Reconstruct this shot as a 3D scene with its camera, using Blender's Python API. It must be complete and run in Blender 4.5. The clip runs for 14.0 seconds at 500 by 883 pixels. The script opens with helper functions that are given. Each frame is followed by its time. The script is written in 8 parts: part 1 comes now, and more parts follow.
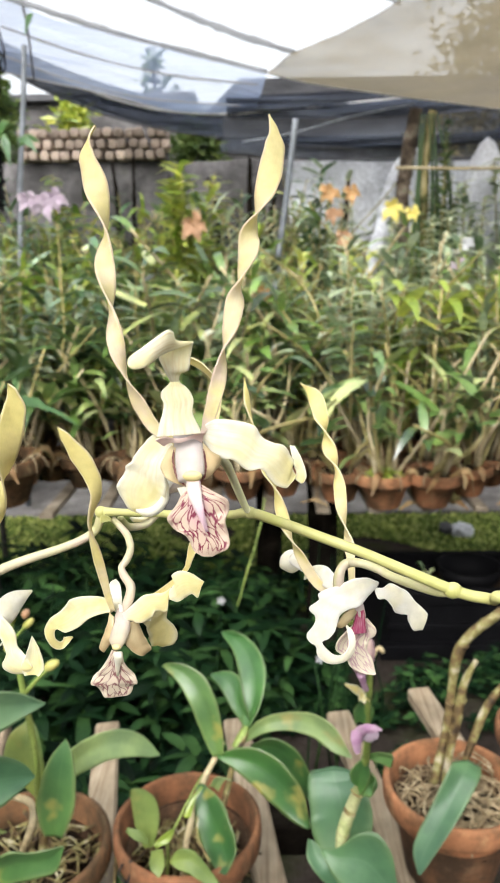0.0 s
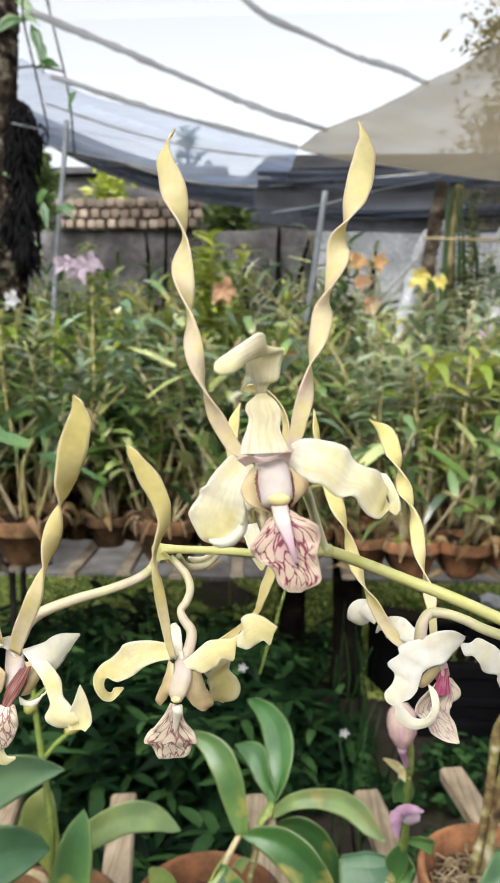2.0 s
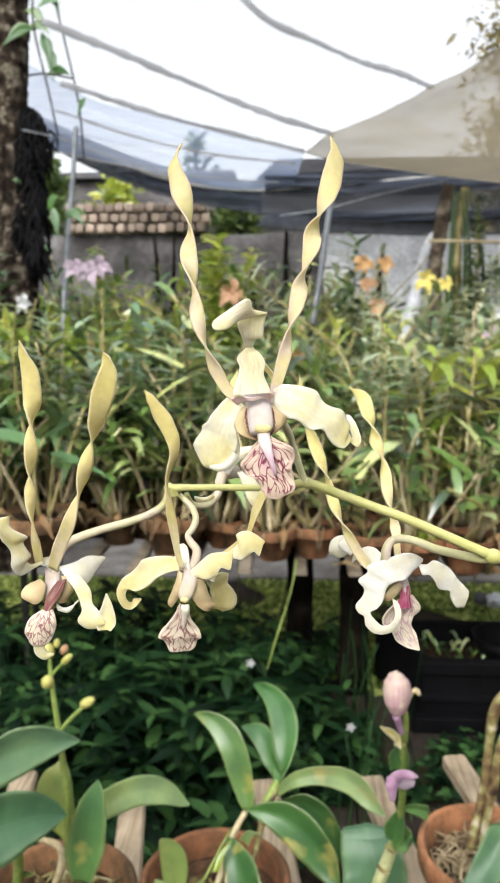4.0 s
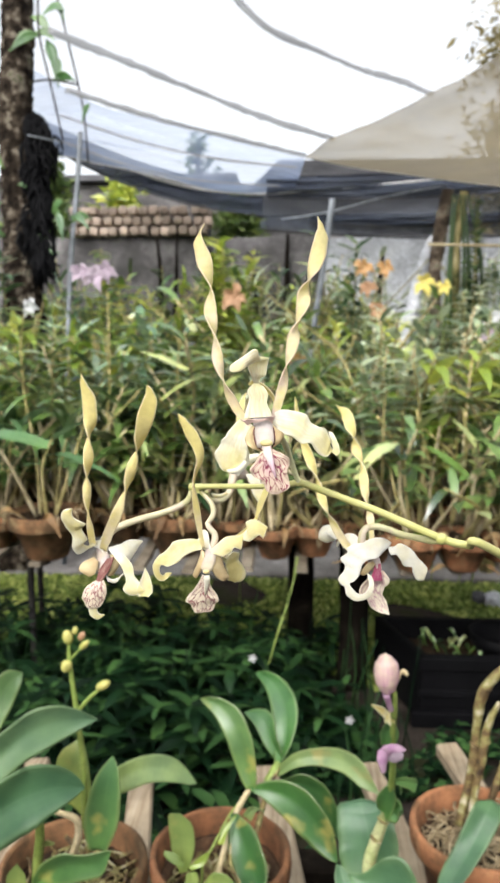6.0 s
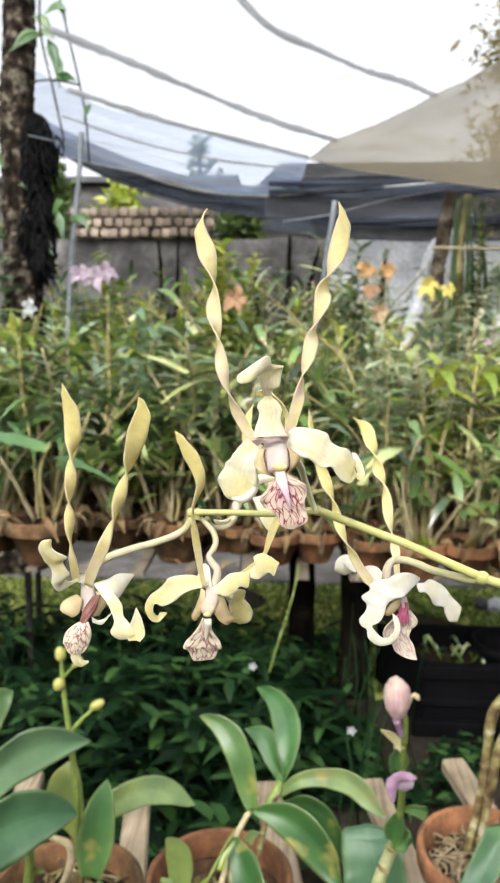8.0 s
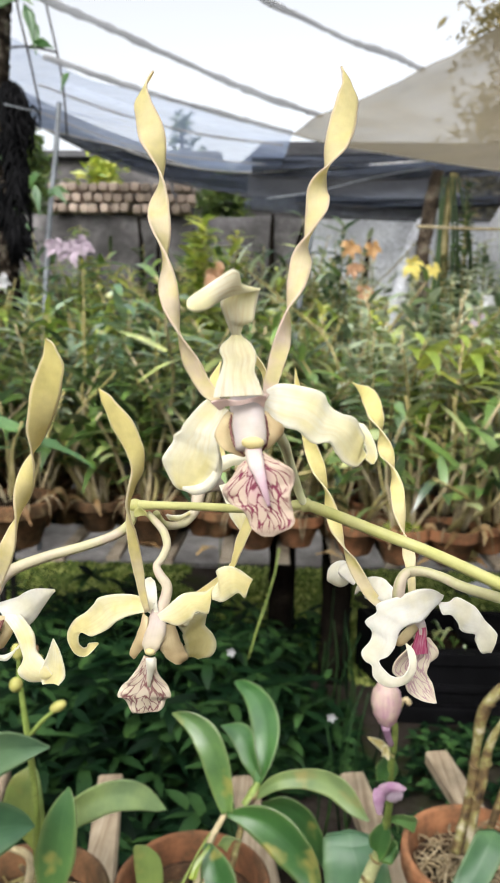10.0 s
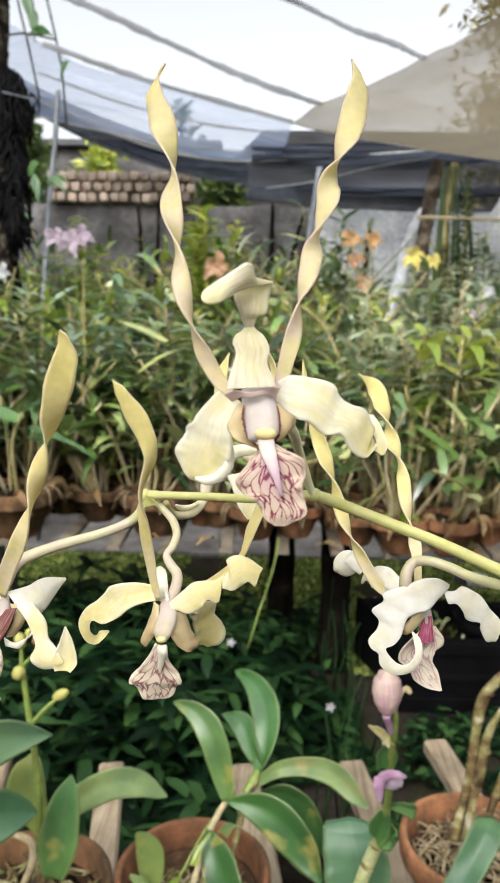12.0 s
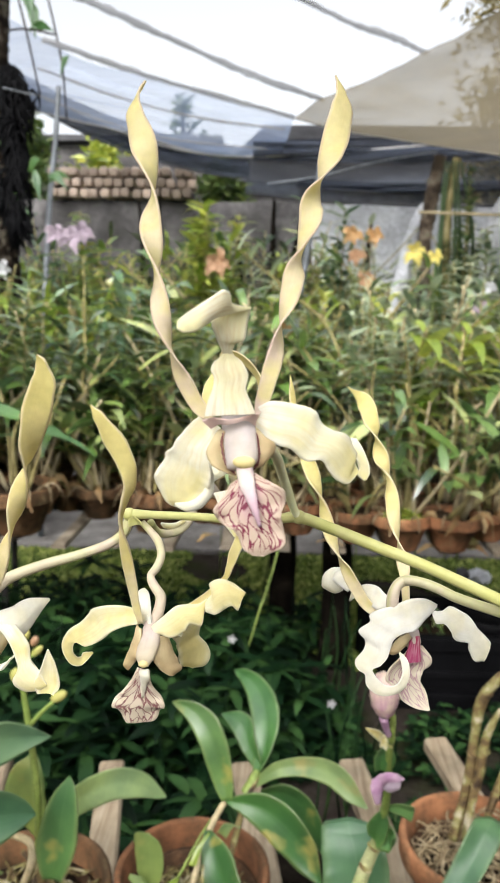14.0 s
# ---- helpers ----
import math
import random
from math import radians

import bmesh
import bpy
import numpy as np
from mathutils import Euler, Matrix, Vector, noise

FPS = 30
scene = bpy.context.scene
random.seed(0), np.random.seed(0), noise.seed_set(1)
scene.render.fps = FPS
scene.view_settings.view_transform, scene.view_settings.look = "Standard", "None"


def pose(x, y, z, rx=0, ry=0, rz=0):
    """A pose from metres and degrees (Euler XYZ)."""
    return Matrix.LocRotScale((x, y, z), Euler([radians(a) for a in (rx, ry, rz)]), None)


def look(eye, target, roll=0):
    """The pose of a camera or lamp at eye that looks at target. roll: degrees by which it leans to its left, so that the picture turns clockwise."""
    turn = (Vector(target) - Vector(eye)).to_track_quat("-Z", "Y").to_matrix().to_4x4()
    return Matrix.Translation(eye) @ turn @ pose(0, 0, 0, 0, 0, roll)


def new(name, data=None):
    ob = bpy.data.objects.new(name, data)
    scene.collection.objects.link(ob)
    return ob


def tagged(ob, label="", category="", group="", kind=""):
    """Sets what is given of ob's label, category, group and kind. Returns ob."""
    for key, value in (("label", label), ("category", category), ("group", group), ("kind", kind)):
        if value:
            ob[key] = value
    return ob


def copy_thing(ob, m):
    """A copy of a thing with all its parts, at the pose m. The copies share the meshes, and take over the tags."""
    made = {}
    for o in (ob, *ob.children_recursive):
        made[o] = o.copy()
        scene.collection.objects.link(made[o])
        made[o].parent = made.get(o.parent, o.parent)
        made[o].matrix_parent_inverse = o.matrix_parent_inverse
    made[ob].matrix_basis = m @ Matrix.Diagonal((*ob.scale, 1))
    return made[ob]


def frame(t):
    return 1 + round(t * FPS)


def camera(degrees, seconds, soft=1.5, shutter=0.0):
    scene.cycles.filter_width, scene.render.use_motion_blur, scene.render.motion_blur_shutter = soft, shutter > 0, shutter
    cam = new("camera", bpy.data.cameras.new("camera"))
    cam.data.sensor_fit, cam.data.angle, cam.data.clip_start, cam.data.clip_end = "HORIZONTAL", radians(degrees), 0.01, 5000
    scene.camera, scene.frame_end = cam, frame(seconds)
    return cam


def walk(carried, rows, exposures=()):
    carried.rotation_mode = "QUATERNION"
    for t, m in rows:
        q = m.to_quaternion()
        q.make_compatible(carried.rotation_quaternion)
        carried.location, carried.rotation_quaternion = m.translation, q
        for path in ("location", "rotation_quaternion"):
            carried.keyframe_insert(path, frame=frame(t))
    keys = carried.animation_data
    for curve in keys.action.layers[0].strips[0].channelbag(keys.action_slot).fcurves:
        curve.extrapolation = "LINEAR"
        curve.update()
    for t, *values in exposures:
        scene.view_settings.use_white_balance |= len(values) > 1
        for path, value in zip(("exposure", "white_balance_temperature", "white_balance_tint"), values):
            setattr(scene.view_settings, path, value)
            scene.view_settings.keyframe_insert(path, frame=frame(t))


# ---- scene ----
cam = camera(37.63, 14.0, 1.8)
cam.data.dof.use_dof, cam.data.dof.focus_distance, cam.data.dof.aperture_fstop = True, 0.175, 54.0
PATH = [
    (0, (0.00508, 0.0036, 1.39769), (-0.02531, 1.94707, 0.92654), -0.78),
    (0.5, (0.00728, 0.01541, 1.39095), (-0.03285, 1.96317, 0.93863), 0.03),
    (1, (0.00796, 0.01691, 1.38879), (0.00207, 1.98336, 1.02405), 0.78),
    (1.5, (0.0007, 0.01543, 1.3863), (-0.05905, 1.99082, 1.07929), 0.23),
    (2, (-0.00796, 0.01777, 1.38608), (-0.09926, 1.9933, 1.08789), 0.18),
    (2.5, (-0.00785, 0.01628, 1.37557), (-0.10323, 1.99056, 1.0704), 0.48),
    (3, (-0.00392, 0.0151, 1.37309), (-0.10973, 1.98978, 1.07402), 0.18),
    (5.5, (-0.00122, -0.08301, 1.38949), (-0.11877, 1.89306, 1.10432), -0.11),
    (6, (-0.00022, -0.0815, 1.39016), (-0.11888, 1.89404, 1.10181), -0.05),
    (6.5, (0.00157, -0.07914, 1.38925), (-0.12365, 1.89598, 1.10074), -0.16),
    (7, (-9e-05, -0.07469, 1.39549), (-0.13783, 1.90107, 1.11725), -0.24),
    (9.5, (-0.00881, 0.01144, 1.37887), (-0.08454, 1.98594, 1.06965), 1.02),
    (10, (-0.0048, 0.01889, 1.37787), (-0.07328, 1.99048, 1.04903), 0.88),
    (10.5, (-0.00027, 0.0162, 1.37693), (-0.06234, 1.98525, 1.03198), 1.03),
    (11, (-0.00664, 0.01322, 1.38154), (-0.06887, 1.98293, 1.04043), 1.14),
    (11.5, (-0.00648, 0.01595, 1.37956), (-0.06866, 1.98386, 1.02819), 1.06),
    (12, (-0.0071, 0.01702, 1.37824), (-0.07269, 1.98426, 1.02375), 1.01),
    (12.5, (-0.00811, 0.01708, 1.38034), (-0.07586, 1.98369, 1.02276), 1.14),
    (13, (-0.00257, 0.01896, 1.37823), (-0.05505, 1.9849, 1.01446), 1.03),
    (13.5, (0.00096, 0.02221, 1.37756), (-0.05531, 1.9842, 0.99361), 0.66),
    (14, (-0.00319, 0.02012, 1.38357), (-0.07449, 1.98482, 1.01633), 0.90),
]

walk(cam, [(t, look(eye, target, roll)) for t, eye, target, roll in PATH], [(0.0, 0.38), (0.6, 0.32), (1.2, 0.20), (2.0, 0.13), (3.2, 0.19), (5.3, 0.33), (7.2, 0.33), (9.3, 0.17), (10.2, 0.15), (12.5, 0.12), (13.5, 0.18), (14.0, 0.18)])

# ---- daylight: bright overcast sky over a shade house ----
world = bpy.data.worlds.new("overcast_sky")
scene.world = world
world.use_nodes = True
wn, wl = world.node_tree.nodes, world.node_tree.links
sky = wn.new("ShaderNodeTexSky")
sky.sky_type, sky.sun_disc = "NISHITA", False
sky.sun_elevation, sky.sun_rotation = radians(45), radians(200)
sky.air_density, sky.dust_density = 1.0, 4.0
pale = wn.new("ShaderNodeHueSaturation")
pale.inputs["Saturation"].default_value = 0.20
wl.new(sky.outputs[0], pale.inputs["Color"])
wl.new(pale.outputs[0], wn["Background"].inputs["Color"])
wn["Background"].inputs["Strength"].default_value = 0.275
sun = new("sun", bpy.data.lights.new("sun", "SUN"))
sun.data.energy, sun.data.angle, sun.data.color = 2.0, radians(50), (1.0, 0.97, 0.92)
sun.matrix_world = look((-0.34 * 10, -0.94 * 10, 10.0), (0, 0, 0))


# ---- materials ----
def material(name):
    m = bpy.data.materials.new(name)
    m.use_nodes = True
    return m, m.node_tree.nodes, m.node_tree.links, m.node_tree.nodes["Principled BSDF"]


def ramp(nodes, stops):
    r = nodes.new("ShaderNodeValToRGB")
    e = r.color_ramp.elements
    while len(e) < len(stops):
        e.new(0.5)
    for el, (p, c) in zip(e, stops):
        el.position, el.color = p, (*c, 1)
    return r


def noise_node(nodes, links, scale, detail=4.0, coord="Object", rough=0.55):
    tc = nodes.new("ShaderNodeTexCoord")
    n = nodes.new("ShaderNodeTexNoise")
    n.inputs["Scale"].default_value, n.inputs["Detail"].default_value = scale, detail
    n.inputs["Roughness"].default_value = rough
    links.new(tc.outputs[coord], n.inputs["Vector"])
    return n


def mixed(nodes, links, a, b, fac, mode="MIX"):
    m = nodes.new("ShaderNodeMix")
    m.data_type, m.blend_type = "RGBA", mode
    for sock, v in ((m.inputs[6], a), (m.inputs[7], b), (m.inputs[0], fac)):
        if isinstance(v, (int, float)):
            sock.default_value = v
        elif isinstance(v, tuple):
            sock.default_value = (*v, 1)
        else:
            links.new(v, sock)
    return m.outputs[2]


def bumped(nodes, links, bsdf, height, strength, distance):
    b = nodes.new("ShaderNodeBump")
    b.inputs["Strength"].default_value, b.inputs["Distance"].default_value = strength, distance
    links.new(height, b.inputs["Height"])
    links.new(b.outputs[0], bsdf.inputs["Normal"])


def see_through(m, nodes, links, bsdf, colour, amount):
    """Lets light glow through thin tissue."""
    t = nodes.new("ShaderNodeBsdfTranslucent")
    if isinstance(colour, tuple):
        t.inputs["Color"].default_value = (*colour, 1)
    else:
        links.new(colour, t.inputs["Color"])
    mix = nodes.new("ShaderNodeMixShader")
    mix.inputs[0].default_value = amount
    links.new(bsdf.outputs[0], mix.inputs[1])
    links.new(t.outputs[0], mix.inputs[2])
    links.new(mix.outputs[0], nodes["Material Output"].inputs["Surface"])


def rough_surface(name, stops, scale, rough=0.85, bump=0.4, depth=0.004, fine=None, rand=0.0, coord="Object", metal=0.0, spec=0.3):
    """Earthy or weathered surface: blotches from a ramp, a fine grain over them and relief."""
    m, n, l, b = material(name)
    big = noise_node(n, l, scale, 5, coord)
    r = ramp(n, stops)
    l.new(big.outputs[0], r.inputs[0])
    grain = noise_node(n, l, fine or scale * 9, 6, coord, 0.7)
    g = ramp(n, [(0.3, (0.62, 0.62, 0.62)), (0.7, (1.2, 1.2, 1.2))])
    l.new(grain.outputs[0], g.inputs[0])
    col = mixed(n, l, r.outputs[0], g.outputs[0], 1.0, "MULTIPLY")
    if rand:
        oi = n.new("ShaderNodeObjectInfo")
        rr = ramp(n, [(0.0, (1 - rand,) * 3), (1.0, (1 + rand * 0.6,) * 3)])
        l.new(oi.outputs["Random"], rr.inputs[0])
        col = mixed(n, l, col, rr.outputs[0], 1.0, "MULTIPLY")
    l.new(col, b.inputs["Base Color"])
    b.inputs["Roughness"].default_value = rough
    b.inputs["Metallic"].default_value = metal
    b.inputs["Specular IOR Level"].default_value = spec
    bumped(n, l, b, grain.outputs[0], bump, depth)
    return m


def leaf_surface(name, dark, mid, light, island=True, blotch=None, rough=0.38, glow=0.28, scale=9.0, spec=0.5, coat=0.0, rim=0.0):
    """Leaf tissue: each leaf its own green, soft mottling, optional yellowed blotches, light through the blade."""
    m, n, l, b = material(name)
    src = n.new("ShaderNodeNewGeometry").outputs["Random Per Island"] if island else n.new("ShaderNodeObjectInfo").outputs["Random"]
    r = ramp(n, [(0.0, dark), (0.55, mid), (1.0, light)])
    l.new(src, r.inputs[0])
    mott = noise_node(n, l, scale, 4)
    g = ramp(n, [(0.3, (0.66, 0.72, 0.70)), (0.7, (1.34, 1.24, 1.08))])
    l.new(mott.outputs[0], g.inputs[0])
    col = mixed(n, l, r.outputs[0], g.outputs[0], 1.0, "MULTIPLY")
    if blotch:
        w = noise_node(n, l, 16.0, 3)
        k = ramp(n, [(0.58, (0, 0, 0)), (0.68, (1, 1, 1))])
        l.new(w.outputs[0], k.inputs[0])
        col = mixed(n, l, col, blotch, k.outputs[0])
    # pale midrib and faint lengthwise veins from the blade's own coordinates
    tc = n.new("ShaderNodeTexCoord")
    sep = n.new("ShaderNodeSeparateXYZ")
    l.new(tc.outputs["UV"], sep.inputs[0])
    rib = ramp(n, [(0.47, (0, 0, 0)), (0.497, (0.22, 0.22, 0.22)), (0.503, (0.22, 0.22, 0.22)), (0.53, (0, 0, 0))])
    l.new(sep.outputs[0], rib.inputs[0])
    col = mixed(n, l, col, light, rib.outputs[0])
    run = ramp(n, [(0.0, (1.15, 1.1, 0.9)), (0.4, (1, 1, 1)), (1.0, (0.86, 0.90, 0.95))])
    l.new(sep.outputs[1], run.inputs[0])
    col = mixed(n, l, col, run.outputs[0], 1.0, "MULTIPLY")
    if rim:
        edge = ramp(n, [(0.0, (rim,) * 3), (0.16, (0, 0, 0)), (0.84, (0, 0, 0)), (1.0, (rim,) * 3)])
        l.new(sep.outputs[0], edge.inputs[0])
        col = mixed(n, l, col, (0.30, 0.34, 0.12), edge.outputs[0])
    l.new(col, b.inputs["Base Color"])
    b.inputs["Roughness"].default_value = rough
    b.inputs["Coat Weight"].default_value, b.inputs["Coat Roughness"].default_value, b.inputs["Coat IOR"].default_value = coat, 0.36, 1.7
    b.inputs["Specular IOR Level"].default_value = spec
    wave = n.new("ShaderNodeMath")
    wave.operation = "SINE"
    mul = n.new("ShaderNodeMath")
    mul.operation = "MULTIPLY"
    mul.inputs[1].default_value = 60.0
    l.new(sep.outputs[0], mul.inputs[0])
    l.new(mul.outputs[0], wave.inputs[0])
    bumped(n, l, b, wave.outputs[0], 0.05, 0.0004)
    see_through(m, n, l, b, col, glow)
    return m


def petal_surface(name, base, middle, tip, streak=(0.62, 0.50, 0.20), rough=0.5, glow=0.32, veins=0.35, margin=0.11, grain=17.0):
    """Petal tissue: colour runs along the blade, faint lengthwise veins, light through it."""
    m, n, l, b = material(name)
    tc = n.new("ShaderNodeTexCoord")
    sep = n.new("ShaderNodeSeparateXYZ")
    l.new(tc.outputs["UV"], sep.inputs[0])
    r = ramp(n, [(0.0, base), (0.45, middle), (1.0, tip)])
    l.new(sep.outputs[1], r.inputs[0])
    mp = n.new("ShaderNodeMapping")
    mp.inputs["Scale"].default_value = (grain, 0.9, 1.0)
    l.new(tc.outputs["UV"], mp.inputs["Vector"])
    st = n.new("ShaderNodeTexNoise")
    st.inputs["Scale"].default_value, st.inputs["Detail"].default_value = 1.6, 3
    l.new(mp.outputs[0], st.inputs["Vector"])
    k = ramp(n, [(0.45, (0, 0, 0)), (0.75, (veins,) * 3)])
    l.new(st.outputs[0], k.inputs[0])
    col = mixed(n, l, r.outputs[0], streak, k.outputs[0])
    flush = noise_node(n, l, 130.0, 2)
    fk = ramp(n, [(0.42, (0, 0, 0)), (0.64, (0.85,) * 3)])
    l.new(flush.outputs[0], fk.inputs[0])
    col = mixed(n, l, col, tip, fk.outputs[0])
    rim = ramp(n, [(0.0, (0.7,) * 3), (margin, (0, 0, 0)), (1 - margin, (0, 0, 0)), (1.0, (0.7,) * 3)])
    l.new(sep.outputs[0], rim.inputs[0])
    col = mixed(n, l, col, base, rim.outputs[0])
    fine = noise_node(n, l, 420.0, 4)
    fr = ramp(n, [(0.3, (0.88, 0.88, 0.87)), (0.7, (1.0, 1.0, 1.0))])
    l.new(fine.outputs[0], fr.inputs[0])
    col = mixed(n, l, col, fr.outputs[0], 1.0, "MULTIPLY")
    l.new(col, b.inputs["Base Color"])
    b.inputs["Roughness"].default_value = rough
    b.inputs["Specular IOR Level"].default_value = 0.35
    bumped(n, l, b, st.outputs[0], 0.18, 0.0005)
    see_through(m, n, l, b, col, glow)
    return m


def lip_surface(name, ground, vein, flush, density=5.0, throat=(0.15, 0.6, 0.7), strength=0.9):
    """Cream lip netted with dark branching veins that fade towards a pale margin, and a flush of colour near its throat."""
    m, n, l, b = material(name)
    tc = n.new("ShaderNodeTexCoord")
    sep = n.new("ShaderNodeSeparateXYZ")
    l.new(tc.outputs["UV"], sep.inputs[0])

    def sum_of(op, a, k, c=0.0):
        q = n.new("ShaderNodeMath")
        q.operation = op
        l.new(a, q.inputs[0])
        q.inputs[1].default_value = k
        if not isinstance(c, float):
            l.new(c, q.inputs[2])
        return q.outputs[0]

    out = sum_of("ABSOLUTE", sum_of("SUBTRACT", sep.outputs[0], 0.5), 0.0)
    fan = n.new("ShaderNodeCombineXYZ")
    l.new(sum_of("MULTIPLY", sep.outputs[0], 6.2 * density), fan.inputs[0])
    l.new(sum_of("MULTIPLY_ADD", out, -6.5 * density, sum_of("MULTIPLY", sep.outputs[1], 7.5 * density)), fan.inputs[1])
    wob = n.new("ShaderNodeTexNoise")
    wob.inputs["Scale"].default_value, wob.inputs["Detail"].default_value = 1.3, 3
    l.new(fan.outputs[0], wob.inputs["Vector"])
    add = n.new("ShaderNodeVectorMath")
    add.operation = "MULTIPLY_ADD"
    add.inputs[1].default_value = (0.9, 0.7, 0)
    l.new(wob.outputs[1], add.inputs[0])
    l.new(fan.outputs[0], add.inputs[2])
    v = n.new("ShaderNodeTexVoronoi")
    v.feature = "DISTANCE_TO_EDGE"
    v.inputs["Scale"].default_value = 1.0
    l.new(add.outputs[0], v.inputs["Vector"])
    k = ramp(n, [(0.035, (strength,) * 3), (0.10, (0, 0, 0))])
    l.new(v.outputs["Distance"], k.inputs[0])
    broken = ramp(n, [(0.34, (0.45,) * 3), (0.46, (1, 1, 1))])
    l.new(wob.outputs[0], broken.inputs[0])
    side = ramp(n, [(0.02, (0, 0, 0)), (0.10, (1, 1, 1)), (0.90, (1, 1, 1)), (0.98, (0, 0, 0))])
    l.new(sep.outputs[0], side.inputs[0])
    end = ramp(n, [(0.86, (1, 1, 1)), (0.96, (0, 0, 0))])
    l.new(sep.outputs[1], end.inputs[0])
    amount = mixed(n, l, k.outputs[0], side.outputs[0], 1.0, "MULTIPLY")
    amount = mixed(n, l, amount, end.outputs[0], 1.0, "MULTIPLY")
    amount = mixed(n, l, amount, broken.outputs[0], 1.0, "MULTIPLY")
    fl = ramp(n, [(throat[0], (throat[2],) * 3), (throat[1], (0, 0, 0))])
    l.new(sep.outputs[1], fl.inputs[0])
    mid = ramp(n, [(0.25, (0, 0, 0)), (0.45, (1, 1, 1)), (0.55, (1, 1, 1)), (0.75, (0, 0, 0))])
    l.new(sep.outputs[0], mid.inputs[0])
    near = mixed(n, l, fl.outputs[0], mid.outputs[0], 1.0, "MULTIPLY")
    col = mixed(n, l, ground, flush, near)
    col = mixed(n, l, col, vein, amount)
    l.new(col, b.inputs["Base Color"])
    b.inputs["Roughness"].default_value = 0.55
    bumped(n, l, b, k.outputs[0], 0.25, 0.0004)
    see_through(m, n, l, b, col, 0.22)
    return m


def clay_surface(name, clay, dark, bloom, wet=0.5):
    """Weathered terracotta: fired clay, dark algae stains, chalky salt bloom in streaks, pitted grain."""
    m, n, l, b = material(name)
    big = noise_node(n, l, 11.0, 5, rough=0.65)
    r = ramp(n, [(0.30, tuple(c * 0.62 for c in clay)), (0.5, clay), (0.72, tuple(min(1, c * 1.3) for c in clay))])
    l.new(big.outputs[0], r.inputs[0])
    stain = noise_node(n, l, 17.0, 6, rough=0.7)
    ks = ramp(n, [(wet - 0.10, (0.8,) * 3), (wet + 0.08, (0, 0, 0))])
    l.new(stain.outputs[0], ks.inputs[0])
    col = mixed(n, l, r.outputs[0], dark, ks.outputs[0])
    salt = noise_node(n, l, 26.0, 7, rough=0.75)
    kb = ramp(n, [(0.55, (0, 0, 0)), (0.70, (0.6,) * 3)])
    l.new(salt.outputs[0], kb.inputs[0])
    col = mixed(n, l, col, bloom, kb.outputs[0])
    oi = n.new("ShaderNodeObjectInfo")
    rr = ramp(n, [(0.0, (0.62, 0.60, 0.58)), (1.0, (1.15, 1.12, 1.05))])
    l.new(oi.outputs["Random"], rr.inputs[0])
    col = mixed(n, l, col, rr.outputs[0], 1.0, "MULTIPLY")
    l.new(col, b.inputs["Base Color"])
    b.inputs["Roughness"].default_value = 0.88
    b.inputs["Specular IOR Level"].default_value = 0.25
    fine = noise_node(n, l, 220.0, 4, rough=0.7)
    bumped(n, l, b, fine.outputs[0], 0.35, 0.0015)
    return m


def wood_surface(name, dark, mid, light):
    """Sawn batten: grain drawn out along the board, darker knots and weathering."""
    m, n, l, b = material(name)
    g = noise_node(n, l, 1.0, 6, rough=0.6)
    mp = n.new("ShaderNodeMapping")
    mp.inputs["Scale"].default_value = (160.0, 7.0, 60.0)
    l.new(g.inputs["Vector"].links[0].from_socket, mp.inputs["Vector"])
    l.new(mp.outputs[0], g.inputs["Vector"])
    r = ramp(n, [(0.3, dark), (0.5, mid), (0.72, light)])
    l.new(g.outputs[0], r.inputs[0])
    w = noise_node(n, l, 13.0, 4)
    k = ramp(n, [(0.35, (0.62, 0.6, 0.56)), (0.65, (1.12, 1.1, 1.06))])
    l.new(w.outputs[0], k.inputs[0])
    col = mixed(n, l, r.outputs[0], k.outputs[0], 1.0, "MULTIPLY")
    l.new(col, b.inputs["Base Color"])
    b.inputs["Roughness"].default_value = 0.8
    bumped(n, l, b, g.outputs[0], 0.4, 0.0015)
    return m


def net_surface(name, colour, cover, glow, threads=260.0):
    """Woven shade cloth: threads with light through the gaps; wear changes its density."""
    m, n, l, b = material(name)
    b.inputs["Base Color"].default_value = (*colour, 1)
    b.inputs["Roughness"].default_value = 0.9
    b.inputs["Specular IOR Level"].default_value = 0.1
    see_through(m, n, l, b, tuple(min(1, c * 1.1) for c in colour), glow)
    last = n["Material Output"].inputs["Surface"].links[0].from_socket
    clear = n.new("ShaderNodeBsdfTransparent")
    mix = n.new("ShaderNodeMixShader")
    wear = noise_node(n, l, 1.7, 6, rough=0.65)
    mp = n.new("ShaderNodeMapping")
    mp.inputs["Scale"].default_value = (0.8, 1.2, 11.0)
    l.new(wear.inputs["Vector"].links[0].from_socket, mp.inputs["Vector"])
    l.new(mp.outputs[0], wear.inputs["Vector"])
    r = ramp(n, [(0.25, (max(0, cover - 0.14),) * 3), (0.75, (min(1, cover + 0.14),) * 3)])
    l.new(wear.outputs[0], r.inputs[0])
    l.new(r.outputs[0], mix.inputs[0])
    l.new(clear.outputs[0], mix.inputs[1])
    l.new(last, mix.inputs[2])
    l.new(mix.outputs[0], n["Material Output"].inputs["Surface"])
    return m


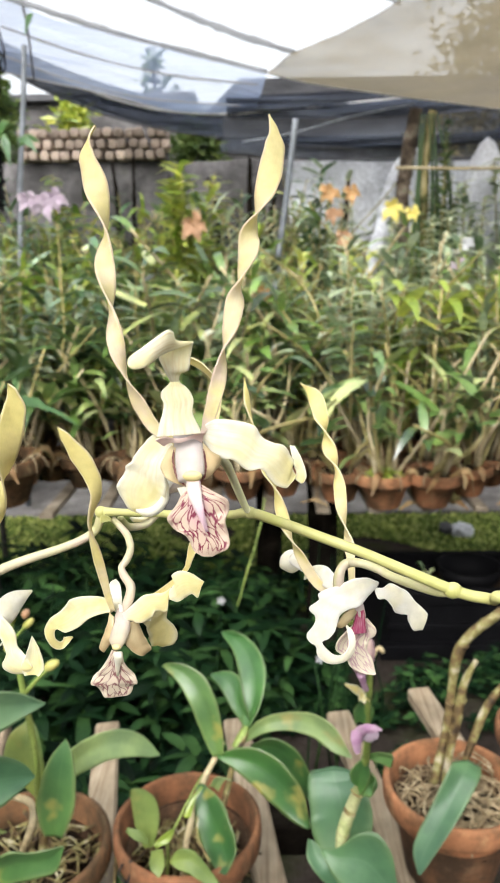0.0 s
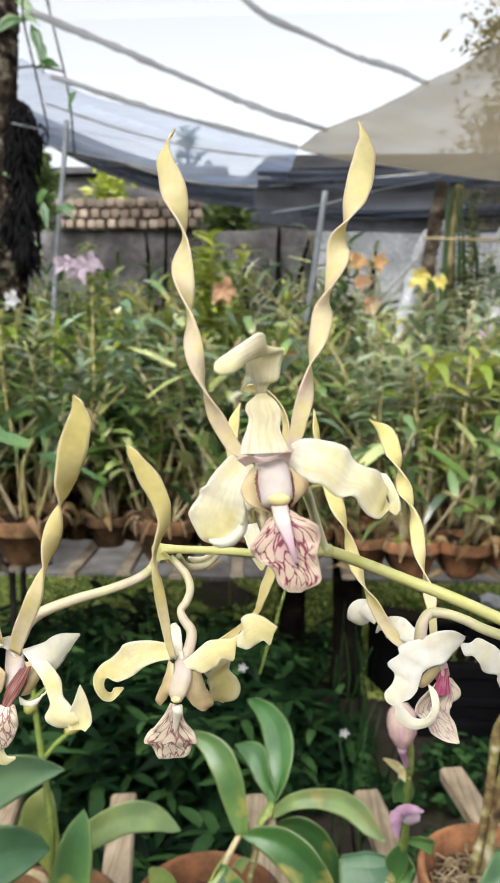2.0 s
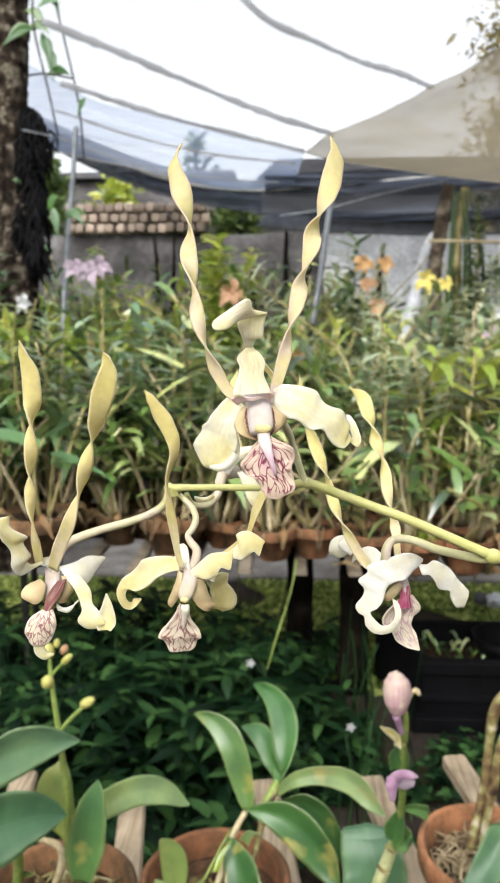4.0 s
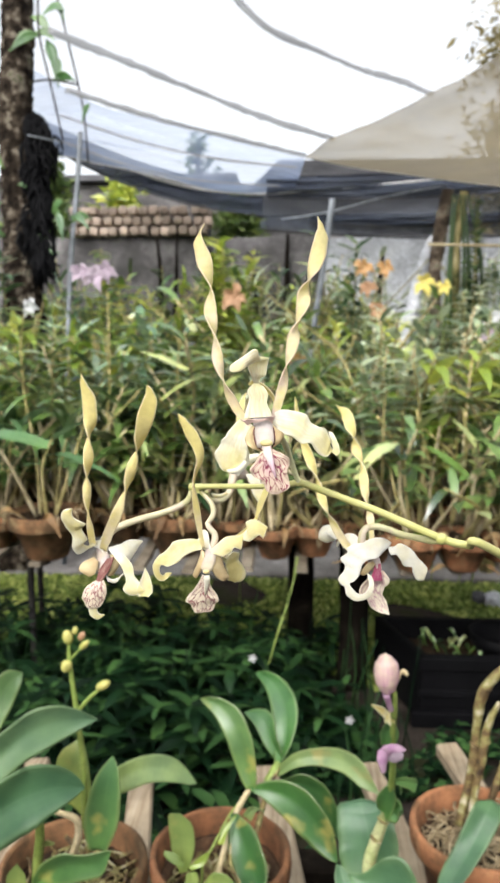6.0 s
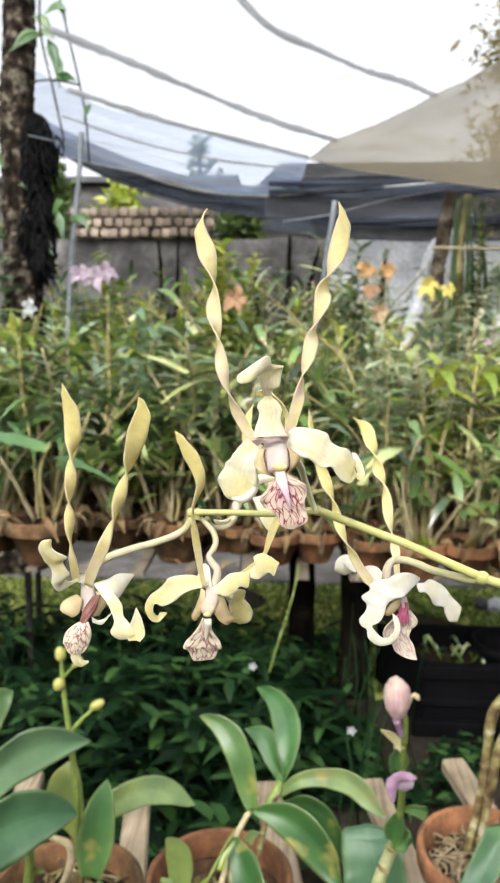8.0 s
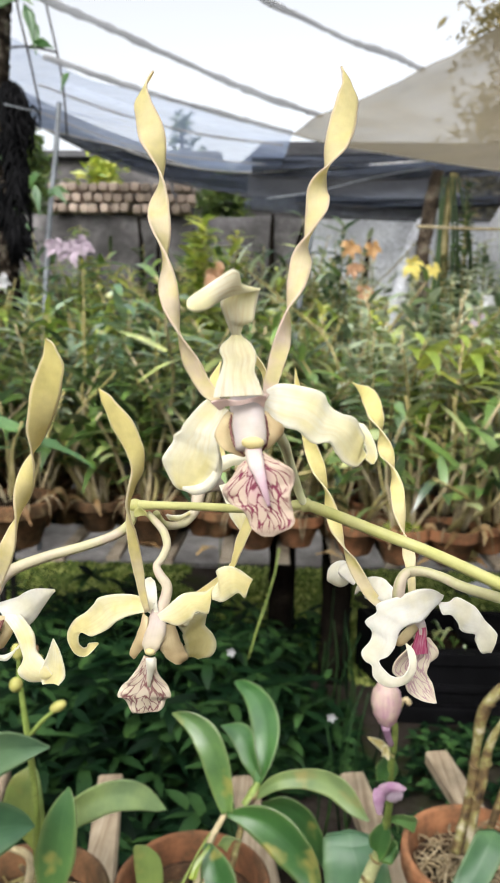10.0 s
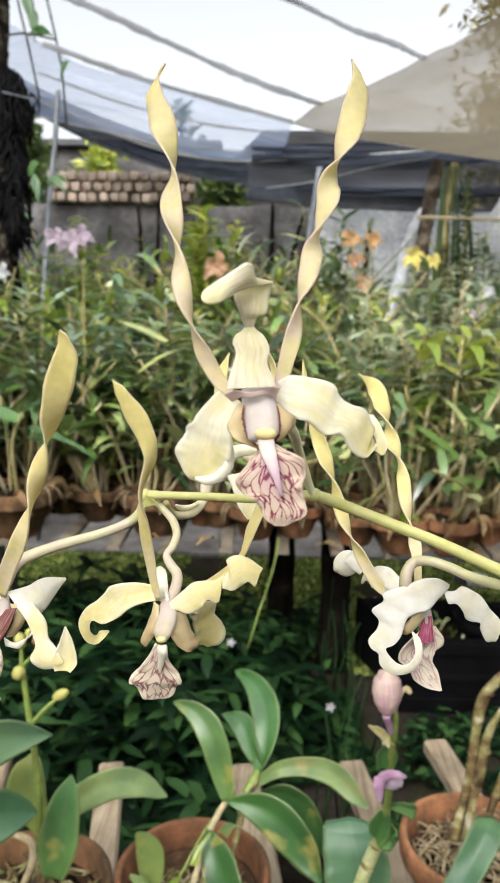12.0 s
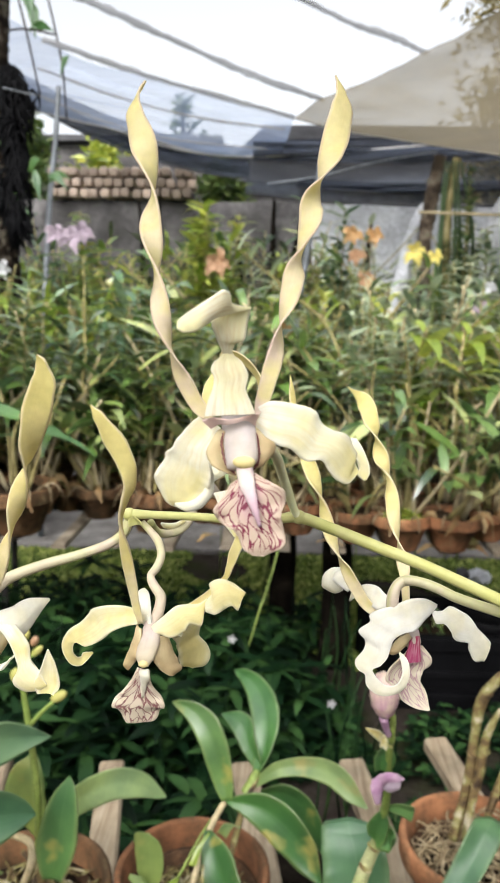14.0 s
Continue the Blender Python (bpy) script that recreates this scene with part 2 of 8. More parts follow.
PETAL = petal_surface("petal_yellow", (0.80, 0.66, 0.57), (0.82, 0.73, 0.52), (0.79, 0.72, 0.34), (0.72, 0.58, 0.32), glow=0.50, veins=0.3)
PETAL_GOLD = petal_surface("petal_gold", (0.83, 0.73, 0.54), (0.82, 0.72, 0.36), (0.80, 0.71, 0.28), (0.76, 0.60, 0.22), glow=0.34, veins=0.2)
SEPAL = petal_surface("sepal_cream", (0.89, 0.87, 0.78), (0.87, 0.84, 0.66), (0.82, 0.745, 0.36), (0.74, 0.61, 0.27), glow=0.38, veins=0.45, margin=0.2, grain=7.0)
SEPAL_YELLOW = petal_surface("sepal_yellow", (0.88, 0.85, 0.68), (0.85, 0.79, 0.46), (0.83, 0.74, 0.34), (0.74, 0.60, 0.24), glow=0.38, veins=0.4, margin=0.18, grain=7.0)
HOOD = petal_surface("hood_cream", (0.90, 0.87, 0.74), (0.89, 0.85, 0.66), (0.86, 0.81, 0.48), (0.66, 0.49, 0.22), glow=0.38, veins=0.75, grain=5.5)
SEPAL_WHITE = petal_surface("sepal_white", (0.92, 0.91, 0.86), (0.92, 0.905, 0.83), (0.90, 0.86, 0.68), (0.78, 0.73, 0.55), glow=0.40, veins=0.2, grain=7.0)
TAN = petal_surface("side_lobe_tan", (0.72, 0.61, 0.38), (0.71, 0.60, 0.35), (0.56, 0.41, 0.22), (0.56, 0.40, 0.2), veins=0.4)
MAROON = petal_surface("side_lobe_maroon", (0.12, 0.02, 0.02), (0.13, 0.025, 0.022), (0.14, 0.03, 0.025), (0.56, 0.38, 0.30), glow=0.05, veins=0.8, grain=8.0)
COLUMN = petal_surface("column_pale", (0.62, 0.50, 0.45), (0.64, 0.56, 0.55), (0.60, 0.52, 0.37), (0.50, 0.38, 0.40), veins=0.4)
COLUMN_WHITE = petal_surface("column_white", (0.60, 0.50, 0.48), (0.63, 0.57, 0.57), (0.62, 0.55, 0.47), (0.52, 0.42, 0.48), veins=0.4, grain=5.0)
MAUVE_PALE = petal_surface("collar_pink", (0.82, 0.64, 0.58), (0.82, 0.66, 0.60), (0.80, 0.62, 0.55), (0.70, 0.48, 0.46))
CALLUS = petal_surface("callus_white", (0.80, 0.73, 0.62), (0.78, 0.70, 0.64), (0.66, 0.46, 0.54), (0.62, 0.44, 0.50), veins=0.3)
ANTHER = petal_surface("anther_yellow", (0.66, 0.55, 0.22), (0.68, 0.57, 0.24), (0.70, 0.60, 0.30), glow=0.1)
LIP = lip_surface("lip_netted", (0.55, 0.43, 0.33), (0.18, 0.012, 0.045), (0.46, 0.12, 0.32), 1.0, (0.1, 0.7, 0.7), 1.0)
LIP_DULL = lip_surface("lip_netted_brown", (0.76, 0.66, 0.51), (0.27, 0.10, 0.10), (0.58, 0.42, 0.42), 0.9, (0.1, 0.6, 0.6), 0.95)
LIP_RED = lip_surface("lip_red_throat", (0.74, 0.66, 0.52), (0.42, 0.18, 0.26), (0.60, 0.30, 0.42), 0.9, (0.10, 0.5, 0.7), 0.7)
CRIMSON = petal_surface("throat_crimson", (0.34, 0.02, 0.07), (0.40, 0.04, 0.12), (0.46, 0.08, 0.18), (0.74, 0.58, 0.62), veins=0.9, grain=6.0)
STEM = petal_surface("stem_green", (0.54, 0.53, 0.23), (0.50, 0.50, 0.16), (0.53, 0.51, 0.22), (0.40, 0.42, 0.11), 0.40, 0.1, 0.3)
PEDICEL_GREEN = petal_surface("pedicel_green", (0.74, 0.76, 0.34), (0.84, 0.83, 0.50), (0.86, 0.83, 0.60), (0.70, 0.70, 0.32), 0.42, 0.0, 0.2)
PEDICEL = petal_surface("pedicel_pale", (0.48, 0.48, 0.20), (0.62, 0.585, 0.37), (0.62, 0.51, 0.41), (0.56, 0.52, 0.34), 0.42, 0.12, 0.2)
PINK_BUD = petal_surface("bud_pink", (0.46, 0.25, 0.38), (0.66, 0.46, 0.44), (0.66, 0.53, 0.42), (0.48, 0.24, 0.33), veins=0.9)
MAUVE = petal_surface("petal_mauve", (0.48, 0.29, 0.42), (0.46, 0.26, 0.41), (0.54, 0.38, 0.48), (0.36, 0.15, 0.32))
LILAC = petal_surface("petal_lilac", (0.54, 0.45, 0.54), (0.52, 0.41, 0.51), (0.60, 0.51, 0.58), (0.44, 0.28, 0.42))
ORANGE = petal_surface("petal_orange", (0.58, 0.31, 0.12), (0.60, 0.34, 0.14), (0.60, 0.42, 0.22), (0.5, 0.22, 0.07))
PEACH = petal_surface("petal_peach", (0.50, 0.27, 0.15), (0.52, 0.30, 0.17), (0.52, 0.34, 0.21), (0.38, 0.2, 0.11))
YELLOW = petal_surface("petal_lemon", (0.74, 0.62, 0.14), (0.78, 0.68, 0.18), (0.80, 0.72, 0.26), (0.7, 0.5, 0.05))
WHITE = petal_surface("petal_white", (0.60, 0.61, 0.62), (0.64, 0.65, 0.67), (0.64, 0.64, 0.66), (0.5, 0.5, 0.48))
BUD = petal_surface("bud_green", (0.26, 0.32, 0.06), (0.42, 0.42, 0.11), (0.50, 0.46, 0.15), (0.34, 0.36, 0.08), glow=0.1)

LEAF_NEAR = leaf_surface("leaf_glossy", (0.042, 0.130, 0.036), (0.062, 0.170, 0.048), (0.12, 0.22, 0.075), False, None, 0.40, 0.20, 26, 0.6, 0.28, 0.25)
LEAF_BLOTCH = leaf_surface("leaf_blotched", (0.036, 0.116, 0.033), (0.055, 0.152, 0.042), (0.11, 0.21, 0.07), False, (0.38, 0.33, 0.09), 0.38, 0.2, 26, 0.6, 0.35, 0.3)
LEAF_PALE = leaf_surface("leaf_pale", (0.19, 0.27, 0.08), (0.23, 0.31, 0.10), (0.28, 0.35, 0.12), False, (0.36, 0.34, 0.10), 0.45, 0.3, 22)
# Crowd leaf ramps widened: shaded gaps and sky glints sit in the colours.
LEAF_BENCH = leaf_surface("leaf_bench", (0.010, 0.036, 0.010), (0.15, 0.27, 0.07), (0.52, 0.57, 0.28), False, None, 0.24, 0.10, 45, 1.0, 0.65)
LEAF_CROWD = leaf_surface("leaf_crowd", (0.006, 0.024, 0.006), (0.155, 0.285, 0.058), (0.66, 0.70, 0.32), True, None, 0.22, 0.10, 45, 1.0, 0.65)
LEAF_GREY = leaf_surface("leaf_greygreen", (0.06, 0.115, 0.06), (0.36, 0.45, 0.30), (0.70, 0.74, 0.62), True, None, 0.28, 0.2, 45, 0.9, 0.6)
LEAF_LIME = leaf_surface("leaf_lime", (0.14, 0.25, 0.03), (0.34, 0.44, 0.07), (0.52, 0.54, 0.14), True, None, 0.32, 0.36, 45, 0.8, 0.4)
# Same here: near-black for shaded leaves, pale for their sheen.
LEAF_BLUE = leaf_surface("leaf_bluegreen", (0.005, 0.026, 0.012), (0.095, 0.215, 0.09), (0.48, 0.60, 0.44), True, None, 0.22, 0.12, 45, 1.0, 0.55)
LEAF_SLATE = leaf_surface("leaf_slate", (0.048, 0.124, 0.062), (0.066, 0.150, 0.076), (0.13, 0.22, 0.12), False, None, 0.50, 0.16, 26, 0.45, 0.12, 0.15)
# Paler copy of the near leaf: light from above is in its greens.
LEAF_TOPLIT = leaf_surface("leaf_toplit", (0.11, 0.20, 0.075), (0.15, 0.25, 0.10), (0.21, 0.30, 0.13), False, (0.34, 0.31, 0.12), 0.42, 0.28, 22, 0.5, 0.16, 0.3)
# Base raised so the upturned leaf holds its sky sheen as colour.
LEAF_SKYLIT = leaf_surface("leaf_skylit", (0.32, 0.48, 0.22), (0.36, 0.52, 0.25), (0.42, 0.56, 0.29), False, (0.42, 0.42, 0.17), 0.34, 0.34, 22, 0.8, 0.5, 0.2)
LEAF_SPOTTED = leaf_surface("leaf_spotted", (0.050, 0.138, 0.048), (0.072, 0.170, 0.058), (0.14, 0.24, 0.085), False, (0.42, 0.35, 0.10), 0.38, 0.22, 26, 0.6, 0.35, 0.4)
# Near-black stops put the shade gaps among the weeds into leaf colour.
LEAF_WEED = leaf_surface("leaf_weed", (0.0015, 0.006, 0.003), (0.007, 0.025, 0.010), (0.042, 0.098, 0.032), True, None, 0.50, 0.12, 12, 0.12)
LEAF_DRY = leaf_surface("leaf_dry", (0.16, 0.085, 0.035), (0.28, 0.17, 0.075), (0.42, 0.30, 0.16), False, None, 0.6, 0.15, 60)
LEAF_TREE = leaf_surface("leaf_tree", (0.05, 0.10, 0.04), (0.09, 0.15, 0.055), (0.18, 0.24, 0.08), True, None, 0.5, 0.3, 6)
# Tan, lifted greens: the tree's washed-out haze is in its leaf colour.
LEAF_HAZE = leaf_surface("leaf_haze", (0.16, 0.15, 0.09), (0.28, 0.25, 0.16), (0.44, 0.40, 0.27), True, None, 0.5, 0.4, 6)
MOSS = leaf_surface("moss", (0.05, 0.085, 0.03), (0.16, 0.23, 0.07), (0.35, 0.41, 0.18), True, None, 0.8, 0.3, 6, 0.1)

CANE = rough_surface("cane_olive", [(0.3, (0.17, 0.15, 0.05)), (0.5, (0.38, 0.32, 0.13)), (0.7, (0.57, 0.49, 0.25))], 14, 0.55, 0.25, 0.002, rand=0.4)
CANE_DRY = rough_surface("cane_papery", [(0.3, (0.28, 0.21, 0.11)), (0.5, (0.53, 0.44, 0.26)), (0.7, (0.68, 0.60, 0.41))], 16, 0.7, 0.4, 0.002, rand=0.45)
CANE_GREEN = rough_surface("cane_green", [(0.3, (0.16, 0.23, 0.05)), (0.6, (0.25, 0.32, 0.08)), (0.8, (0.29, 0.30, 0.09))], 22, 0.5, 0.15, 0.001)
CANE_PALE = rough_surface("cane_pale", [(0.3, (0.22, 0.26, 0.09)), (0.5, (0.36, 0.38, 0.18)), (0.75, (0.50, 0.48, 0.28))], 40, 0.5, 0.15, 0.001)
CANE_BROWN = rough_surface("cane_brown", [(0.32, (0.04, 0.025, 0.014)), (0.46, (0.15, 0.10, 0.042)), (0.56, (0.24, 0.22, 0.08)), (0.68, (0.48, 0.42, 0.30))], 55, 0.6, 0.3, 0.002)
ROOTS = rough_surface("roots_pale", [(0.3, (0.13, 0.09, 0.05)), (0.5, (0.30, 0.23, 0.13)), (0.7, (0.48, 0.40, 0.26))], 60, 0.8, 0.3, 0.001)
TERRACOTTA = clay_surface("terracotta", (0.33, 0.15, 0.075), (0.075, 0.048, 0.026), (0.40, 0.27, 0.15), 0.50)
TERRACOTTA_OLD = clay_surface("terracotta_stained", (0.24, 0.125, 0.062), (0.050, 0.038, 0.021), (0.36, 0.29, 0.16), 0.52)
# Stained clay, darkened further for the shade below the pot rims.
TERRACOTTA_SHADED = clay_surface("terracotta_shaded", (0.15, 0.075, 0.038), (0.030, 0.022, 0.014), (0.24, 0.16, 0.10), 0.56)
BARK_MIX = rough_surface("potting_bark", [(0.3, (0.02, 0.014, 0.009)), (0.6, (0.06, 0.04, 0.025)), (0.8, (0.14, 0.10, 0.06))], 30, 0.95, 0.9, 0.01, spec=0.06)
WOOD = wood_surface("weathered_wood", (0.17, 0.125, 0.08), (0.30, 0.24, 0.165), (0.40, 0.34, 0.255))
WOOD_GREY = rough_surface("greyed_wood", [(0.3, (0.11, 0.085, 0.06)), (0.5, (0.20, 0.165, 0.12)), (0.75, (0.32, 0.28, 0.22))], 12, 0.85, 0.35, 0.002, rand=0.3)
# Taken near black so posts and beams carry the under-bench shade.
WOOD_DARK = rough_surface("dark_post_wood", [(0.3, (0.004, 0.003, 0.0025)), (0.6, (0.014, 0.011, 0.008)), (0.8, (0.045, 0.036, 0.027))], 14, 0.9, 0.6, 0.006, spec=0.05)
TRUNK = rough_surface("tree_bark", [(0.38, (0.008, 0.006, 0.005)), (0.50, (0.034, 0.026, 0.019)), (0.58, (0.085, 0.068, 0.05)), (0.64, (0.24, 0.21, 0.17)), (0.72, (0.07, 0.08, 0.035))], 17, 0.95, 0.9, 0.012, spec=0.05)
SOIL = rough_surface("soil", [(0.3, (0.012, 0.009, 0.007)), (0.5, (0.050, 0.040, 0.034)), (0.62, (0.036, 0.042, 0.018)), (0.8, (0.095, 0.082, 0.072))], 2.6, 0.95, 0.9, 0.02, 45, spec=0.05)
PATH_GREY = rough_surface("grey_path", [(0.3, (0.11, 0.10, 0.095)), (0.5, (0.20, 0.19, 0.185)), (0.8, (0.36, 0.35, 0.345))], 5, 0.9, 0.7, 0.012, 50)
STONE_WALL = rough_surface("mossy_wall", [(0.25, (0.035, 0.033, 0.032)), (0.45, (0.10, 0.095, 0.095)), (0.65, (0.21, 0.20, 0.20)), (0.85, (0.09, 0.11, 0.055))], 3.4, 0.92, 0.8, 0.02, 22)
TRUNK_PALE = rough_surface("weathered_bark", [(0.34, (0.05, 0.038, 0.028)), (0.48, (0.13, 0.10, 0.075)), (0.60, (0.26, 0.22, 0.17)), (0.72, (0.13, 0.15, 0.08))], 15, 0.95, 0.9, 0.012, spec=0.06)
TILE_CLAY = rough_surface("clay_tile", [(0.3, (0.30, 0.21, 0.16)), (0.5, (0.56, 0.45, 0.37)), (0.75, (0.72, 0.62, 0.52))], 10, 0.9, 0.4, 0.003, rand=0.45)
ROOF_DARK = rough_surface("dark_roof", [(0.3, (0.05, 0.05, 0.055)), (0.7, (0.13, 0.13, 0.14))], 2, 0.8, 0.4, 0.01)
STEEL = rough_surface("galvanised_steel", [(0.3, (0.13, 0.145, 0.16)), (0.7, (0.25, 0.27, 0.295))], 20, 0.55, 0.1, 0.001, metal=0.3)
IRON = rough_surface("dark_iron", [(0.3, (0.02, 0.02, 0.022)), (0.7, (0.06, 0.055, 0.05))], 20, 0.7, 0.3, 0.002, spec=0.06)
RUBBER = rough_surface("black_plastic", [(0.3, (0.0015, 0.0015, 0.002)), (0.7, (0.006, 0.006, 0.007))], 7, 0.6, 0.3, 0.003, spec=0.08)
PALE_STONE = rough_surface("pale_stone", [(0.25, (0.36, 0.37, 0.41)), (0.5, (0.62, 0.64, 0.69)), (0.75, (0.76, 0.78, 0.82))], 5, 0.9, 0.7, 0.02)
ROPE = rough_surface("net_seam", [(0.3, (0.34, 0.33, 0.32)), (0.7, (0.50, 0.49, 0.48))], 30, 0.9, 0.2, 0.002)
NET_WHITE = net_surface("net_white", (0.90, 0.91, 0.92), 0.04, 0.7)
NET_BLUE = net_surface("net_bluish", (0.48, 0.58, 0.80), 0.48, 0.62)
NET_DARK = net_surface("net_black", (0.050, 0.060, 0.084), 0.80, 0.22)
NET_SMOKE = net_surface("net_smoke", (0.085, 0.098, 0.125), 0.60, 0.25)
NET_SEAM = net_surface("net_gathered", (0.42, 0.42, 0.43), 0.66, 0.5)
NET_TAN = net_surface("net_tan", (0.25, 0.215, 0.150), 0.80, 0.6)


# ---- shape helpers ----
ORIGIN = {}


def thing(name, place, label, category, group="", kind=""):
    ob = new(name)
    ob.empty_display_size = 0.02
    ob.location = place
    ORIGIN[ob.name] = Vector(place)
    return tagged(ob, label, category, group, kind)


def part(name, bm, mat, parent=None, label="", smooth=True):
    """Links a bmesh drawn in world metres as one mesh under its parent."""
    at = ORIGIN.get(parent.name, Vector()) if parent else Vector()
    bmesh.ops.translate(bm, verts=bm.verts, vec=-at)
    me = bpy.data.meshes.new(name)
    bm.to_mesh(me)
    bm.free()
    me.materials.append(mat)
    if smooth:
        me.polygons.foreach_set("use_smooth", [True] * len(me.polygons))
    ob = new(name, me)
    ob.parent = parent
    ORIGIN[ob.name] = at
    return tagged(ob, label)


def spline(points, count):
    """Catmull-Rom through the points; returns count places and their parameters."""
    p = [Vector(q) for q in points]
    p = [2 * p[0] - p[1]] + p + [2 * p[-1] - p[-2]]
    out, params = [], []
    segs = len(p) - 3
    for i in range(count):
        g = i / (count - 1) * segs
        k = min(int(g), segs - 1)
        u = g - k
        a, b, c, d = p[k:k + 4]
        out.append(0.5 * (2 * b + (c - a) * u + (2 * a - 5 * b + 4 * c - d) * u * u + (3 * b - a - 3 * c + d) * u ** 3))
        params.append(g)
    return out, params


def along(values, g):
    k = min(int(g), len(values) - 2)
    u = g - k
    return values[k] * (1 - u) + values[k + 1] * u


def eased(values, g):
    k = min(int(g), len(values) - 2)
    u = g - k
    u = u * u * (3 - 2 * u)
    return values[k] * (1 - u) + values[k + 1] * u


def tangents(pts):
    out = []
    for i in range(len(pts)):
        out.append((pts[min(i + 1, len(pts) - 1)] - pts[max(i - 1, 0)]).normalized())
    return out


def blade(bm, points, widths, rolls=(0,), cup=0.0, wave=0.0, waves=4.0, thick=0.0005, nu=6, nv=28, facing=(0, -1, 0), phase=0.0):
    """A petal, sepal or leaf: a curved midrib with a width along it, turned about the midrib by rolls (degrees), cupped and ruffled."""
    pts, par = spline(points, nv)
    tan = tangents(pts)
    f = Vector(facing)
    if len(rolls) < 2:
        rolls = (rolls[0], rolls[0])
    uv = bm.loops.layers.uv.verify()
    rows, last = [], None
    span = len(points) - 1
    for i, (c, t, g) in enumerate(zip(pts, tan, par)):
        s0 = t.cross(f)
        if s0.length < 0.15 and last is not None:
            s0 = last - t * last.dot(t)
        s0.normalize()
        if last is not None and s0.dot(last) < -0.2:
            s0 = -s0
        last = s0
        n0 = s0.cross(t)
        a = radians(along(rolls, g * (len(rolls) - 1) / span))
        s, n = s0 * math.cos(a) + n0 * math.sin(a), n0 * math.cos(a) - s0 * math.sin(a)
        w = max(eased(widths, g * (len(widths) - 1) / span), 1e-4)
        v = i / (nv - 1)
        row = []
        for j in range(nu + 1):
            u = 2 * j / nu - 1
            ruffle = wave * w * math.sin(2 * math.pi * waves * v + phase + (1.3 if u > 0 else 0)) * abs(u) ** 2.2
            side = 2.1 if u > 0 else 0.0
            wide = 1 + wave * (1.3 * math.sin(2 * math.pi * waves * 1.35 * v + phase * 2 + side) + 0.7 * math.sin(2 * math.pi * waves * 2.9 * v + phase + side * 1.7)) * abs(u)
            p = c + s * (u * w / 2 * wide) + n * (cup * w * (u * u - 0.25) + ruffle)
            row.append((bm.verts.new(p + n * thick / 2), bm.verts.new(p - n * thick / 2), (j / nu, v)))
        rows.append(row)

    def face(vs, cs):
        fc = bm.faces.new(vs)
        for lp, c in zip(fc.loops, cs):
            lp[uv].uv = c

    for a, b in zip(rows, rows[1:]):
        for j in range(nu):
            q = (a[j], a[j + 1], b[j + 1], b[j])
            face([x[0] for x in q], [x[2] for x in q])
            face([x[1] for x in reversed(q)], [x[2] for x in reversed(q)])
        for j in (0, nu):
            q = [a[j][0], b[j][0], b[j][1], a[j][1]]
            face(q if j == 0 else q[::-1], [a[j][2], b[j][2], b[j][2], a[j][2]])
    for r in (rows[0], rows[-1]):
        for j in range(nu):
            face([r[j][0], r[j][1], r[j + 1][1], r[j + 1][0]], [r[j][2], r[j][2], r[j + 1][2], r[j + 1][2]])
    return bm


def tube(bm, points, radii, n=8, nv=16, flat=1.0, lumps=0.0, seed=0):
    """A round stem along a curve; flat squeezes it front to back; lumps roughen its outline."""
    pts, par = spline(points, nv)
    tan = tangents(pts)
    uv = bm.loops.layers.uv.verify()
    ref = Vector((0, -1, 0)) if abs(tan[0].y) < 0.9 else Vector((0, 0, 1))
    rng = random.Random(seed)
    rings, span = [], len(points) - 1
    for i, (c, t, g) in enumerate(zip(pts, tan, par)):
        s = t.cross(ref)
        s.normalize()
        m = s.cross(t)
        ref = m
        r = eased(radii, g * (len(radii) - 1) / span)
        ring = []
        for j in range(n):
            a = 2 * math.pi * j / n
            k = 1 + lumps * rng.uniform(-1, 1)
            ring.append(bm.verts.new(c + (s * math.cos(a) + m * math.sin(a) * flat) * r * k))
        rings.append(ring)
    for i, (a, b) in enumerate(zip(rings, rings[1:])):
        for j in range(n):
            fc = bm.faces.new((a[j], a[(j + 1) % n], b[(j + 1) % n], b[j]))
            for lp, (x, y) in zip(fc.loops, ((j, i), (j + 1, i), (j + 1, i + 1), (j, i + 1))):
                lp[uv].uv = (x / n, y / (nv - 1))
    for ring, flip in ((rings[0], False), (rings[-1], True)):
        fc = bm.faces.new(ring if flip else ring[::-1])
        for lp in fc.loops:
            lp[uv].uv = (0.5, 1.0 if flip else 0.0)
    return bm


def lathe(bm, place, profile, n=28, wobble=0.0, seed=0, capped=True):
    """A turned form from (radius, height) pairs."""
    rng = random.Random(seed)
    ph = rng.uniform(0, 6)
    c = Vector(place)
    rings = []
    for r, h in profile:
        ring = []
        for j in range(n):
            a = 2 * math.pi * j / n
            k = 1 + wobble * math.sin(2 * a + ph) + wobble * 0.6 * math.sin(5 * a + ph * 2)
            ring.append(bm.verts.new(c + Vector((r * k * math.cos(a), r * k * math.sin(a), h))))
        rings.append(ring)
    for a, b in zip(rings, rings[1:]):
        for j in range(n):
            bm.faces.new((a[j], a[(j + 1) % n], b[(j + 1) % n], b[j]))
    if capped:
        bm.faces.new(rings[0][::-1])
        bm.faces.new(rings[-1])
    return bm


def box(bm, low, high, bevel=0.0):
    m = Matrix.LocRotScale((Vector(low) + Vector(high)) / 2, None, Vector(high) - Vector(low))
    made = bmesh.ops.create_cube(bm, size=1.0, matrix=m)
    if bevel:
        es = list({e for v in made["verts"] for e in v.link_edges})
        bmesh.ops.bevel(bm, geom=es, offset=bevel, segments=2, affect="EDGES", profile=0.6)
    return bm


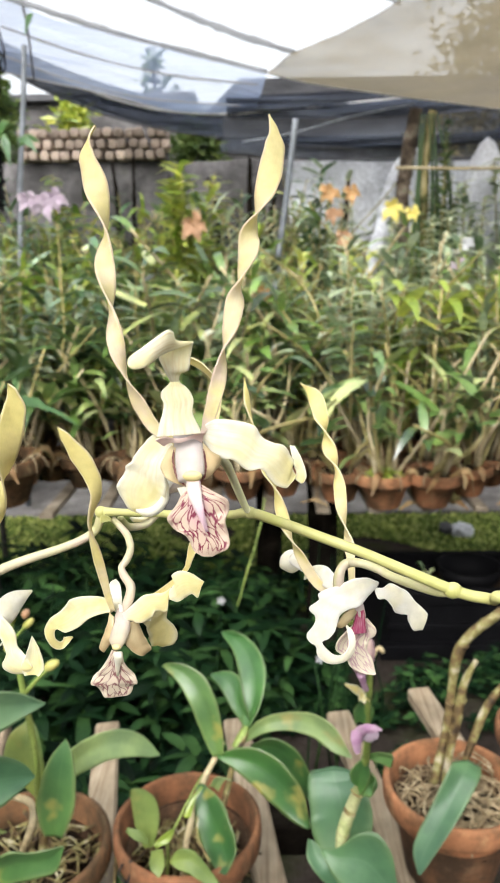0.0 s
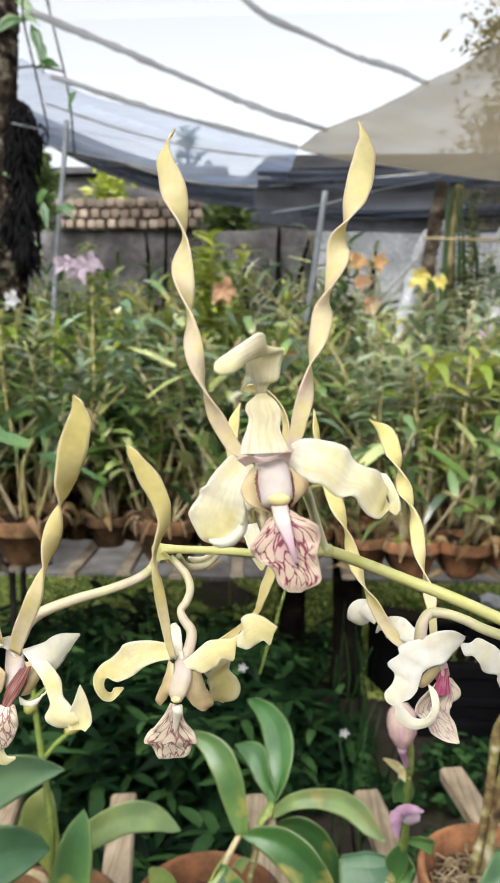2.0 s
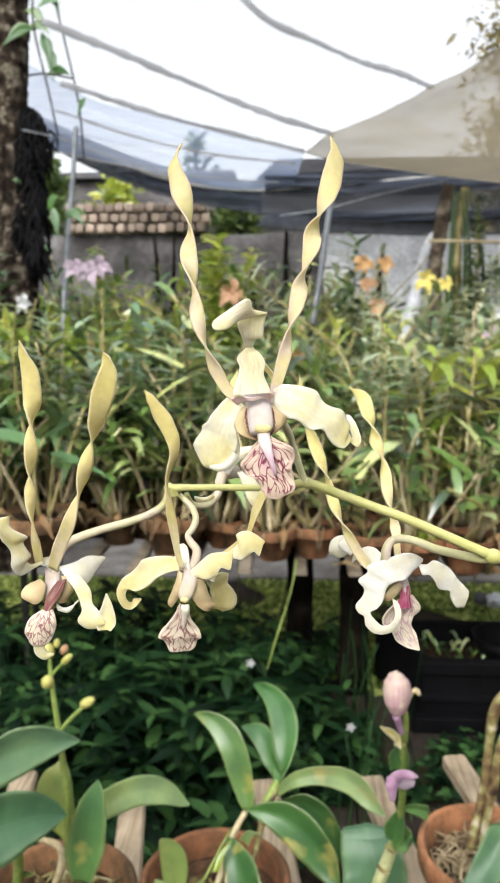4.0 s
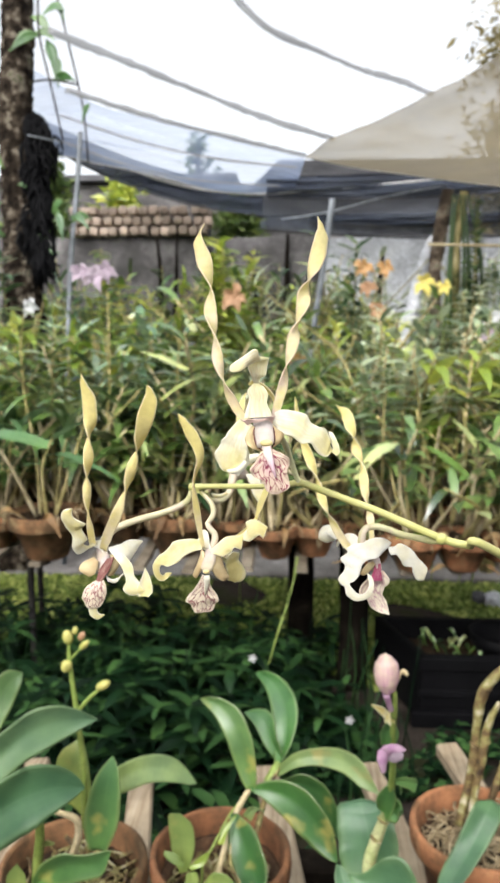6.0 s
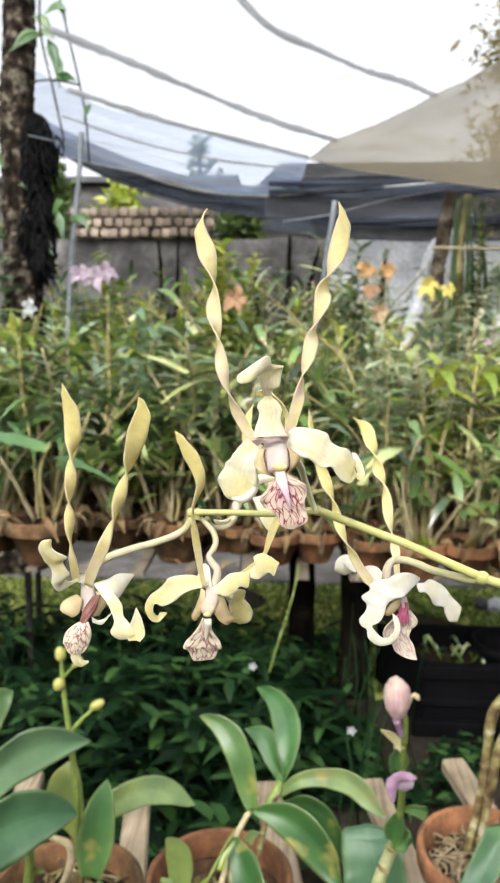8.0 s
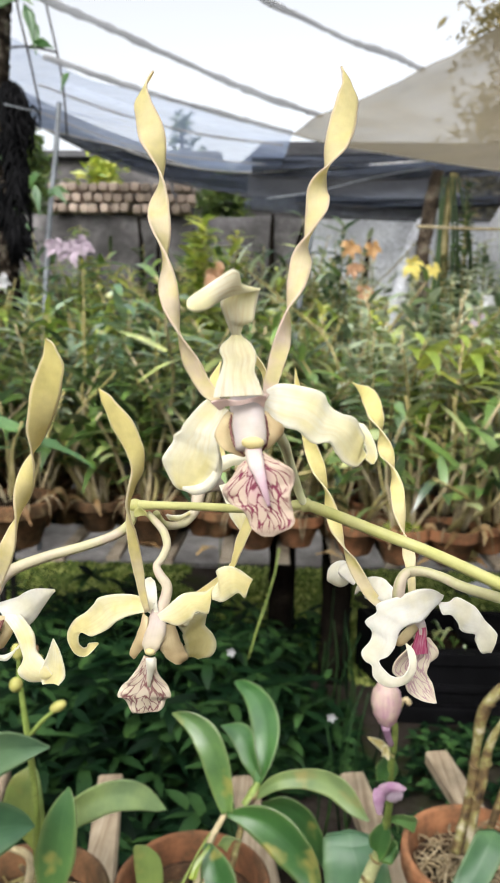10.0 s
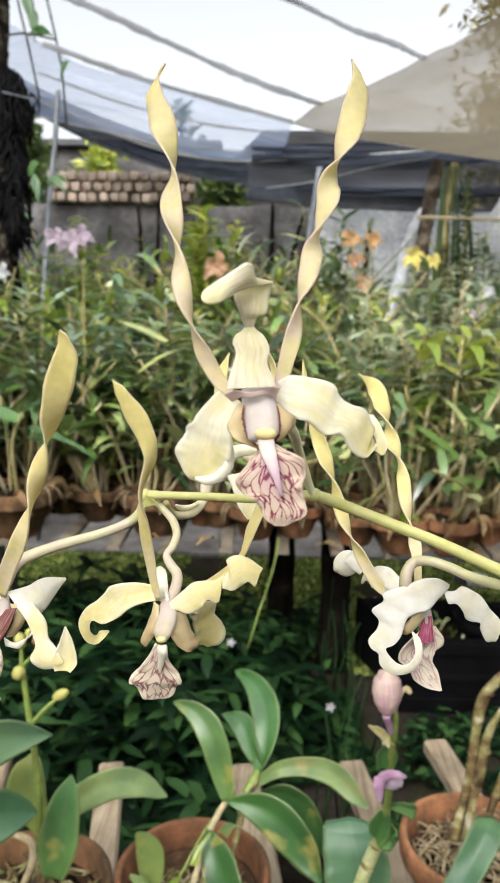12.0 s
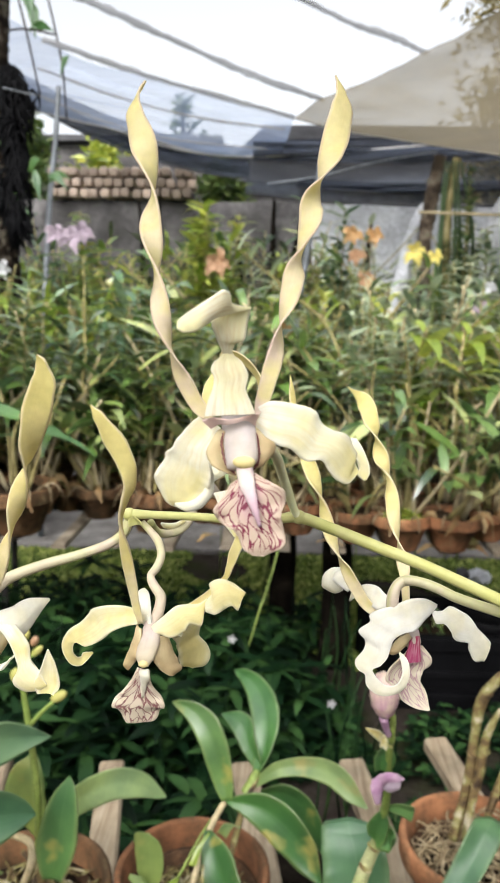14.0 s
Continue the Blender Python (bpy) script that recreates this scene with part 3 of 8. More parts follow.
def plank(bm, a, b, wide, deep, seed=0):
    """A sawn board from a to b (its top's middle line) with slightly uneven edges."""
    a, b = Vector(a), Vector(b)
    t = (b - a).normalized()
    s = t.cross(Vector((0, 0, 1))).normalized()
    rng = random.Random(seed)
    rows = []
    for i in range(9):
        c = a.lerp(b, i / 8) + s * rng.uniform(-0.0015, 0.0015)
        w, up = wide / 2 * rng.uniform(0.96, 1.03), Vector((0, 0, rng.uniform(-0.001, 0.001)))
        ch = 0.004
        sec = [(-w + ch, 0), (w - ch, 0), (w, -ch), (w, -deep), (-w, -deep), (-w, -ch)]
        rows.append([bm.verts.new(c + s * x + Vector((0, 0, z)) + up) for x, z in sec])
    for p, q in zip(rows, rows[1:]):
        for j in range(6):
            bm.faces.new((p[j], p[(j + 1) % 6], q[(j + 1) % 6], q[j]))
    bm.faces.new(rows[0][::-1])
    bm.faces.new(rows[-1])
    return bm


def ball(bm, place, size, turn=(0, 0, 0), seg=12):
    bm.loops.layers.uv.verify()
    m = Matrix.LocRotScale(Vector(place), Euler([radians(a) for a in turn]), Vector(size))
    bmesh.ops.create_uvsphere(bm, u_segments=seg, v_segments=seg // 2 + 2, radius=1.0, matrix=m, calc_uvs=True)
    return bm


def B():
    return bmesh.new()


def evened(points, count):
    """Places spaced evenly along the smooth curve through the points."""
    fine, _ = spline(points, count * 5)
    run = [0.0]
    for p, q in zip(fine, fine[1:]):
        run.append(run[-1] + (q - p).length)
    out, k = [], 0
    for i in range(count):
        d = run[-1] * i / (count - 1)
        while k < len(run) - 2 and run[k + 1] < d:
            k += 1
        out.append(fine[k].lerp(fine[k + 1], min(1.0, max(0.0, (d - run[k]) / max(run[k + 1] - run[k], 1e-12)))))
    return out


def flap(parent, name, one, two, mat, bulge=0.1, ripple=0.0, nu=10, nv=56, thick=0.0004, label="", frill=0.009, crease=2.0):
    """A sepal or lip stretched between two curved edges, bellied across and rippled near its margins."""
    bm = B()
    uv = bm.loops.layers.uv.verify()
    a, b = evened(one, nv), evened(two, nv)
    rows = []
    for i in range(nv):
        v, w = i / (nv - 1), (b[i] - a[i]).length
        run = (a[min(i + 1, nv - 1)] + b[min(i + 1, nv - 1)]) - (a[max(i - 1, 0)] + b[max(i - 1, 0)])
        n = (b[i] - a[i]).cross(run)
        n = n.normalized() if n.length > 1e-12 else Vector((0, -1, 0))
        n = -n if n.y > 0 else n
        row = []
        for j in range(nu + 1):
            u = j / nu
            edge = abs(2 * u - 1) ** 3
            wave = ripple * w * edge * math.sin(22 * v + (2.4 if u > 0.5 else 0)) + 0.010 * w * math.sin(9 * u + 5 * v) + frill * w * edge * math.sin(57 * v + 3 * math.sin(11 * v) + (1.7 if u > 0.5 else 0))
            p = a[i].lerp(b[i], u) + n * (bulge * w * (1 - abs(2 * u - 1) ** crease) + wave)
            row.append((bm.verts.new(p + n * thick / 2), bm.verts.new(p - n * thick / 2), (u, v)))
        rows.append(row)

    def quad(vs):
        fc = bm.faces.new([x[0] for x in vs])
        for lp, x in zip(fc.loops, vs):
            lp[uv].uv = x[1]

    for p, q in zip(rows, rows[1:]):
        for j in range(nu):
            ring = (p[j], p[j + 1], q[j + 1], q[j])
            quad([(x[0], x[2]) for x in ring])
            quad([(x[1], x[2]) for x in reversed(ring)])
        for j in (0, nu):
            ring = [(p[j][0], p[j][2]), (q[j][0], q[j][2]), (q[j][1], q[j][2]), (p[j][1], p[j][2])]
            quad(ring if j == 0 else ring[::-1])
    for r in (rows[0], rows[-1]):
        for j in range(nu):
            quad([(r[j][0], r[j][2]), (r[j][1], r[j][2]), (r[j + 1][1], r[j + 1][2]), (r[j + 1][0], r[j + 1][2])])
    return part(name, bm, mat, parent, label)


def foil(t, one, two, mat, fold=-0.1, label=""):
    """A leaf between its two margins, hollowed along the midrib."""
    return flap(t, "leaf", one, two, mat, fold * 1.15, 0.018, 12, 32, 0.0012, label, 0.009, 1.25)


# ---- ground and back of the garden ----
def ground():
    bm = B()
    n = 60
    xs = [-30 + 60 * i / n for i in range(n + 1)]
    fine = [math.copysign(abs(x / 30) ** 2.2 * 400, x) for x in xs]
    grid = [[bm.verts.new((x, y + 2.5, 0.012 * noise.noise(Vector((x * 2.1, y * 2.1, 0))) if abs(x) < 6 and abs(y) < 6 else 0)) for x in fine] for y in fine]
    for a, b in zip(grid, grid[1:]):
        for j in range(n):
            bm.faces.new((a[j], a[j + 1], b[j + 1], b[j]))
    tagged(part("ground", bm, SOIL), "damp dark brown garden soil with mossy patches", "ground", kind="structure")


ground()
bm = box(B(), (-5, 3.95, -0.1), (5, 4.7, 0.03), 0.008)
tagged(part("pavement", bm, PATH_GREY, smooth=False), "worn grey earth path behind the plant benches", "path", kind="structure")


def wall():
    bm = B()
    nx, nz = 80, 14
    grid = []
    for k in range(nz + 1):
        z = 2.12 * k / nz
        row = []
        for i in range(nx + 1):
            x = -6 + 12 * i / nx
            y = 5.6 + 0.025 * noise.noise(Vector((x * 3, z * 3, 4)))
            row.append(bm.verts.new((x, y, z + (0.02 * noise.noise(Vector((x * 4, 9, 1))) if k == nz else 0))))
        grid.append(row)
    for a, b in zip(grid, grid[1:]):
        for j in range(nx):
            bm.faces.new((a[j], a[j + 1], b[j + 1], b[j]))
    top = grid[-1]
    back = [bm.verts.new((v.co.x, 5.85, v.co.z)) for v in top]
    foot = [bm.verts.new((v.co.x, 5.85, 0)) for v in top]
    for j in range(nx):
        bm.faces.new((top[j], top[j + 1], back[j + 1], back[j]))
        bm.faces.new((back[j], back[j + 1], foot[j + 1], foot[j]))
    tagged(part("wall_north", bm, STONE_WALL), "rough grey mossy masonry garden wall", "wall", kind="structure")


wall()
# Unseen side and rear walls, added to block low sky light.
for name, low, high in (("wall_south", (-3.6, -2.8, 0), (3.6, -2.6, 2.2)), ("wall_east", (3.6, -2.8, 0), (3.8, 5.58, 2.2)), ("wall_west", (-3.8, -2.8, 0), (-3.6, 5.58, 2.2))):
    tagged(part(name, box(B(), low, high, 0.01), STONE_WALL, smooth=False), "unseen plain wall added to block low sky light", "wall", kind="structure")
# Pale panel: the brighter lit right part of the wall, put into colour.
bm = box(B(), (0.22, 5.545, 0), (6.0, 5.595, 2.1), 0.006)
tagged(part("wall_render", bm, PALE_STONE, smooth=False), "paler right part of the wall, its brightness in the colour", "wall", kind="structure")


# ---- stacked roof tiles on the wall ----
def tile_mesh():
    """A stack end: a rounded clay block, domed above and hollowed a little at its face."""
    bm = box(B(), (-0.032, 0, 0.002), (0.032, 0.22, 0.066), 0.019)
    face = max(bm.faces, key=lambda f: -f.calc_center_median().y + f.calc_area())
    inner = bmesh.ops.inset_individual(bm, faces=[face], thickness=0.01, depth=-0.006)
    return bm


rng = random.Random(11)
one = tagged(part("roof_tile", tile_mesh(), TILE_CLAY, smooth=False), "curved clay roof tile stacked on the garden wall", "roof tile", "stacked roof tiles")
first = True
for k in range(3):
    for i in range(14):
        m = pose(-1.66 + 0.0755 * i + 0.03 * (k % 2) + rng.uniform(-0.006, 0.006), 5.50 + rng.uniform(-0.015, 0.015), 2.125 + 0.0735 * k + rng.uniform(-0.004, 0.004), rng.uniform(-1, 1), rng.uniform(-7, 7), rng.uniform(-6, 6))
        if first:
            one.matrix_basis, first = m, False
        else:
            copy_thing(one, m)


# Dark backing added so the gaps between the tiles read as shaded.
tagged(part("coping_block", box(B(), (-1.70, 5.735, 2.125), (-0.66, 5.83, 2.33), 0.01), ROOF_DARK, smooth=False), "dark block added behind the tiles to darken their gaps", "coping")


# ---- nets, wires and poles of the shade house ----
def sheet(corners, nu, nv, sag, ripple, seed=0):
    """A hanging cloth between four corners (low-left, low-right, high-right, high-left) that sags and ripples."""
    a, b, c, d = [Vector(p) for p in corners]
    nrm = (b - a).cross(d - a).normalized()
    bm = B()
    grid = []
    for k in range(nv + 1):
        v = k / nv
        row = []
        for i in range(nu + 1):
            u = i / nu
            p = a.lerp(b, u).lerp(d.lerp(c, u), v)
            p = p + Vector((0, 0, -sag * 4 * u * (1 - u)))
            p = p + nrm * ripple * noise.noise(Vector((u * 3 + seed, v * 5, seed * 1.7)))
            row.append(bm.verts.new(p))
        grid.append(row)
    for p, q in zip(grid, grid[1:]):
        for j in range(nu):
            bm.faces.new((p[j], p[j + 1], q[j + 1], q[j]))
    return bm


roof_net = tagged(part("shade_net_roof", sheet([(-5.2, -4.0, 3.4), (5.2, -4.0, 3.4), (5.2, 5.0, 3.4), (-5.2, 5.0, 3.4)], 40, 40, 0.05, 0.06, 3), NET_WHITE), "thin white translucent shade net stretched overhead", "shade net", kind="structure")


def hung_net(corners, panels, sag, ripple, seed, mat, label, category="shade net", nu=14, nv=14):
    """A net sewn from side-by-side panels, with a cord along its lower hem."""
    a, b, c, d = [Vector(p) for p in corners]
    t = thing("shade_net", (a + b) / 2, label, category)
    whole = sheet(corners, nu * panels, nv, sag, ripple, seed)
    whole.verts.ensure_lookup_table()
    co = [v.co.copy() for v in whole.verts]
    whole.free()
    n = nu * panels + 1
    for k in range(panels):
        bm = B()
        grid = [[bm.verts.new(co[r * n + k * nu + i]) for i in range(nu + 1)] for r in range(nv + 1)]
        for p, q in zip(grid, grid[1:]):
            for j in range(nu):
                bm.faces.new((p[j], p[j + 1], q[j + 1], q[j]))
        part("net_panel", bm, mat, t)
    part("hem_cord", tube(B(), [co[i] for i in range(0, n, 4)], [0.005, 0.005], 5, 40), ROPE if mat in (NET_BLUE, NET_TAN) else IRON, t)
    return t


hung_net([(0.058, 4.734, 2.505), (2.167, 5.150, 2.290), (1.9, 2.0, 2.48), (0.832, 3.204, 2.515)], 3, 0.035, 0.05, 8, NET_TAN, "beige woven shade cloth hung over one corner", "shade cloth")
hung_net([(-2.002, 5.200, 2.775), (-0.032, 5.200, 2.322), (0.0729, 5.0609, 2.5787), (-1.8339, 4.8114, 3.0850)], 4, 0.03, 0.10, 5, NET_BLUE, "pale bluish net sloping down to the back wall", nv=20)
hung_net([(-2.077, 5.300, 2.886), (-0.231, 5.300, 2.242), (-0.229, 5.260, 2.419), (-2.053, 5.260, 3.048)], 4, 0.12, 0.06, 6, NET_DARK, "black shade netting rolled and sagging along the wall")
hung_net([(-0.25, 5.28, 2.13), (2.4, 5.30, 2.13), (2.4, 5.22, 2.56), (-0.25, 5.25, 2.47)], 4, 0.07, 0.12, 7, NET_SMOKE, "thin smoky shade netting draped in folds before the wall")
hung_net([(-0.2, 5.20, 2.33), (1.6, 5.18, 2.36), (1.6, 5.16, 2.56), (-0.2, 5.18, 2.47)], 3, 0.03, 0.10, 9, NET_DARK, "second layer of black netting hung over the first")
hung_net([(0.1, 5.22, 2.17), (1.9, 5.20, 2.20), (1.9, 5.19, 2.27), (0.1, 5.21, 2.23)], 3, 0.05, 0.08, 10, NET_DARK, "gathered black hem of the thin netting")
hung_net([(-1.856, 5.240, 2.767), (-0.228, 5.240, 2.218), (-0.227, 5.220, 2.328), (-1.844, 5.220, 2.882)], 3, 0.11, 0.03, 13, NET_DARK, "doubled lower hem of the sagging black net")
for pts, r in (([(-0.2691, 2.7164, 2.6213), (-0.1123, 3.0788, 2.6075), (0.0734, 3.2928, 2.6058), (0.2838, 3.5069, 2.5935), (0.4844, 3.6715, 2.5938), (0.6732, 3.8327, 2.5756)], 0.012), ([(-1.0101, 3.0742, 2.6192), (-0.7452, 3.3391, 2.5850), (-0.4939, 3.7082, 2.5762), (-0.1517, 4.1846, 2.5698), (0.2284, 4.6659, 2.5802)], 0.016), ([(-1.1593, 3.7723, 2.6110), (-0.7098, 4.1472, 2.5559), (-0.4289, 4.4692, 2.5589), (0.0610, 5.0072, 2.5629)], 0.014), ([(-1.3796, 4.3734, 2.6623), (-0.9838, 4.5355, 2.5602), (-0.5289, 4.7578, 2.4985), (0.0058, 4.9924, 2.4857)], 0.007), ([(-1.4428, 4.5581, 2.5678), (-1.0865, 4.6652, 2.4532), (-0.6849, 4.8327, 2.3857), (-0.1059, 5.0192, 2.3709)], 0.005)):
    tagged(part("net_seam", tube(B(), pts, [r, r * 1.1, r * 0.8, r * 1.2, r], 6, 40, lumps=0.25, seed=int(r * 1e4)), NET_SEAM), "grey gathered seam of the overhead shade net", "net seam")
tagged(part("net_seam", tube(B(), [(-0.0927, 4.7807, 2.1190), (0.2149, 4.7558, 2.1616), (0.5509, 4.7382, 2.2418), (0.9313, 4.7212, 2.3074)], [0.006, 0.005, 0.006, 0.005], 6, 30, lumps=0.1, seed=12), STEEL), "thin grey cord stretched across the black net", "cord")
tagged(part("net_seam", tube(B(), [(-1.6, 5.2, 2.71), (-0.95, 5.2, 2.46), (-0.4, 5.2, 2.36), (0.2, 5.2, 2.38), (1.0, 5.2, 2.44)], [0.008] * 5, 6, 40, lumps=0.2, seed=2), ROPE), "dark wire along the top of the sagging net", "wire")

bm = tube(B(), [(0.03, 4.25, 0.0), (0.09, 4.22, 1.2), (0.15, 4.2, 1.7), (0.205, 4.18, 2.14)], [0.016] * 4, 10, 20)
tagged(part("steel_pole", bm, STEEL), "slanting grey steel pole holding the netting", "pole")
bm = tube(B(), [(-1.370, 4.095, 0.000)] + [(-1.3297, 4.1405, 1.0461), (-1.3145, 4.2464, 1.7643), (-1.2782, 4.3202, 2.2539), (-1.2604, 4.3666, 2.5641)], [0.016] * 5, 8, 24)
tagged(part("steel_pole", bm, STEEL), "thin upright grey steel pole beside the tree", "pole")
for pts in ([(-1.3842, 4.3724, 3.3503), (-1.3018, 4.3310, 3.0312), (-1.2191, 4.2850, 2.6802), (-1.1990, 4.2920, 2.3728)], [(-1.4454, 4.2605, 3.3039), (-1.4375, 4.2246, 3.0548), (-1.3633, 4.1838, 2.7433), (-1.2987, 4.1469, 2.4630)], [(-1.4915, 4.2356, 2.8074), (-1.3803, 4.2440, 2.8166), (-1.2372, 4.2494, 2.7909)]):
    tagged(part("hanging_wire", tube(B(), pts, [0.006] * len(pts), 5, 16), IRON), "thin dark wire hanging beside the tree", "wire")


def tree_trunk():
    foot = (-1.622, 4.102, 0.000)
    t = thing("tree", foot, "lichen-spotted tree trunk with orchids and roots tied to it", "tree")
    bm = tube(B(), [foot] + [(-1.5850, 4.1745, 1.0428), (-1.6096, 4.2791, 1.7695), (-1.6395, 4.3495, 2.2650), (-1.6546, 4.3902, 2.6884), (-1.6324, 4.4171, 3.0711), (-1.6487, 4.4876, 3.5609)], [0.16, 0.13, 0.11, 0.095, 0.098, 0.092, 0.085], 22, 110, lumps=0.10, seed=3)
    part("trunk", bm, TRUNK, t)
    bm = B()
    rr = random.Random(8)
    for low, high, n in (((-1.4449, 4.1403, 1.7879), (-1.4569, 4.2653, 2.6490), 620),):
        low, high = Vector(low), Vector(high)
        for i in range(n):
            u = rr.random()
            c = low.lerp(high, u) + Vector((0.022 * math.sin(17 * u) + rr.gauss(-0.015, 0.014 + 0.030 * math.sin(2 * math.pi * u) ** 2), rr.uniform(-0.05, 0.05), 0))
            tube(bm, [c, c + Vector((rr.uniform(-0.05, 0.05), -0.01, -0.05)), c + Vector((rr.uniform(-0.07, 0.07), 0, -rr.uniform(0.08, 0.2)))], [0.006, 0.009, 0.002], 4, 5)
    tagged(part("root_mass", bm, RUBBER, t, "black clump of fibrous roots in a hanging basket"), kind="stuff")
    part("basket_wire", tube(B(), [(-1.4967, 4.1390, 2.4947), (-1.4087, 4.1418, 2.4757), (-1.3144, 4.1450, 2.4568)], [0.004] * 3, 5, 8), STEEL, t)
    rr = random.Random(5)
    for p, a, L in (((-1.5183, 4.3406, 3.1912), -0.6, 0.17), ((-1.5048, 4.3275, 3.0955), -0.2, 0.15), ((-1.4476, 4.3474, 3.2070), 0.2, 0.15), ((-1.4306, 4.3275, 3.0634), -1.2, 0.20), ((-1.4533, 4.3298, 3.0890), 3.5, 0.20), ((-1.3818, 4.3190, 2.9836), -1.4, 0.18), ((-1.3969, 4.2947, 2.8242), 0.1, 0.16), ((-1.3901, 4.3604, 3.2706), -0.9, 0.12), ((-1.1806, 4.2897, 2.6960), -2.0, 0.10), ((-1.3920, 4.1832, 2.0589), 0.9, 0.14), ((-1.3438, 4.1391, 2.0823), -1.3, 0.15), ((-1.2640, 4.1349, 2.0191), 0.3, 0.14), ((-1.2552, 4.0883, 2.0426), -0.4, 0.13), ((-1.4731, 4.1944, 2.1707), 2.4, 0.14), ((-1.5039, 4.1599, 1.9476), -0.5, 0.16), ((-1.6582, 4.1502, 1.9480), 2.6, 0.16), ((-1.6671, 4.2055, 2.3307), 2.2, 0.16), ((-1.6820, 4.1766, 2.1394), -2.4, 0.16)):
        c = Vector(p)
        d = Vector((math.cos(a), -0.3, math.sin(a))).normalized()
        part("leaf", blade(B(), [c, c + d * L * 0.5 + Vector((0, 0, 0.015)), c + d * L - Vector((0, 0, L * 0.2))], [0.012, L * 0.33, 0.004], (rr.uniform(-25, 25),), 0.1, nu=4, nv=10), LEAF_NEAR, t)


tree_trunk()


def far_tree(place, height, spread, label, seed, leaves=1400, size=0.10, mat=None, low=0.3):
    """A tapered trunk with limbs and a loose crown of many leaves in clumps."""
    rr = random.Random(seed)
    t = thing("tree", place, label, "tree")
    base = Vector(place)
    part("trunk", tube(B(), [base, base + Vector((0.05, 0, height * 0.5)), base + Vector((0, 0, height * 0.9))], [height * 0.03, height * 0.02, height * 0.006], 8, 16, lumps=0.06, seed=seed), TRUNK, t)
    bm, tips = B(), []
    for i in range(12):
        h = height * (low + (0.95 - low) * i / 12)
        a = i * 2.4 + rr.uniform(-0.4, 0.4)
        reach = spread * (1.05 - 0.75 * (h / height)) * rr.uniform(0.7, 1.1)
        p0 = base + Vector((0, 0, h))
        p2 = p0 + Vector((math.cos(a) * reach, math.sin(a) * reach, reach * rr.uniform(0.1, 0.5)))
        p1 = p0.lerp(p2, 0.5) + Vector((0, 0, 0.08 * reach))
        tube(bm, [p0, p1, p2], [height * 0.008, height * 0.005, height * 0.002], 5, 7)
        tips += [p1, p2, p0.lerp(p2, 0.75)]
    part("limb", bm, TRUNK, t)
    vs, fs = [], []
    for i in range(leaves):
        c = rr.choice(tips) + Vector([rr.gauss(0, spread * 0.13) for _ in range(3)])
        e = Euler((rr.uniform(-0.8, 0.8), rr.uniform(-0.8, 0.8), rr.uniform(0, 6.3))).to_matrix()
        s = size * rr.uniform(0.6, 1.3)
        k = len(vs)
        for q in ((0, -1, 0), (0.36, 0, 0.12), (0, 1, -0.1), (-0.36, 0, 0.12)):
            vs.append(c + e @ (Vector(q) * s) - base)
        fs += [(k, k + 1, k + 2), (k, k + 2, k + 3)]
    me = bpy.data.meshes.new("crown")
    me.from_pydata(vs, [], fs)
    me.materials.append(mat or LEAF_TREE)
    ob = new("crown", me)
    ob.parent = t
    tagged(ob, "loose crown of small leaves", kind="stuff")
    return t


far_tree((-1.75, 13.5, 0), 5.2, 0.6, "slender distant tree seen through the pale net", 21, 380, 0.10, LEAF_TREE, 0.55)
far_tree((-1.55, 6.6, 0), 2.85, 0.5, "young yellow-green tree behind the stacked tiles", 22, 900, 0.07, LEAF_LIME, 0.5)
far_tree((2.3, 6.6, 0), 4.4, 1.35, "leafy pale tree rising behind the beige shade cloth", 23, 9000, 0.055, LEAF_HAZE, 0.5)
# Bush and tree added as filler, to cover bright sky above the wall.
far_tree((-0.52, 6.3, 0), 2.62, 0.42, "low dull green bush added to fill a gap behind the wall", 26, 1500, 0.05, LEAF_TREE, 0.68)
far_tree((-2.2, 6.35, 0), 3.0, 0.55, "dense dull green tree added to close the gap above the wall", 25, 2600, 0.055, LEAF_TREE, 0.62)
far_tree((-3.4, 6.4, 0), 3.6, 1.2, "leafy tree at the edge of the garden", 24, 1800, 0.10, LEAF_TREE, 0.3)


def house():
    h = thing("house", (0.9, 12.6, 0), "low house with a dark gabled roof beyond the garden wall", "house")
    part("wall", box(B(), (-0.7, 11.6, 0), (3.6, 14.6, 3.2), 0.02), STONE_WALL, h, smooth=False)
    bm = B()
    a = [bm.verts.new(v) for v in ((-1.1, 11.2, 3.15), (4.0, 11.2, 3.15), (4.0, 13.1, 4.35), (-0.3, 13.1, 4.35), (-1.1, 15.0, 3.15), (4.0, 15.0, 3.15))]
    bm.faces.new((a[0], a[1], a[2], a[3]))
    bm.faces.new((a[3], a[2], a[5], a[4]))
    bm.faces.new((a[0], a[3], a[4]))
    bmesh.ops.solidify(bm, geom=bm.faces, thickness=0.1)
    part("roof", bm, ROOF_DARK, h, smooth=False)
    part("window", box(B(), (0.8, 11.57, 1.2), (1.8, 11.62, 2.4), 0.01), IRON, h, smooth=False)


house()
shed = thing("shed", (-2.1, 8.1, 0), "long low grey rendered outbuilding beyond the garden wall", "building")
part("wall", box(B(), (-3.5, 8.0, 0), (-0.72, 9.6, 3.0), 0.02), STONE_WALL, shed, smooth=False)
bm = box(B(), (-3.6, 7.9, 3.004), (-0.62, 9.7, 3.07), 0.01)
part("roof", bm, ROOF_DARK, shed, smooth=False)


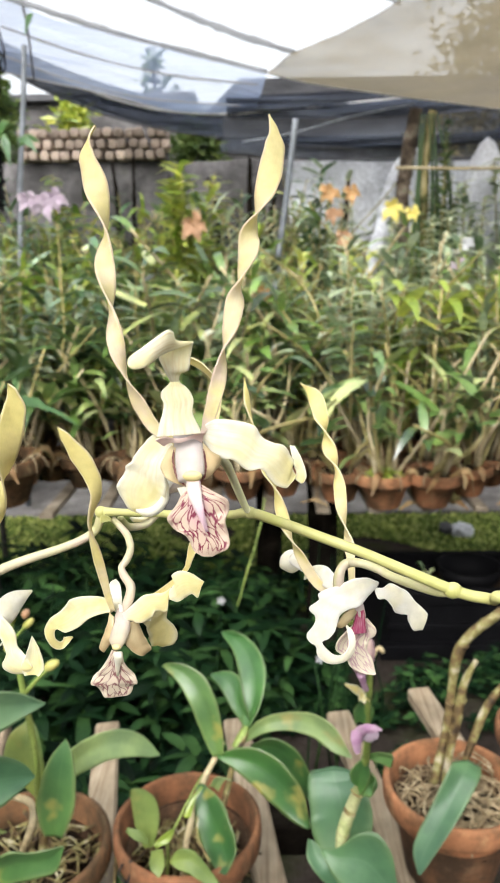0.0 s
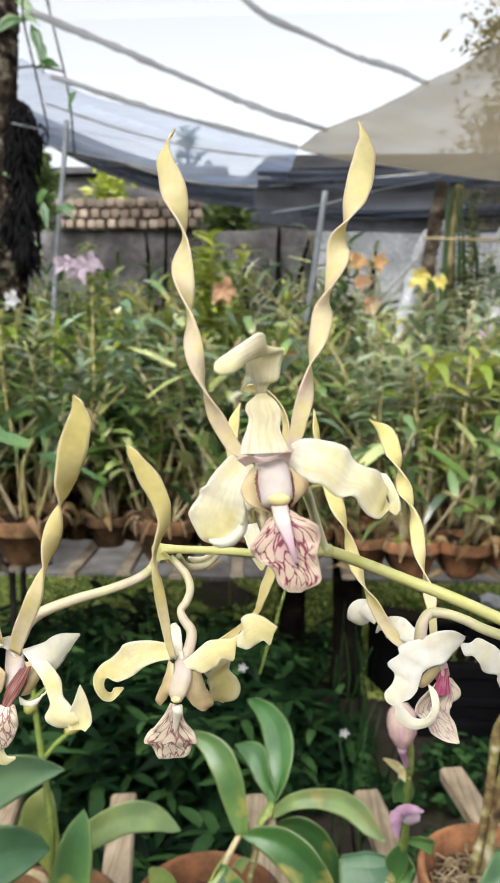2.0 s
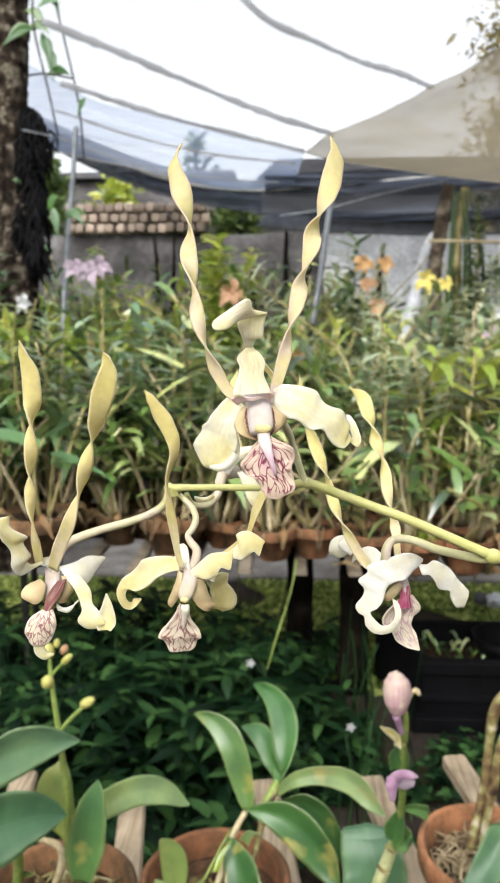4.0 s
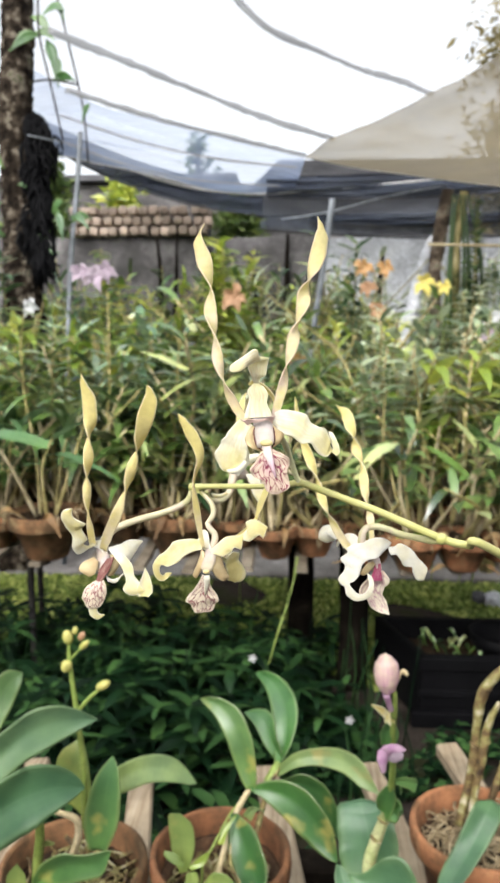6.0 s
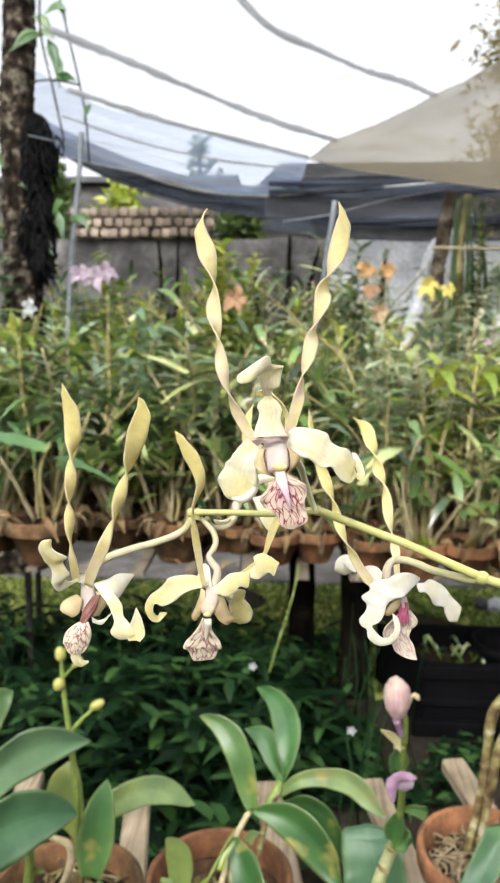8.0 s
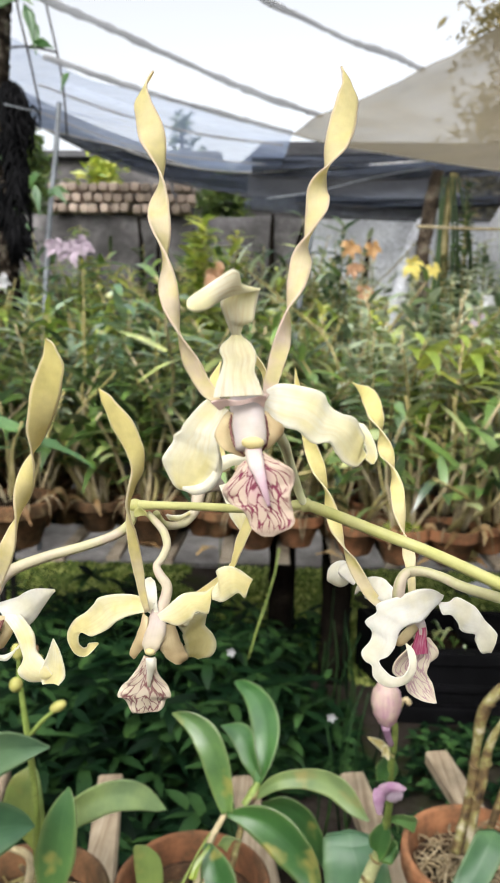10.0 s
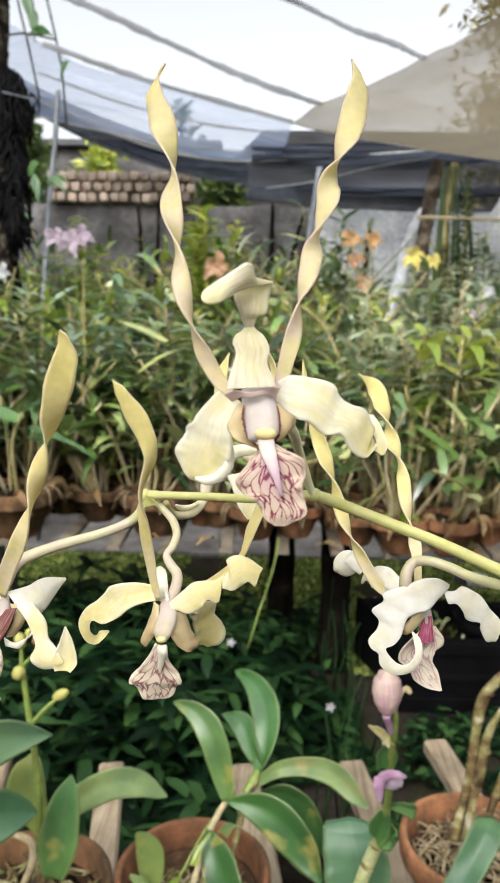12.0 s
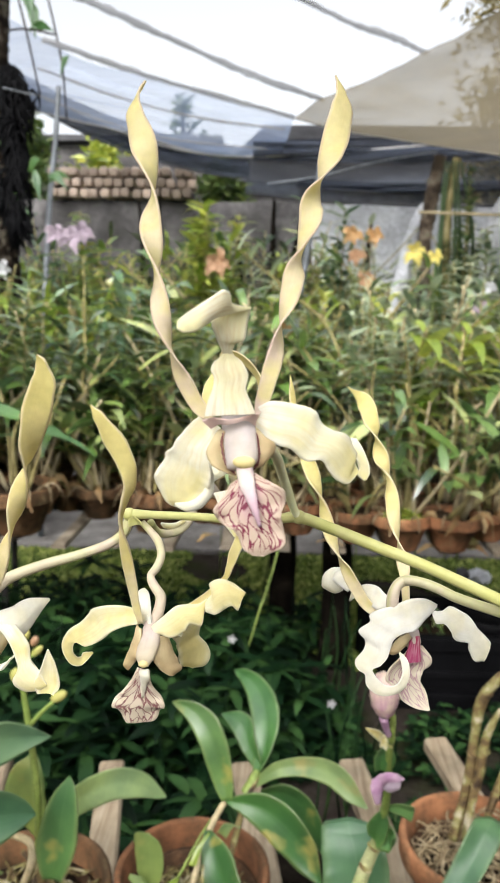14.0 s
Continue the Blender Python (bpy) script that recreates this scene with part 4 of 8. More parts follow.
# stump, pale rocks and bamboo at the end of the beds
bm = tube(B(), [(0.90, 4.5, 0), (0.86, 4.5, 1.0), (0.84, 4.5, 1.7), (0.86, 4.5, 1.95), (0.90, 4.5, 2.24)], [0.06, 0.045, 0.036, 0.04, 0.034], 14, 50, lumps=0.16, seed=9)
stump = thing("tree", (0.9, 4.5, 0), "mossy grey tree trunk holding up the shade cloth", "tree")
part("trunk", bm, TRUNK_PALE, stump)
bm = tube(B(), [(1.0, 4.46, 0), (0.99, 4.46, 1.0), (0.95, 4.46, 1.8), (0.99, 4.47, 2.22)], [0.045, 0.035, 0.030, 0.024], 12, 40, lumps=0.22, seed=10)
part("stem", bm, CANE, stump, "second stem stained green with moss")
rr = random.Random(14)
for i in range(5):
    x0, x1 = 0.88 + 0.045 * i, 0.92 + 0.022 * i
    part("aerial_root", tube(B(), [(x0 + rr.uniform(0, 0.05), 4.44, 1.2), (x0 + rr.uniform(-0.02, 0.05), 4.43, 1.75), (x1, 4.44, 2.2)], [0.011, 0.010, 0.006], 6, 18, lumps=0.15, seed=i), rr.choice((TRUNK, LEAF_TREE, LEAF_TREE)), stump)


def rock(place, size, seed, label, mat):
    bm = B()
    bmesh.ops.create_icosphere(bm, subdivisions=4, radius=1.0)
    off = Vector((seed * 3.1, seed * 1.7, 0))
    for v in bm.verts:
        k = 1 + 0.35 * noise.noise(v.co * 1.2 + off) + 0.12 * noise.noise(v.co * 4 + off)
        v.co = Vector((v.co.x * size[0] * k, v.co.y * size[1] * k, math.copysign(abs(v.co.z) ** 0.6, v.co.z) * size[2] * k)) + Vector(place)
    return tagged(part("rock", bm, mat), label, "rock")


tagged(part("pale_trunk", tube(B(), [(0.66, 4.62, 0.0), (0.66, 4.62, 1.2)] + [(0.7600, 4.7533, 1.5612), (0.8089, 4.7902, 1.7930), (0.8906, 4.8204, 1.9641), (0.9980, 4.8397, 2.0494)], [0.05, 0.045, 0.045, 0.042, 0.05, 0.04], 12, 44, lumps=0.1, seed=4), PALE_STONE), "bent pale trunk with peeling white bark", "trunk")
rock((1.46, 5.0, 0.95), (0.36, 0.16, 0.98), 5, "large pale rock half hidden by plants", PALE_STONE)
tagged(part("bamboo_stick", tube(B(), [(0.70, 3.95, 1.86), (1.1, 3.9, 1.845), (1.7, 3.85, 1.84)], [0.008, 0.008, 0.007], 7, 14), CANE_DRY), "dry bamboo stick laid level across the bed", "stick")
tagged(part("bamboo_post", tube(B(), [(1.35, 3.9, 0), (1.35, 3.88, 1.0), (1.36, 3.875, 1.88)], [0.010, 0.010, 0.009], 7, 14), CANE_DRY), "upright bamboo post carrying a stick", "post")


# ---- the plant benches ----
TOP, TOPB = 0.63, 0.655


def back_bench():
    b = thing("plant_bench", (0, 3.2, 0), "long slatted timber bench on dark posts, crowded with orchid pots", "bench")
    rr = random.Random(4)
    for i in range(24):
        x = -2.05 + 0.172 * i + rr.uniform(-0.015, 0.015)
        part("slat", plank(B(), (x, 2.17 + rr.uniform(-0.03, 0.03), TOPB), (x + rr.uniform(-0.03, 0.03), 3.1, TOPB), 0.042, 0.016, i), WOOD_GREY, b, smooth=False)
    for y in (2.72, 3.0):
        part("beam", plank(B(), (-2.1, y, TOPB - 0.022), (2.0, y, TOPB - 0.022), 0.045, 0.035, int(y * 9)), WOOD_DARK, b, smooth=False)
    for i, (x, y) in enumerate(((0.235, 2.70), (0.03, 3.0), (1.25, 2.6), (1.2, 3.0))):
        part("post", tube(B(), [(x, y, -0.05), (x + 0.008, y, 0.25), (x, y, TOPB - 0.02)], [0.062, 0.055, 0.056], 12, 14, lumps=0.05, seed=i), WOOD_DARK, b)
    for x, y in ((-1.12, 3.0), (-1.02, 2.62), (-1.9, 2.5), (-1.95, 3.0)):
        part("iron_leg", tube(B(), [(x, y, -0.02), (x, y, 0.3), (x, y, TOPB - 0.02)], [0.014] * 3, 8, 6), IRON, b)


back_bench()


def rear_bench():
    b = thing("plant_bench", (0, 4.95, 0), "rear slatted timber bench along the garden wall under tall orchids", "bench")
    for i in range(28):
        x = -2.6 + 0.19 * i
        part("slat", plank(B(), (x, 4.78, TOPB), (x, 5.54, TOPB), 0.05, 0.02, i + 70), WOOD, b, smooth=False)
    for y in (4.86, 5.42):
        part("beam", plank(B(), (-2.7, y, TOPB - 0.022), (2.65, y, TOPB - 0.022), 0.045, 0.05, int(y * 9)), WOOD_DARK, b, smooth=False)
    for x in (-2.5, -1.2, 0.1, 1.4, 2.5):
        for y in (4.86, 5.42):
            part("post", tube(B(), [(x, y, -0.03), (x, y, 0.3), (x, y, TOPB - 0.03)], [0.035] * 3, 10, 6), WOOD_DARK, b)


rear_bench()


def front_bench():
    b = thing("plant_bench", (0.05, 0.7, 0), "slatted bench of pale sawn battens under the near pots", "bench")
    for i, (x, end) in enumerate(((-0.46, 1.13), (-0.266, 1.12), (-0.045, 1.13), (0.135, 1.15), (0.292, 1.22), (0.47, 1.24))):
        lean = 0.168
        part("slat", plank(B(), (x, end, TOP), (x + lean * (end + 0.1), -0.1, TOP), 0.042, 0.022, i + 40), WOOD, b, smooth=False)
    for y in (0.15, 0.92):
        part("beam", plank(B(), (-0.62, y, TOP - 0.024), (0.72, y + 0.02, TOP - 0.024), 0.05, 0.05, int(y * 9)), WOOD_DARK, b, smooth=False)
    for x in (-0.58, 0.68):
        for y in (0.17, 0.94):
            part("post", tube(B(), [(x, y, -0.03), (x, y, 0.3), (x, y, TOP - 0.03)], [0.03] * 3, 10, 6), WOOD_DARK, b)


front_bench()


# ---- potted orchids ----
def pot_profile(r, h):
    return [(r * 0.50, 0), (r * 0.54, 0.004), (r * 0.84, h * 0.66), (r * 0.90, h * 0.675), (r * 0.985, h * 0.69), (r, h * 0.73), (r * 1.0, h * 0.97), (r * 0.985, h), (r * 0.925, h), (r * 0.90, h * 0.97), (r * 0.88, h * 0.78), (r * 0.84, h * 0.70)]


def medium(bm, place, r, z, seed, lip=0.01):
    """Coarse bark and charcoal filling a pot: one lumpy surface."""
    c = Vector(place)
    rings, n = [], 20
    for k in range(8):
        q = r * (1 - k / 7.5)
        ring = []
        for j in range(n):
            a = 2 * math.pi * j / n + 0.15 * (k % 2)
            p = Vector((q * math.cos(a), q * math.sin(a), 0))
            h = z - 0.006 + 0.016 * noise.cell(p * 90 + Vector((seed, 0, 0))) - (lip if k == 0 else 0)
            ring.append(bm.verts.new(c + p + Vector((0, 0, h))))
        rings.append(ring)
    for a, b in zip(rings, rings[1:]):
        for j in range(n):
            bm.faces.new((a[j], a[(j + 1) % n], b[(j + 1) % n], b[j]))
    bm.faces.new(rings[-1])
    return bm


def leaf_strip(length, width, droop, fold, seed):
    """One strap leaf lying along +y from the origin, arching down; returns vertices, faces and blade coordinates."""
    rr = random.Random(seed)
    n = 9
    vs, uvs, fs = [], [], []
    for i in range(n + 1):
        v = i / n
        w = width * (0.32 + 0.68 * math.sin(math.pi * min(1, v * 0.62 + 0.18)) ** 0.9) * (1 if v < 0.45 else max(0.03, 1 - ((v - 0.45) / 0.55) ** 2.0))
        y, z = length * v * (1 - 0.20 * droop * v), -length * droop * 0.5 * v ** 2.3
        tw = rr.uniform(-0.04, 0.04) * width
        for u in (-1, 0, 1):
            vs.append(Vector((u * w / 2 + tw, y, z + (fold * w if u else 0))))
            uvs.append(((u + 1) / 2, v))
    for i in range(n):
        for j in range(2):
            k = i * 3 + j
            fs.append((k, k + 1, k + 4, k + 3))
    return vs, fs, uvs


def leaf_object_mesh(name, length, width, droop, fold, seed, mat):
    vs, fs, uvs = leaf_strip(length, width, droop, fold, seed)
    me = bpy.data.meshes.new(name)
    me.from_pydata(vs, [], fs)
    layer = me.uv_layers.new(name="UVMap")
    for lp in me.loops:
        layer.data[lp.index].uv = uvs[lp.vertex_index]
    me.polygons.foreach_set("use_smooth", [True] * len(me.polygons))
    me.materials.append(mat)
    return me


def cane_layout(rr, height, count, spread, leafy, leaf_len):
    """Canes of a clump: their curves, and the places, turns and sizes of their leaves."""
    canes, leaves = [], []
    for i in range(count):
        a = rr.uniform(0, 2 * math.pi)
        h = height * rr.uniform(0.45, 1.0)
        tilt = spread * rr.uniform(0.1, 1.6)
        p0 = Vector((math.cos(a) * 0.03, math.sin(a) * 0.03, 0))
        b = a + rr.uniform(-1.1, 1.1)
        p1 = p0 + Vector((math.cos(b) * tilt * h * 0.45, math.sin(b) * tilt * h * 0.45, h * rr.uniform(0.42, 0.6)))
        p2 = p0 + Vector((math.cos(a + 0.2) * tilt * h, math.sin(a + 0.2) * tilt * h, h * rr.uniform(0.8, 1.0)))
        canes.append((p0, p1, p2))
        bare = rr.random() < 0.30
        n = 0 if bare else int(0.85 * leafy * h / height * rr.uniform(0.8, 1.2))
        spin, bare_to = rr.uniform(0, 6.3), rr.uniform(0.22, 0.52)
        for k in range(n):
            v = bare_to + (1 - bare_to) * (k + 0.6) / max(n, 1)
            p = p0 * (1 - v) ** 2 + 2 * p1 * v * (1 - v) + p2 * v * v
            yaw = spin + math.pi * (k % 2) + rr.uniform(-0.5, 0.5)
            pitch = rr.uniform(-0.25, 0.75) + 0.3 * v
            leaves.append((p, Euler((pitch, rr.uniform(-0.35, 0.35), yaw)), leaf_len * rr.uniform(0.6, 1.15)))
    return canes, leaves


def cane_mesh(bm, pts, r, seed):
    """A jointed orchid cane: swollen between its nodes."""
    rr = random.Random(seed)
    rad = []
    for i in range(9):
        rad.append(r * (0.75 + 0.25 * (i % 2)) * (1 - 0.45 * i / 8) * rr.uniform(0.95, 1.05))
    return tube(bm, pts, rad, 6, 13)


def potted_orchid(place, seed, height, count, spread, leafy, leaf_len, r, h, mat_leaf, mat_pot, single, label, group, wide=0.24, keiki=0):
    """A clump of canes in a clay pot. single: every leaf a piece of its own."""
    rr = random.Random(seed)
    t = thing("potted_orchid", place, label, "potted plant", group)
    base = Vector(place)
    part("pot", lathe(B(), base, pot_profile(r, h), 22, 0.008, seed), mat_pot, t)
    part("potting_bark", medium(B(), base, r * 0.87, h * 0.86, seed), BARK_MIX, t, smooth=False)
    canes, leaves = cane_layout(rr, height, count, spread, leafy, leaf_len)
    up = base + Vector((0, 0, h * 0.84))
    for i, c in enumerate(canes):
        part("cane", cane_mesh(B(), [p + up for p in c], rr.uniform(0.005, 0.009), seed * 7 + i), rr.choice((CANE, CANE_DRY, CANE_DRY) if "bare" in label or "wiry" in label or "yellowing" in label else (CANE, CANE, CANE_DRY)), t)
    if single:
        kinds = [leaf_object_mesh("leaf", 1.0, wide * k, d, 0.10, seed + q, mat_leaf) for q, (k, d) in enumerate(((1.0, 0.55), (0.85, 1.15), (1.15, 0.3)))]
        for p, e, L in leaves:
            ob = new("leaf", rr.choice(kinds))
            ob.parent = t
            ob.matrix_basis = Matrix.LocRotScale(p + up - base, e, Vector((L, L, L)))
        for q in range(7):
            a = rr.uniform(0, 2 * math.pi)
            o = Vector((math.cos(a), math.sin(a), 0))
            s = Vector((-o.y, o.x, 0)) * rr.uniform(-0.04, 0.04)
            drop = rr.uniform(0.01, 0.06)
            line = [up + o * r * 0.5, base + o * r * 0.9 + s * 0.5 + Vector((0, 0, h * 1.08)), base + o * r * 1.12 + s + Vector((0, 0, h * 0.98)), base + o * r * 1.2 + s * 1.6 + Vector((0, 0, h * 0.9 - drop))]
            if q < 3:
                part("withered_leaf", blade(B(), line, [0.006, 0.018, 0.022, 0.004], (0, rr.uniform(-40, 40)), 0.25, 0.06, nu=4, nv=10, facing=(o.x, o.y, 0.3)), LEAF_DRY, t, "brown withered leaf hanging over the rim")
            else:
                part("aerial_root", tube(B(), line, [0.0022, 0.0026, 0.0024, 0.0012], 5, 10), ROOTS, t)
    else:
        vs, fs, uvs = [], [], []
        for q, (p, e, L) in enumerate(leaves):
            lv, lf, lu = leaf_strip(L, L * wide * rr.uniform(0.8, 1.2), rr.uniform(0.15, 1.15), 0.10, seed + q)
            k, m = len(vs), e.to_matrix()
            vs += [m @ v + p + up - base for v in lv]
            fs += [tuple(x + k for x in f) for f in lf]
            uvs += lu
        me = bpy.data.meshes.new("foliage")
        me.from_pydata(vs, [], fs)
        layer = me.uv_layers.new(name="UVMap")
        layer.data.foreach_set("uv", [c for lp in me.loops for c in uvs[lp.vertex_index]])
        me.polygons.foreach_set("use_smooth", [True] * len(me.polygons))
        me.materials.append(mat_leaf)
        ob = new("foliage", me)
        ob.parent = t
        tagged(ob, kind="stuff")
    return t


GROUP = "orchid pots on the far bench"
near_kinds = [
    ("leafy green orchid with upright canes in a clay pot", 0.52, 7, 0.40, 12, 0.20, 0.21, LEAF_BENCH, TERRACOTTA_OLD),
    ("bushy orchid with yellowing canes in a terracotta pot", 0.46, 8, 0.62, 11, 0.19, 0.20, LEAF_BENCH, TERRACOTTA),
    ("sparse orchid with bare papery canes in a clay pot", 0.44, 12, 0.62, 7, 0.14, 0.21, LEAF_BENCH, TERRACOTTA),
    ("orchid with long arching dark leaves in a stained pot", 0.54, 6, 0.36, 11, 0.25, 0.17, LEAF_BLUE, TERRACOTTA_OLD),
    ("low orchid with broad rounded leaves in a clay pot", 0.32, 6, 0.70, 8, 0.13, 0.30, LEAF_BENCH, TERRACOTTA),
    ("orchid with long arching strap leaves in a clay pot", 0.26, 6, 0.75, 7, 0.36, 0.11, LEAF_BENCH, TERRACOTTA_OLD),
]
far_kinds = [
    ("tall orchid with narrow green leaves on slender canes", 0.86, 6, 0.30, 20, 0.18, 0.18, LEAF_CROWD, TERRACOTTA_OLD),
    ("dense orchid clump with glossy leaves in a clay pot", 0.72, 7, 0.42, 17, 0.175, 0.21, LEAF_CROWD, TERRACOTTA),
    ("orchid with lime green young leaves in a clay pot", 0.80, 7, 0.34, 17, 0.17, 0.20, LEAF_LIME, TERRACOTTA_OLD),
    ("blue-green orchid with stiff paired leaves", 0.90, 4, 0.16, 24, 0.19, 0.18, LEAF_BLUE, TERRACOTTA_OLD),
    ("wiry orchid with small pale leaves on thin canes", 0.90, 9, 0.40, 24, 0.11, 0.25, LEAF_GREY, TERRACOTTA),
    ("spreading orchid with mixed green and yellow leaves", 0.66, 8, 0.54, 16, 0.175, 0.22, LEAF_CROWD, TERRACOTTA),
]


def crowd():
    rr = random.Random(77)
    near = [(-1.22, 2.28), (-1.04, 2.36), (-0.82, 2.26), (-0.60, 2.44), (-0.39, 2.31), (-0.19, 2.42), (-0.06, 2.30), (0.07, 2.33), (0.257, 2.265), (0.385, 2.19), (0.535, 2.20), (0.68, 2.31), (0.87, 2.25), (1.05, 2.28)]
    masters = {}
    for i, (x, y) in enumerate(near):
        k = (2, 0, 3, 0, 5, 0, 2, 1, 4, 2, 1, 2, 2, 1)[i]
        m = pose(x, y, TOPB + 0.001, rr.uniform(-2, 2), rr.uniform(-2, 2), rr.uniform(0, 360)) @ Matrix.Scale(rr.uniform(0.9, 1.1), 4)
        key = (k, i in (2, 4))
        if key not in masters:
            label, h, c, s, n, L, w, ml, mp = near_kinds[k]
            masters[key] = potted_orchid((0, 0, 0), 100 + k, h, c, s, n, L, 0.118 if key[1] else 0.082, 0.145 if key[1] else 0.100, ml, mp, True, label, GROUP, w)
            masters[key].matrix_basis = m
        else:
            copy_thing(masters[key], m)
    far = {}
    spots = []
    for j, y in enumerate((2.44, 2.58, 2.72, 2.86, 3.0, 5.0, 5.14, 5.28, 5.42)):
        x = -1.05 - 0.20 * (y - 2.1) - 0.1
        while x < 0.85 + 0.26 * (y - 2.1):
            spots.append((x + rr.uniform(-0.03, 0.03), y + rr.uniform(-0.03, 0.03), j))
            x += rr.uniform(0.175, 0.225)
    for x, y, j in spots:
        k = rr.choice((0, 1, 2, 3, 4, 5, 2, 5, 4))
        if x > 0.15 and j > 0:
            k = rr.choice((4, 4, 0, 5, 4, 1, 4, 2))
        elif x < -0.4 and j > 2:
            k = rr.choice((3, 0, 2, 2, 2, 5))
        low = 0.80 if j < 2 else 0.98 if j < 5 else rr.choice((1.2, 1.35, 1.6))
        m = pose(x, y, TOPB + 0.001, rr.uniform(-3, 3), rr.uniform(-3, 3), rr.uniform(0, 360))
        var = (k, rr.randint(0, 1), low)
        if var not in far:
            label, h, c, s, n, L, w, ml, mp = far_kinds[k]
            far[var] = potted_orchid((0, 0, 0), 200 + k * 7 + var[1] * 31, h * low, c + 3, s, n, L, 0.078, 0.10, ml, mp, False, label, GROUP, w)
            far[var].matrix_basis = m
        else:
            copy_thing(far[var], m)


crowd()


def leafy_stem(points, foot, label, count, leaf_len, wide, mat, seed):
    """A long orchid stem in a pot, arching, with leaves in two ranks."""
    rr = random.Random(seed)
    foot = Vector(foot)
    t = thing("potted_orchid", foot, label, "potted plant", GROUP)
    part("pot", lathe(B(), foot, pot_profile(0.07, 0.09), 20, 0.008, seed), TERRACOTTA_OLD, t)
    part("potting_bark", medium(B(), foot, 0.06, 0.078, seed), BARK_MIX, t, smooth=False)
    path = [foot + Vector((0, 0, 0.07))] + [Vector(p) for p in points]
    part("stem", tube(B(), path, [0.006, 0.005, 0.0045, 0.0035, 0.0025], 7, 40), CANE, t)
    pts, _ = spline(path, 60)
    kind = leaf_object_mesh("leaf", 1.0, wide, 0.7, 0.10, seed, mat)
    for k in range(count):
        i = 22 + int(37 * k / (count - 1))
        d = (pts[min(i + 1, 59)] - pts[i - 1]).normalized()
        side = d.cross(Vector((0, -1, 0))).normalized() * (1 if k % 2 else -1)
        way = (side + d * 0.35 + Vector((0, rr.uniform(-0.4, 0.2), 0))).normalized()
        ob = new("leaf", kind)
        ob.parent = t
        L = leaf_len * rr.uniform(0.8, 1.15)
        ob.matrix_basis = Matrix.LocRotScale(pts[i] - foot, way.to_track_quat("Y", "Z"), Vector((L, L, L)))


leafy_stem([(0.2505, 2.5413, 1.0579), (0.1714, 2.5510, 1.2975), (0.0072, 2.5420, 1.4456), (-0.1406, 2.5294, 1.5622)], (0.36, 2.50, TOPB + 0.001), "long arching orchid stem with feathered grey-green leaves", 22, 0.10, 0.26, LEAF_GREY, 401)
leafy_stem([(0.2829, 2.2348, 1.0252), (0.2800, 2.2250, 1.0982), (0.2831, 2.2354, 1.1680), (0.2898, 2.2435, 1.2204)], (0.30, 2.40, TOPB + 0.001), "short orchid with broad dark green leaves", 8, 0.10, 0.36, LEAF_BLUE, 402)
leafy_stem([(0.4173, 2.3277, 1.0488), (0.4059, 2.3230, 1.1600), (0.3910, 2.3152, 1.2516), (0.3835, 2.3226, 1.3054)], (0.44, 2.46, TOPB + 0.001), "orchid with a fan of pale silvery leaves", 14, 0.15, 0.22, LEAF_GREY, 403)
leafy_stem([(-0.6224, 2.3670, 1.0755), (-0.6220, 2.3664, 1.2098), (-0.6218, 2.3709, 1.3793), (-0.6214, 2.3723, 1.5276)], (-0.52, 2.52, TOPB + 0.001), "tall orchid spire with stiff blue-green leaves in two ranks", 30, 0.20, 0.17, LEAF_BLUE, 404)
leafy_stem([(-0.3732, 2.3771, 1.0368), (-0.3862, 2.3730, 1.1526), (-0.3913, 2.3690, 1.2666), (-0.3813, 2.3658, 1.3788)], (-0.30, 2.52, TOPB + 0.001), "orchid with glossy green strap leaves", 16, 0.22, 0.13, LEAF_BENCH, 405)
leafy_stem([(-0.8904, 2.3501, 1.0762), (-0.9068, 2.3457, 1.1917), (-0.9155, 2.3469, 1.3428), (-0.9012, 2.3439, 1.4543)], (-0.74, 2.52, TOPB + 0.001), "tall orchid spire with narrow green leaves in two ranks", 26, 0.17, 0.16, LEAF_CROWD, 406)


def moss_clump(place, r, seed):
    """A cushion of low green tufts growing in a pot."""
    rr = random.Random(seed)
    vs, fs = [], []
    for i in range(420):
        a, q = rr.uniform(0, 6.3), r * math.sqrt(rr.random())
        c = Vector((q * math.cos(a), q * math.sin(a), 0.026 * (1 - (q / r) ** 2)))
        d, h = rr.uniform(0, 6.3), rr.uniform(0.008, 0.02)
        side = Vector((math.cos(d), math.sin(d), 0)) * 0.004
        k = len(vs)
        vs += [c - side, c + side, c + Vector((rr.uniform(-1, 1) * h, rr.uniform(-1, 1) * h, h))]
        fs.append((k, k + 1, k + 2))
    me = bpy.data.meshes.new("moss_clump")
    me.from_pydata(vs, [], fs)
    me.materials.append(LEAF_LIME)
    ob = new("moss_clump", me)
    ob.location = place
    tagged(ob, "bright green moss cushion filling a clay pot", "moss")


moss_clump((0.385, 2.185, TOPB + 0.088), 0.066, 5)
for i, (x, y, a) in enumerate(((0.462, 2.155, 0.6), (0.605, 2.16, 2.2), (0.17, 2.19, -0.4), (-0.21, 2.21, 0.9), (-0.40, 2.24, 2.8), (0.775, 2.18, 0.2))):
    c, d = Vector((x, y, TOPB + 0.008)), Vector((math.cos(a), math.sin(a), 0)) * 0.045
    tagged(part("dry_leaf", blade(B(), [c - d, c + Vector((0, 0, 0.012)), c + d], [0.006, 0.026, 0.003], (0,), 0.25, 0.1, 2.0, 0.0008, 4, 12, (0, 0, 1), i), LEAF_DRY), "curled dry brown leaf lying between the pots", "leaf")


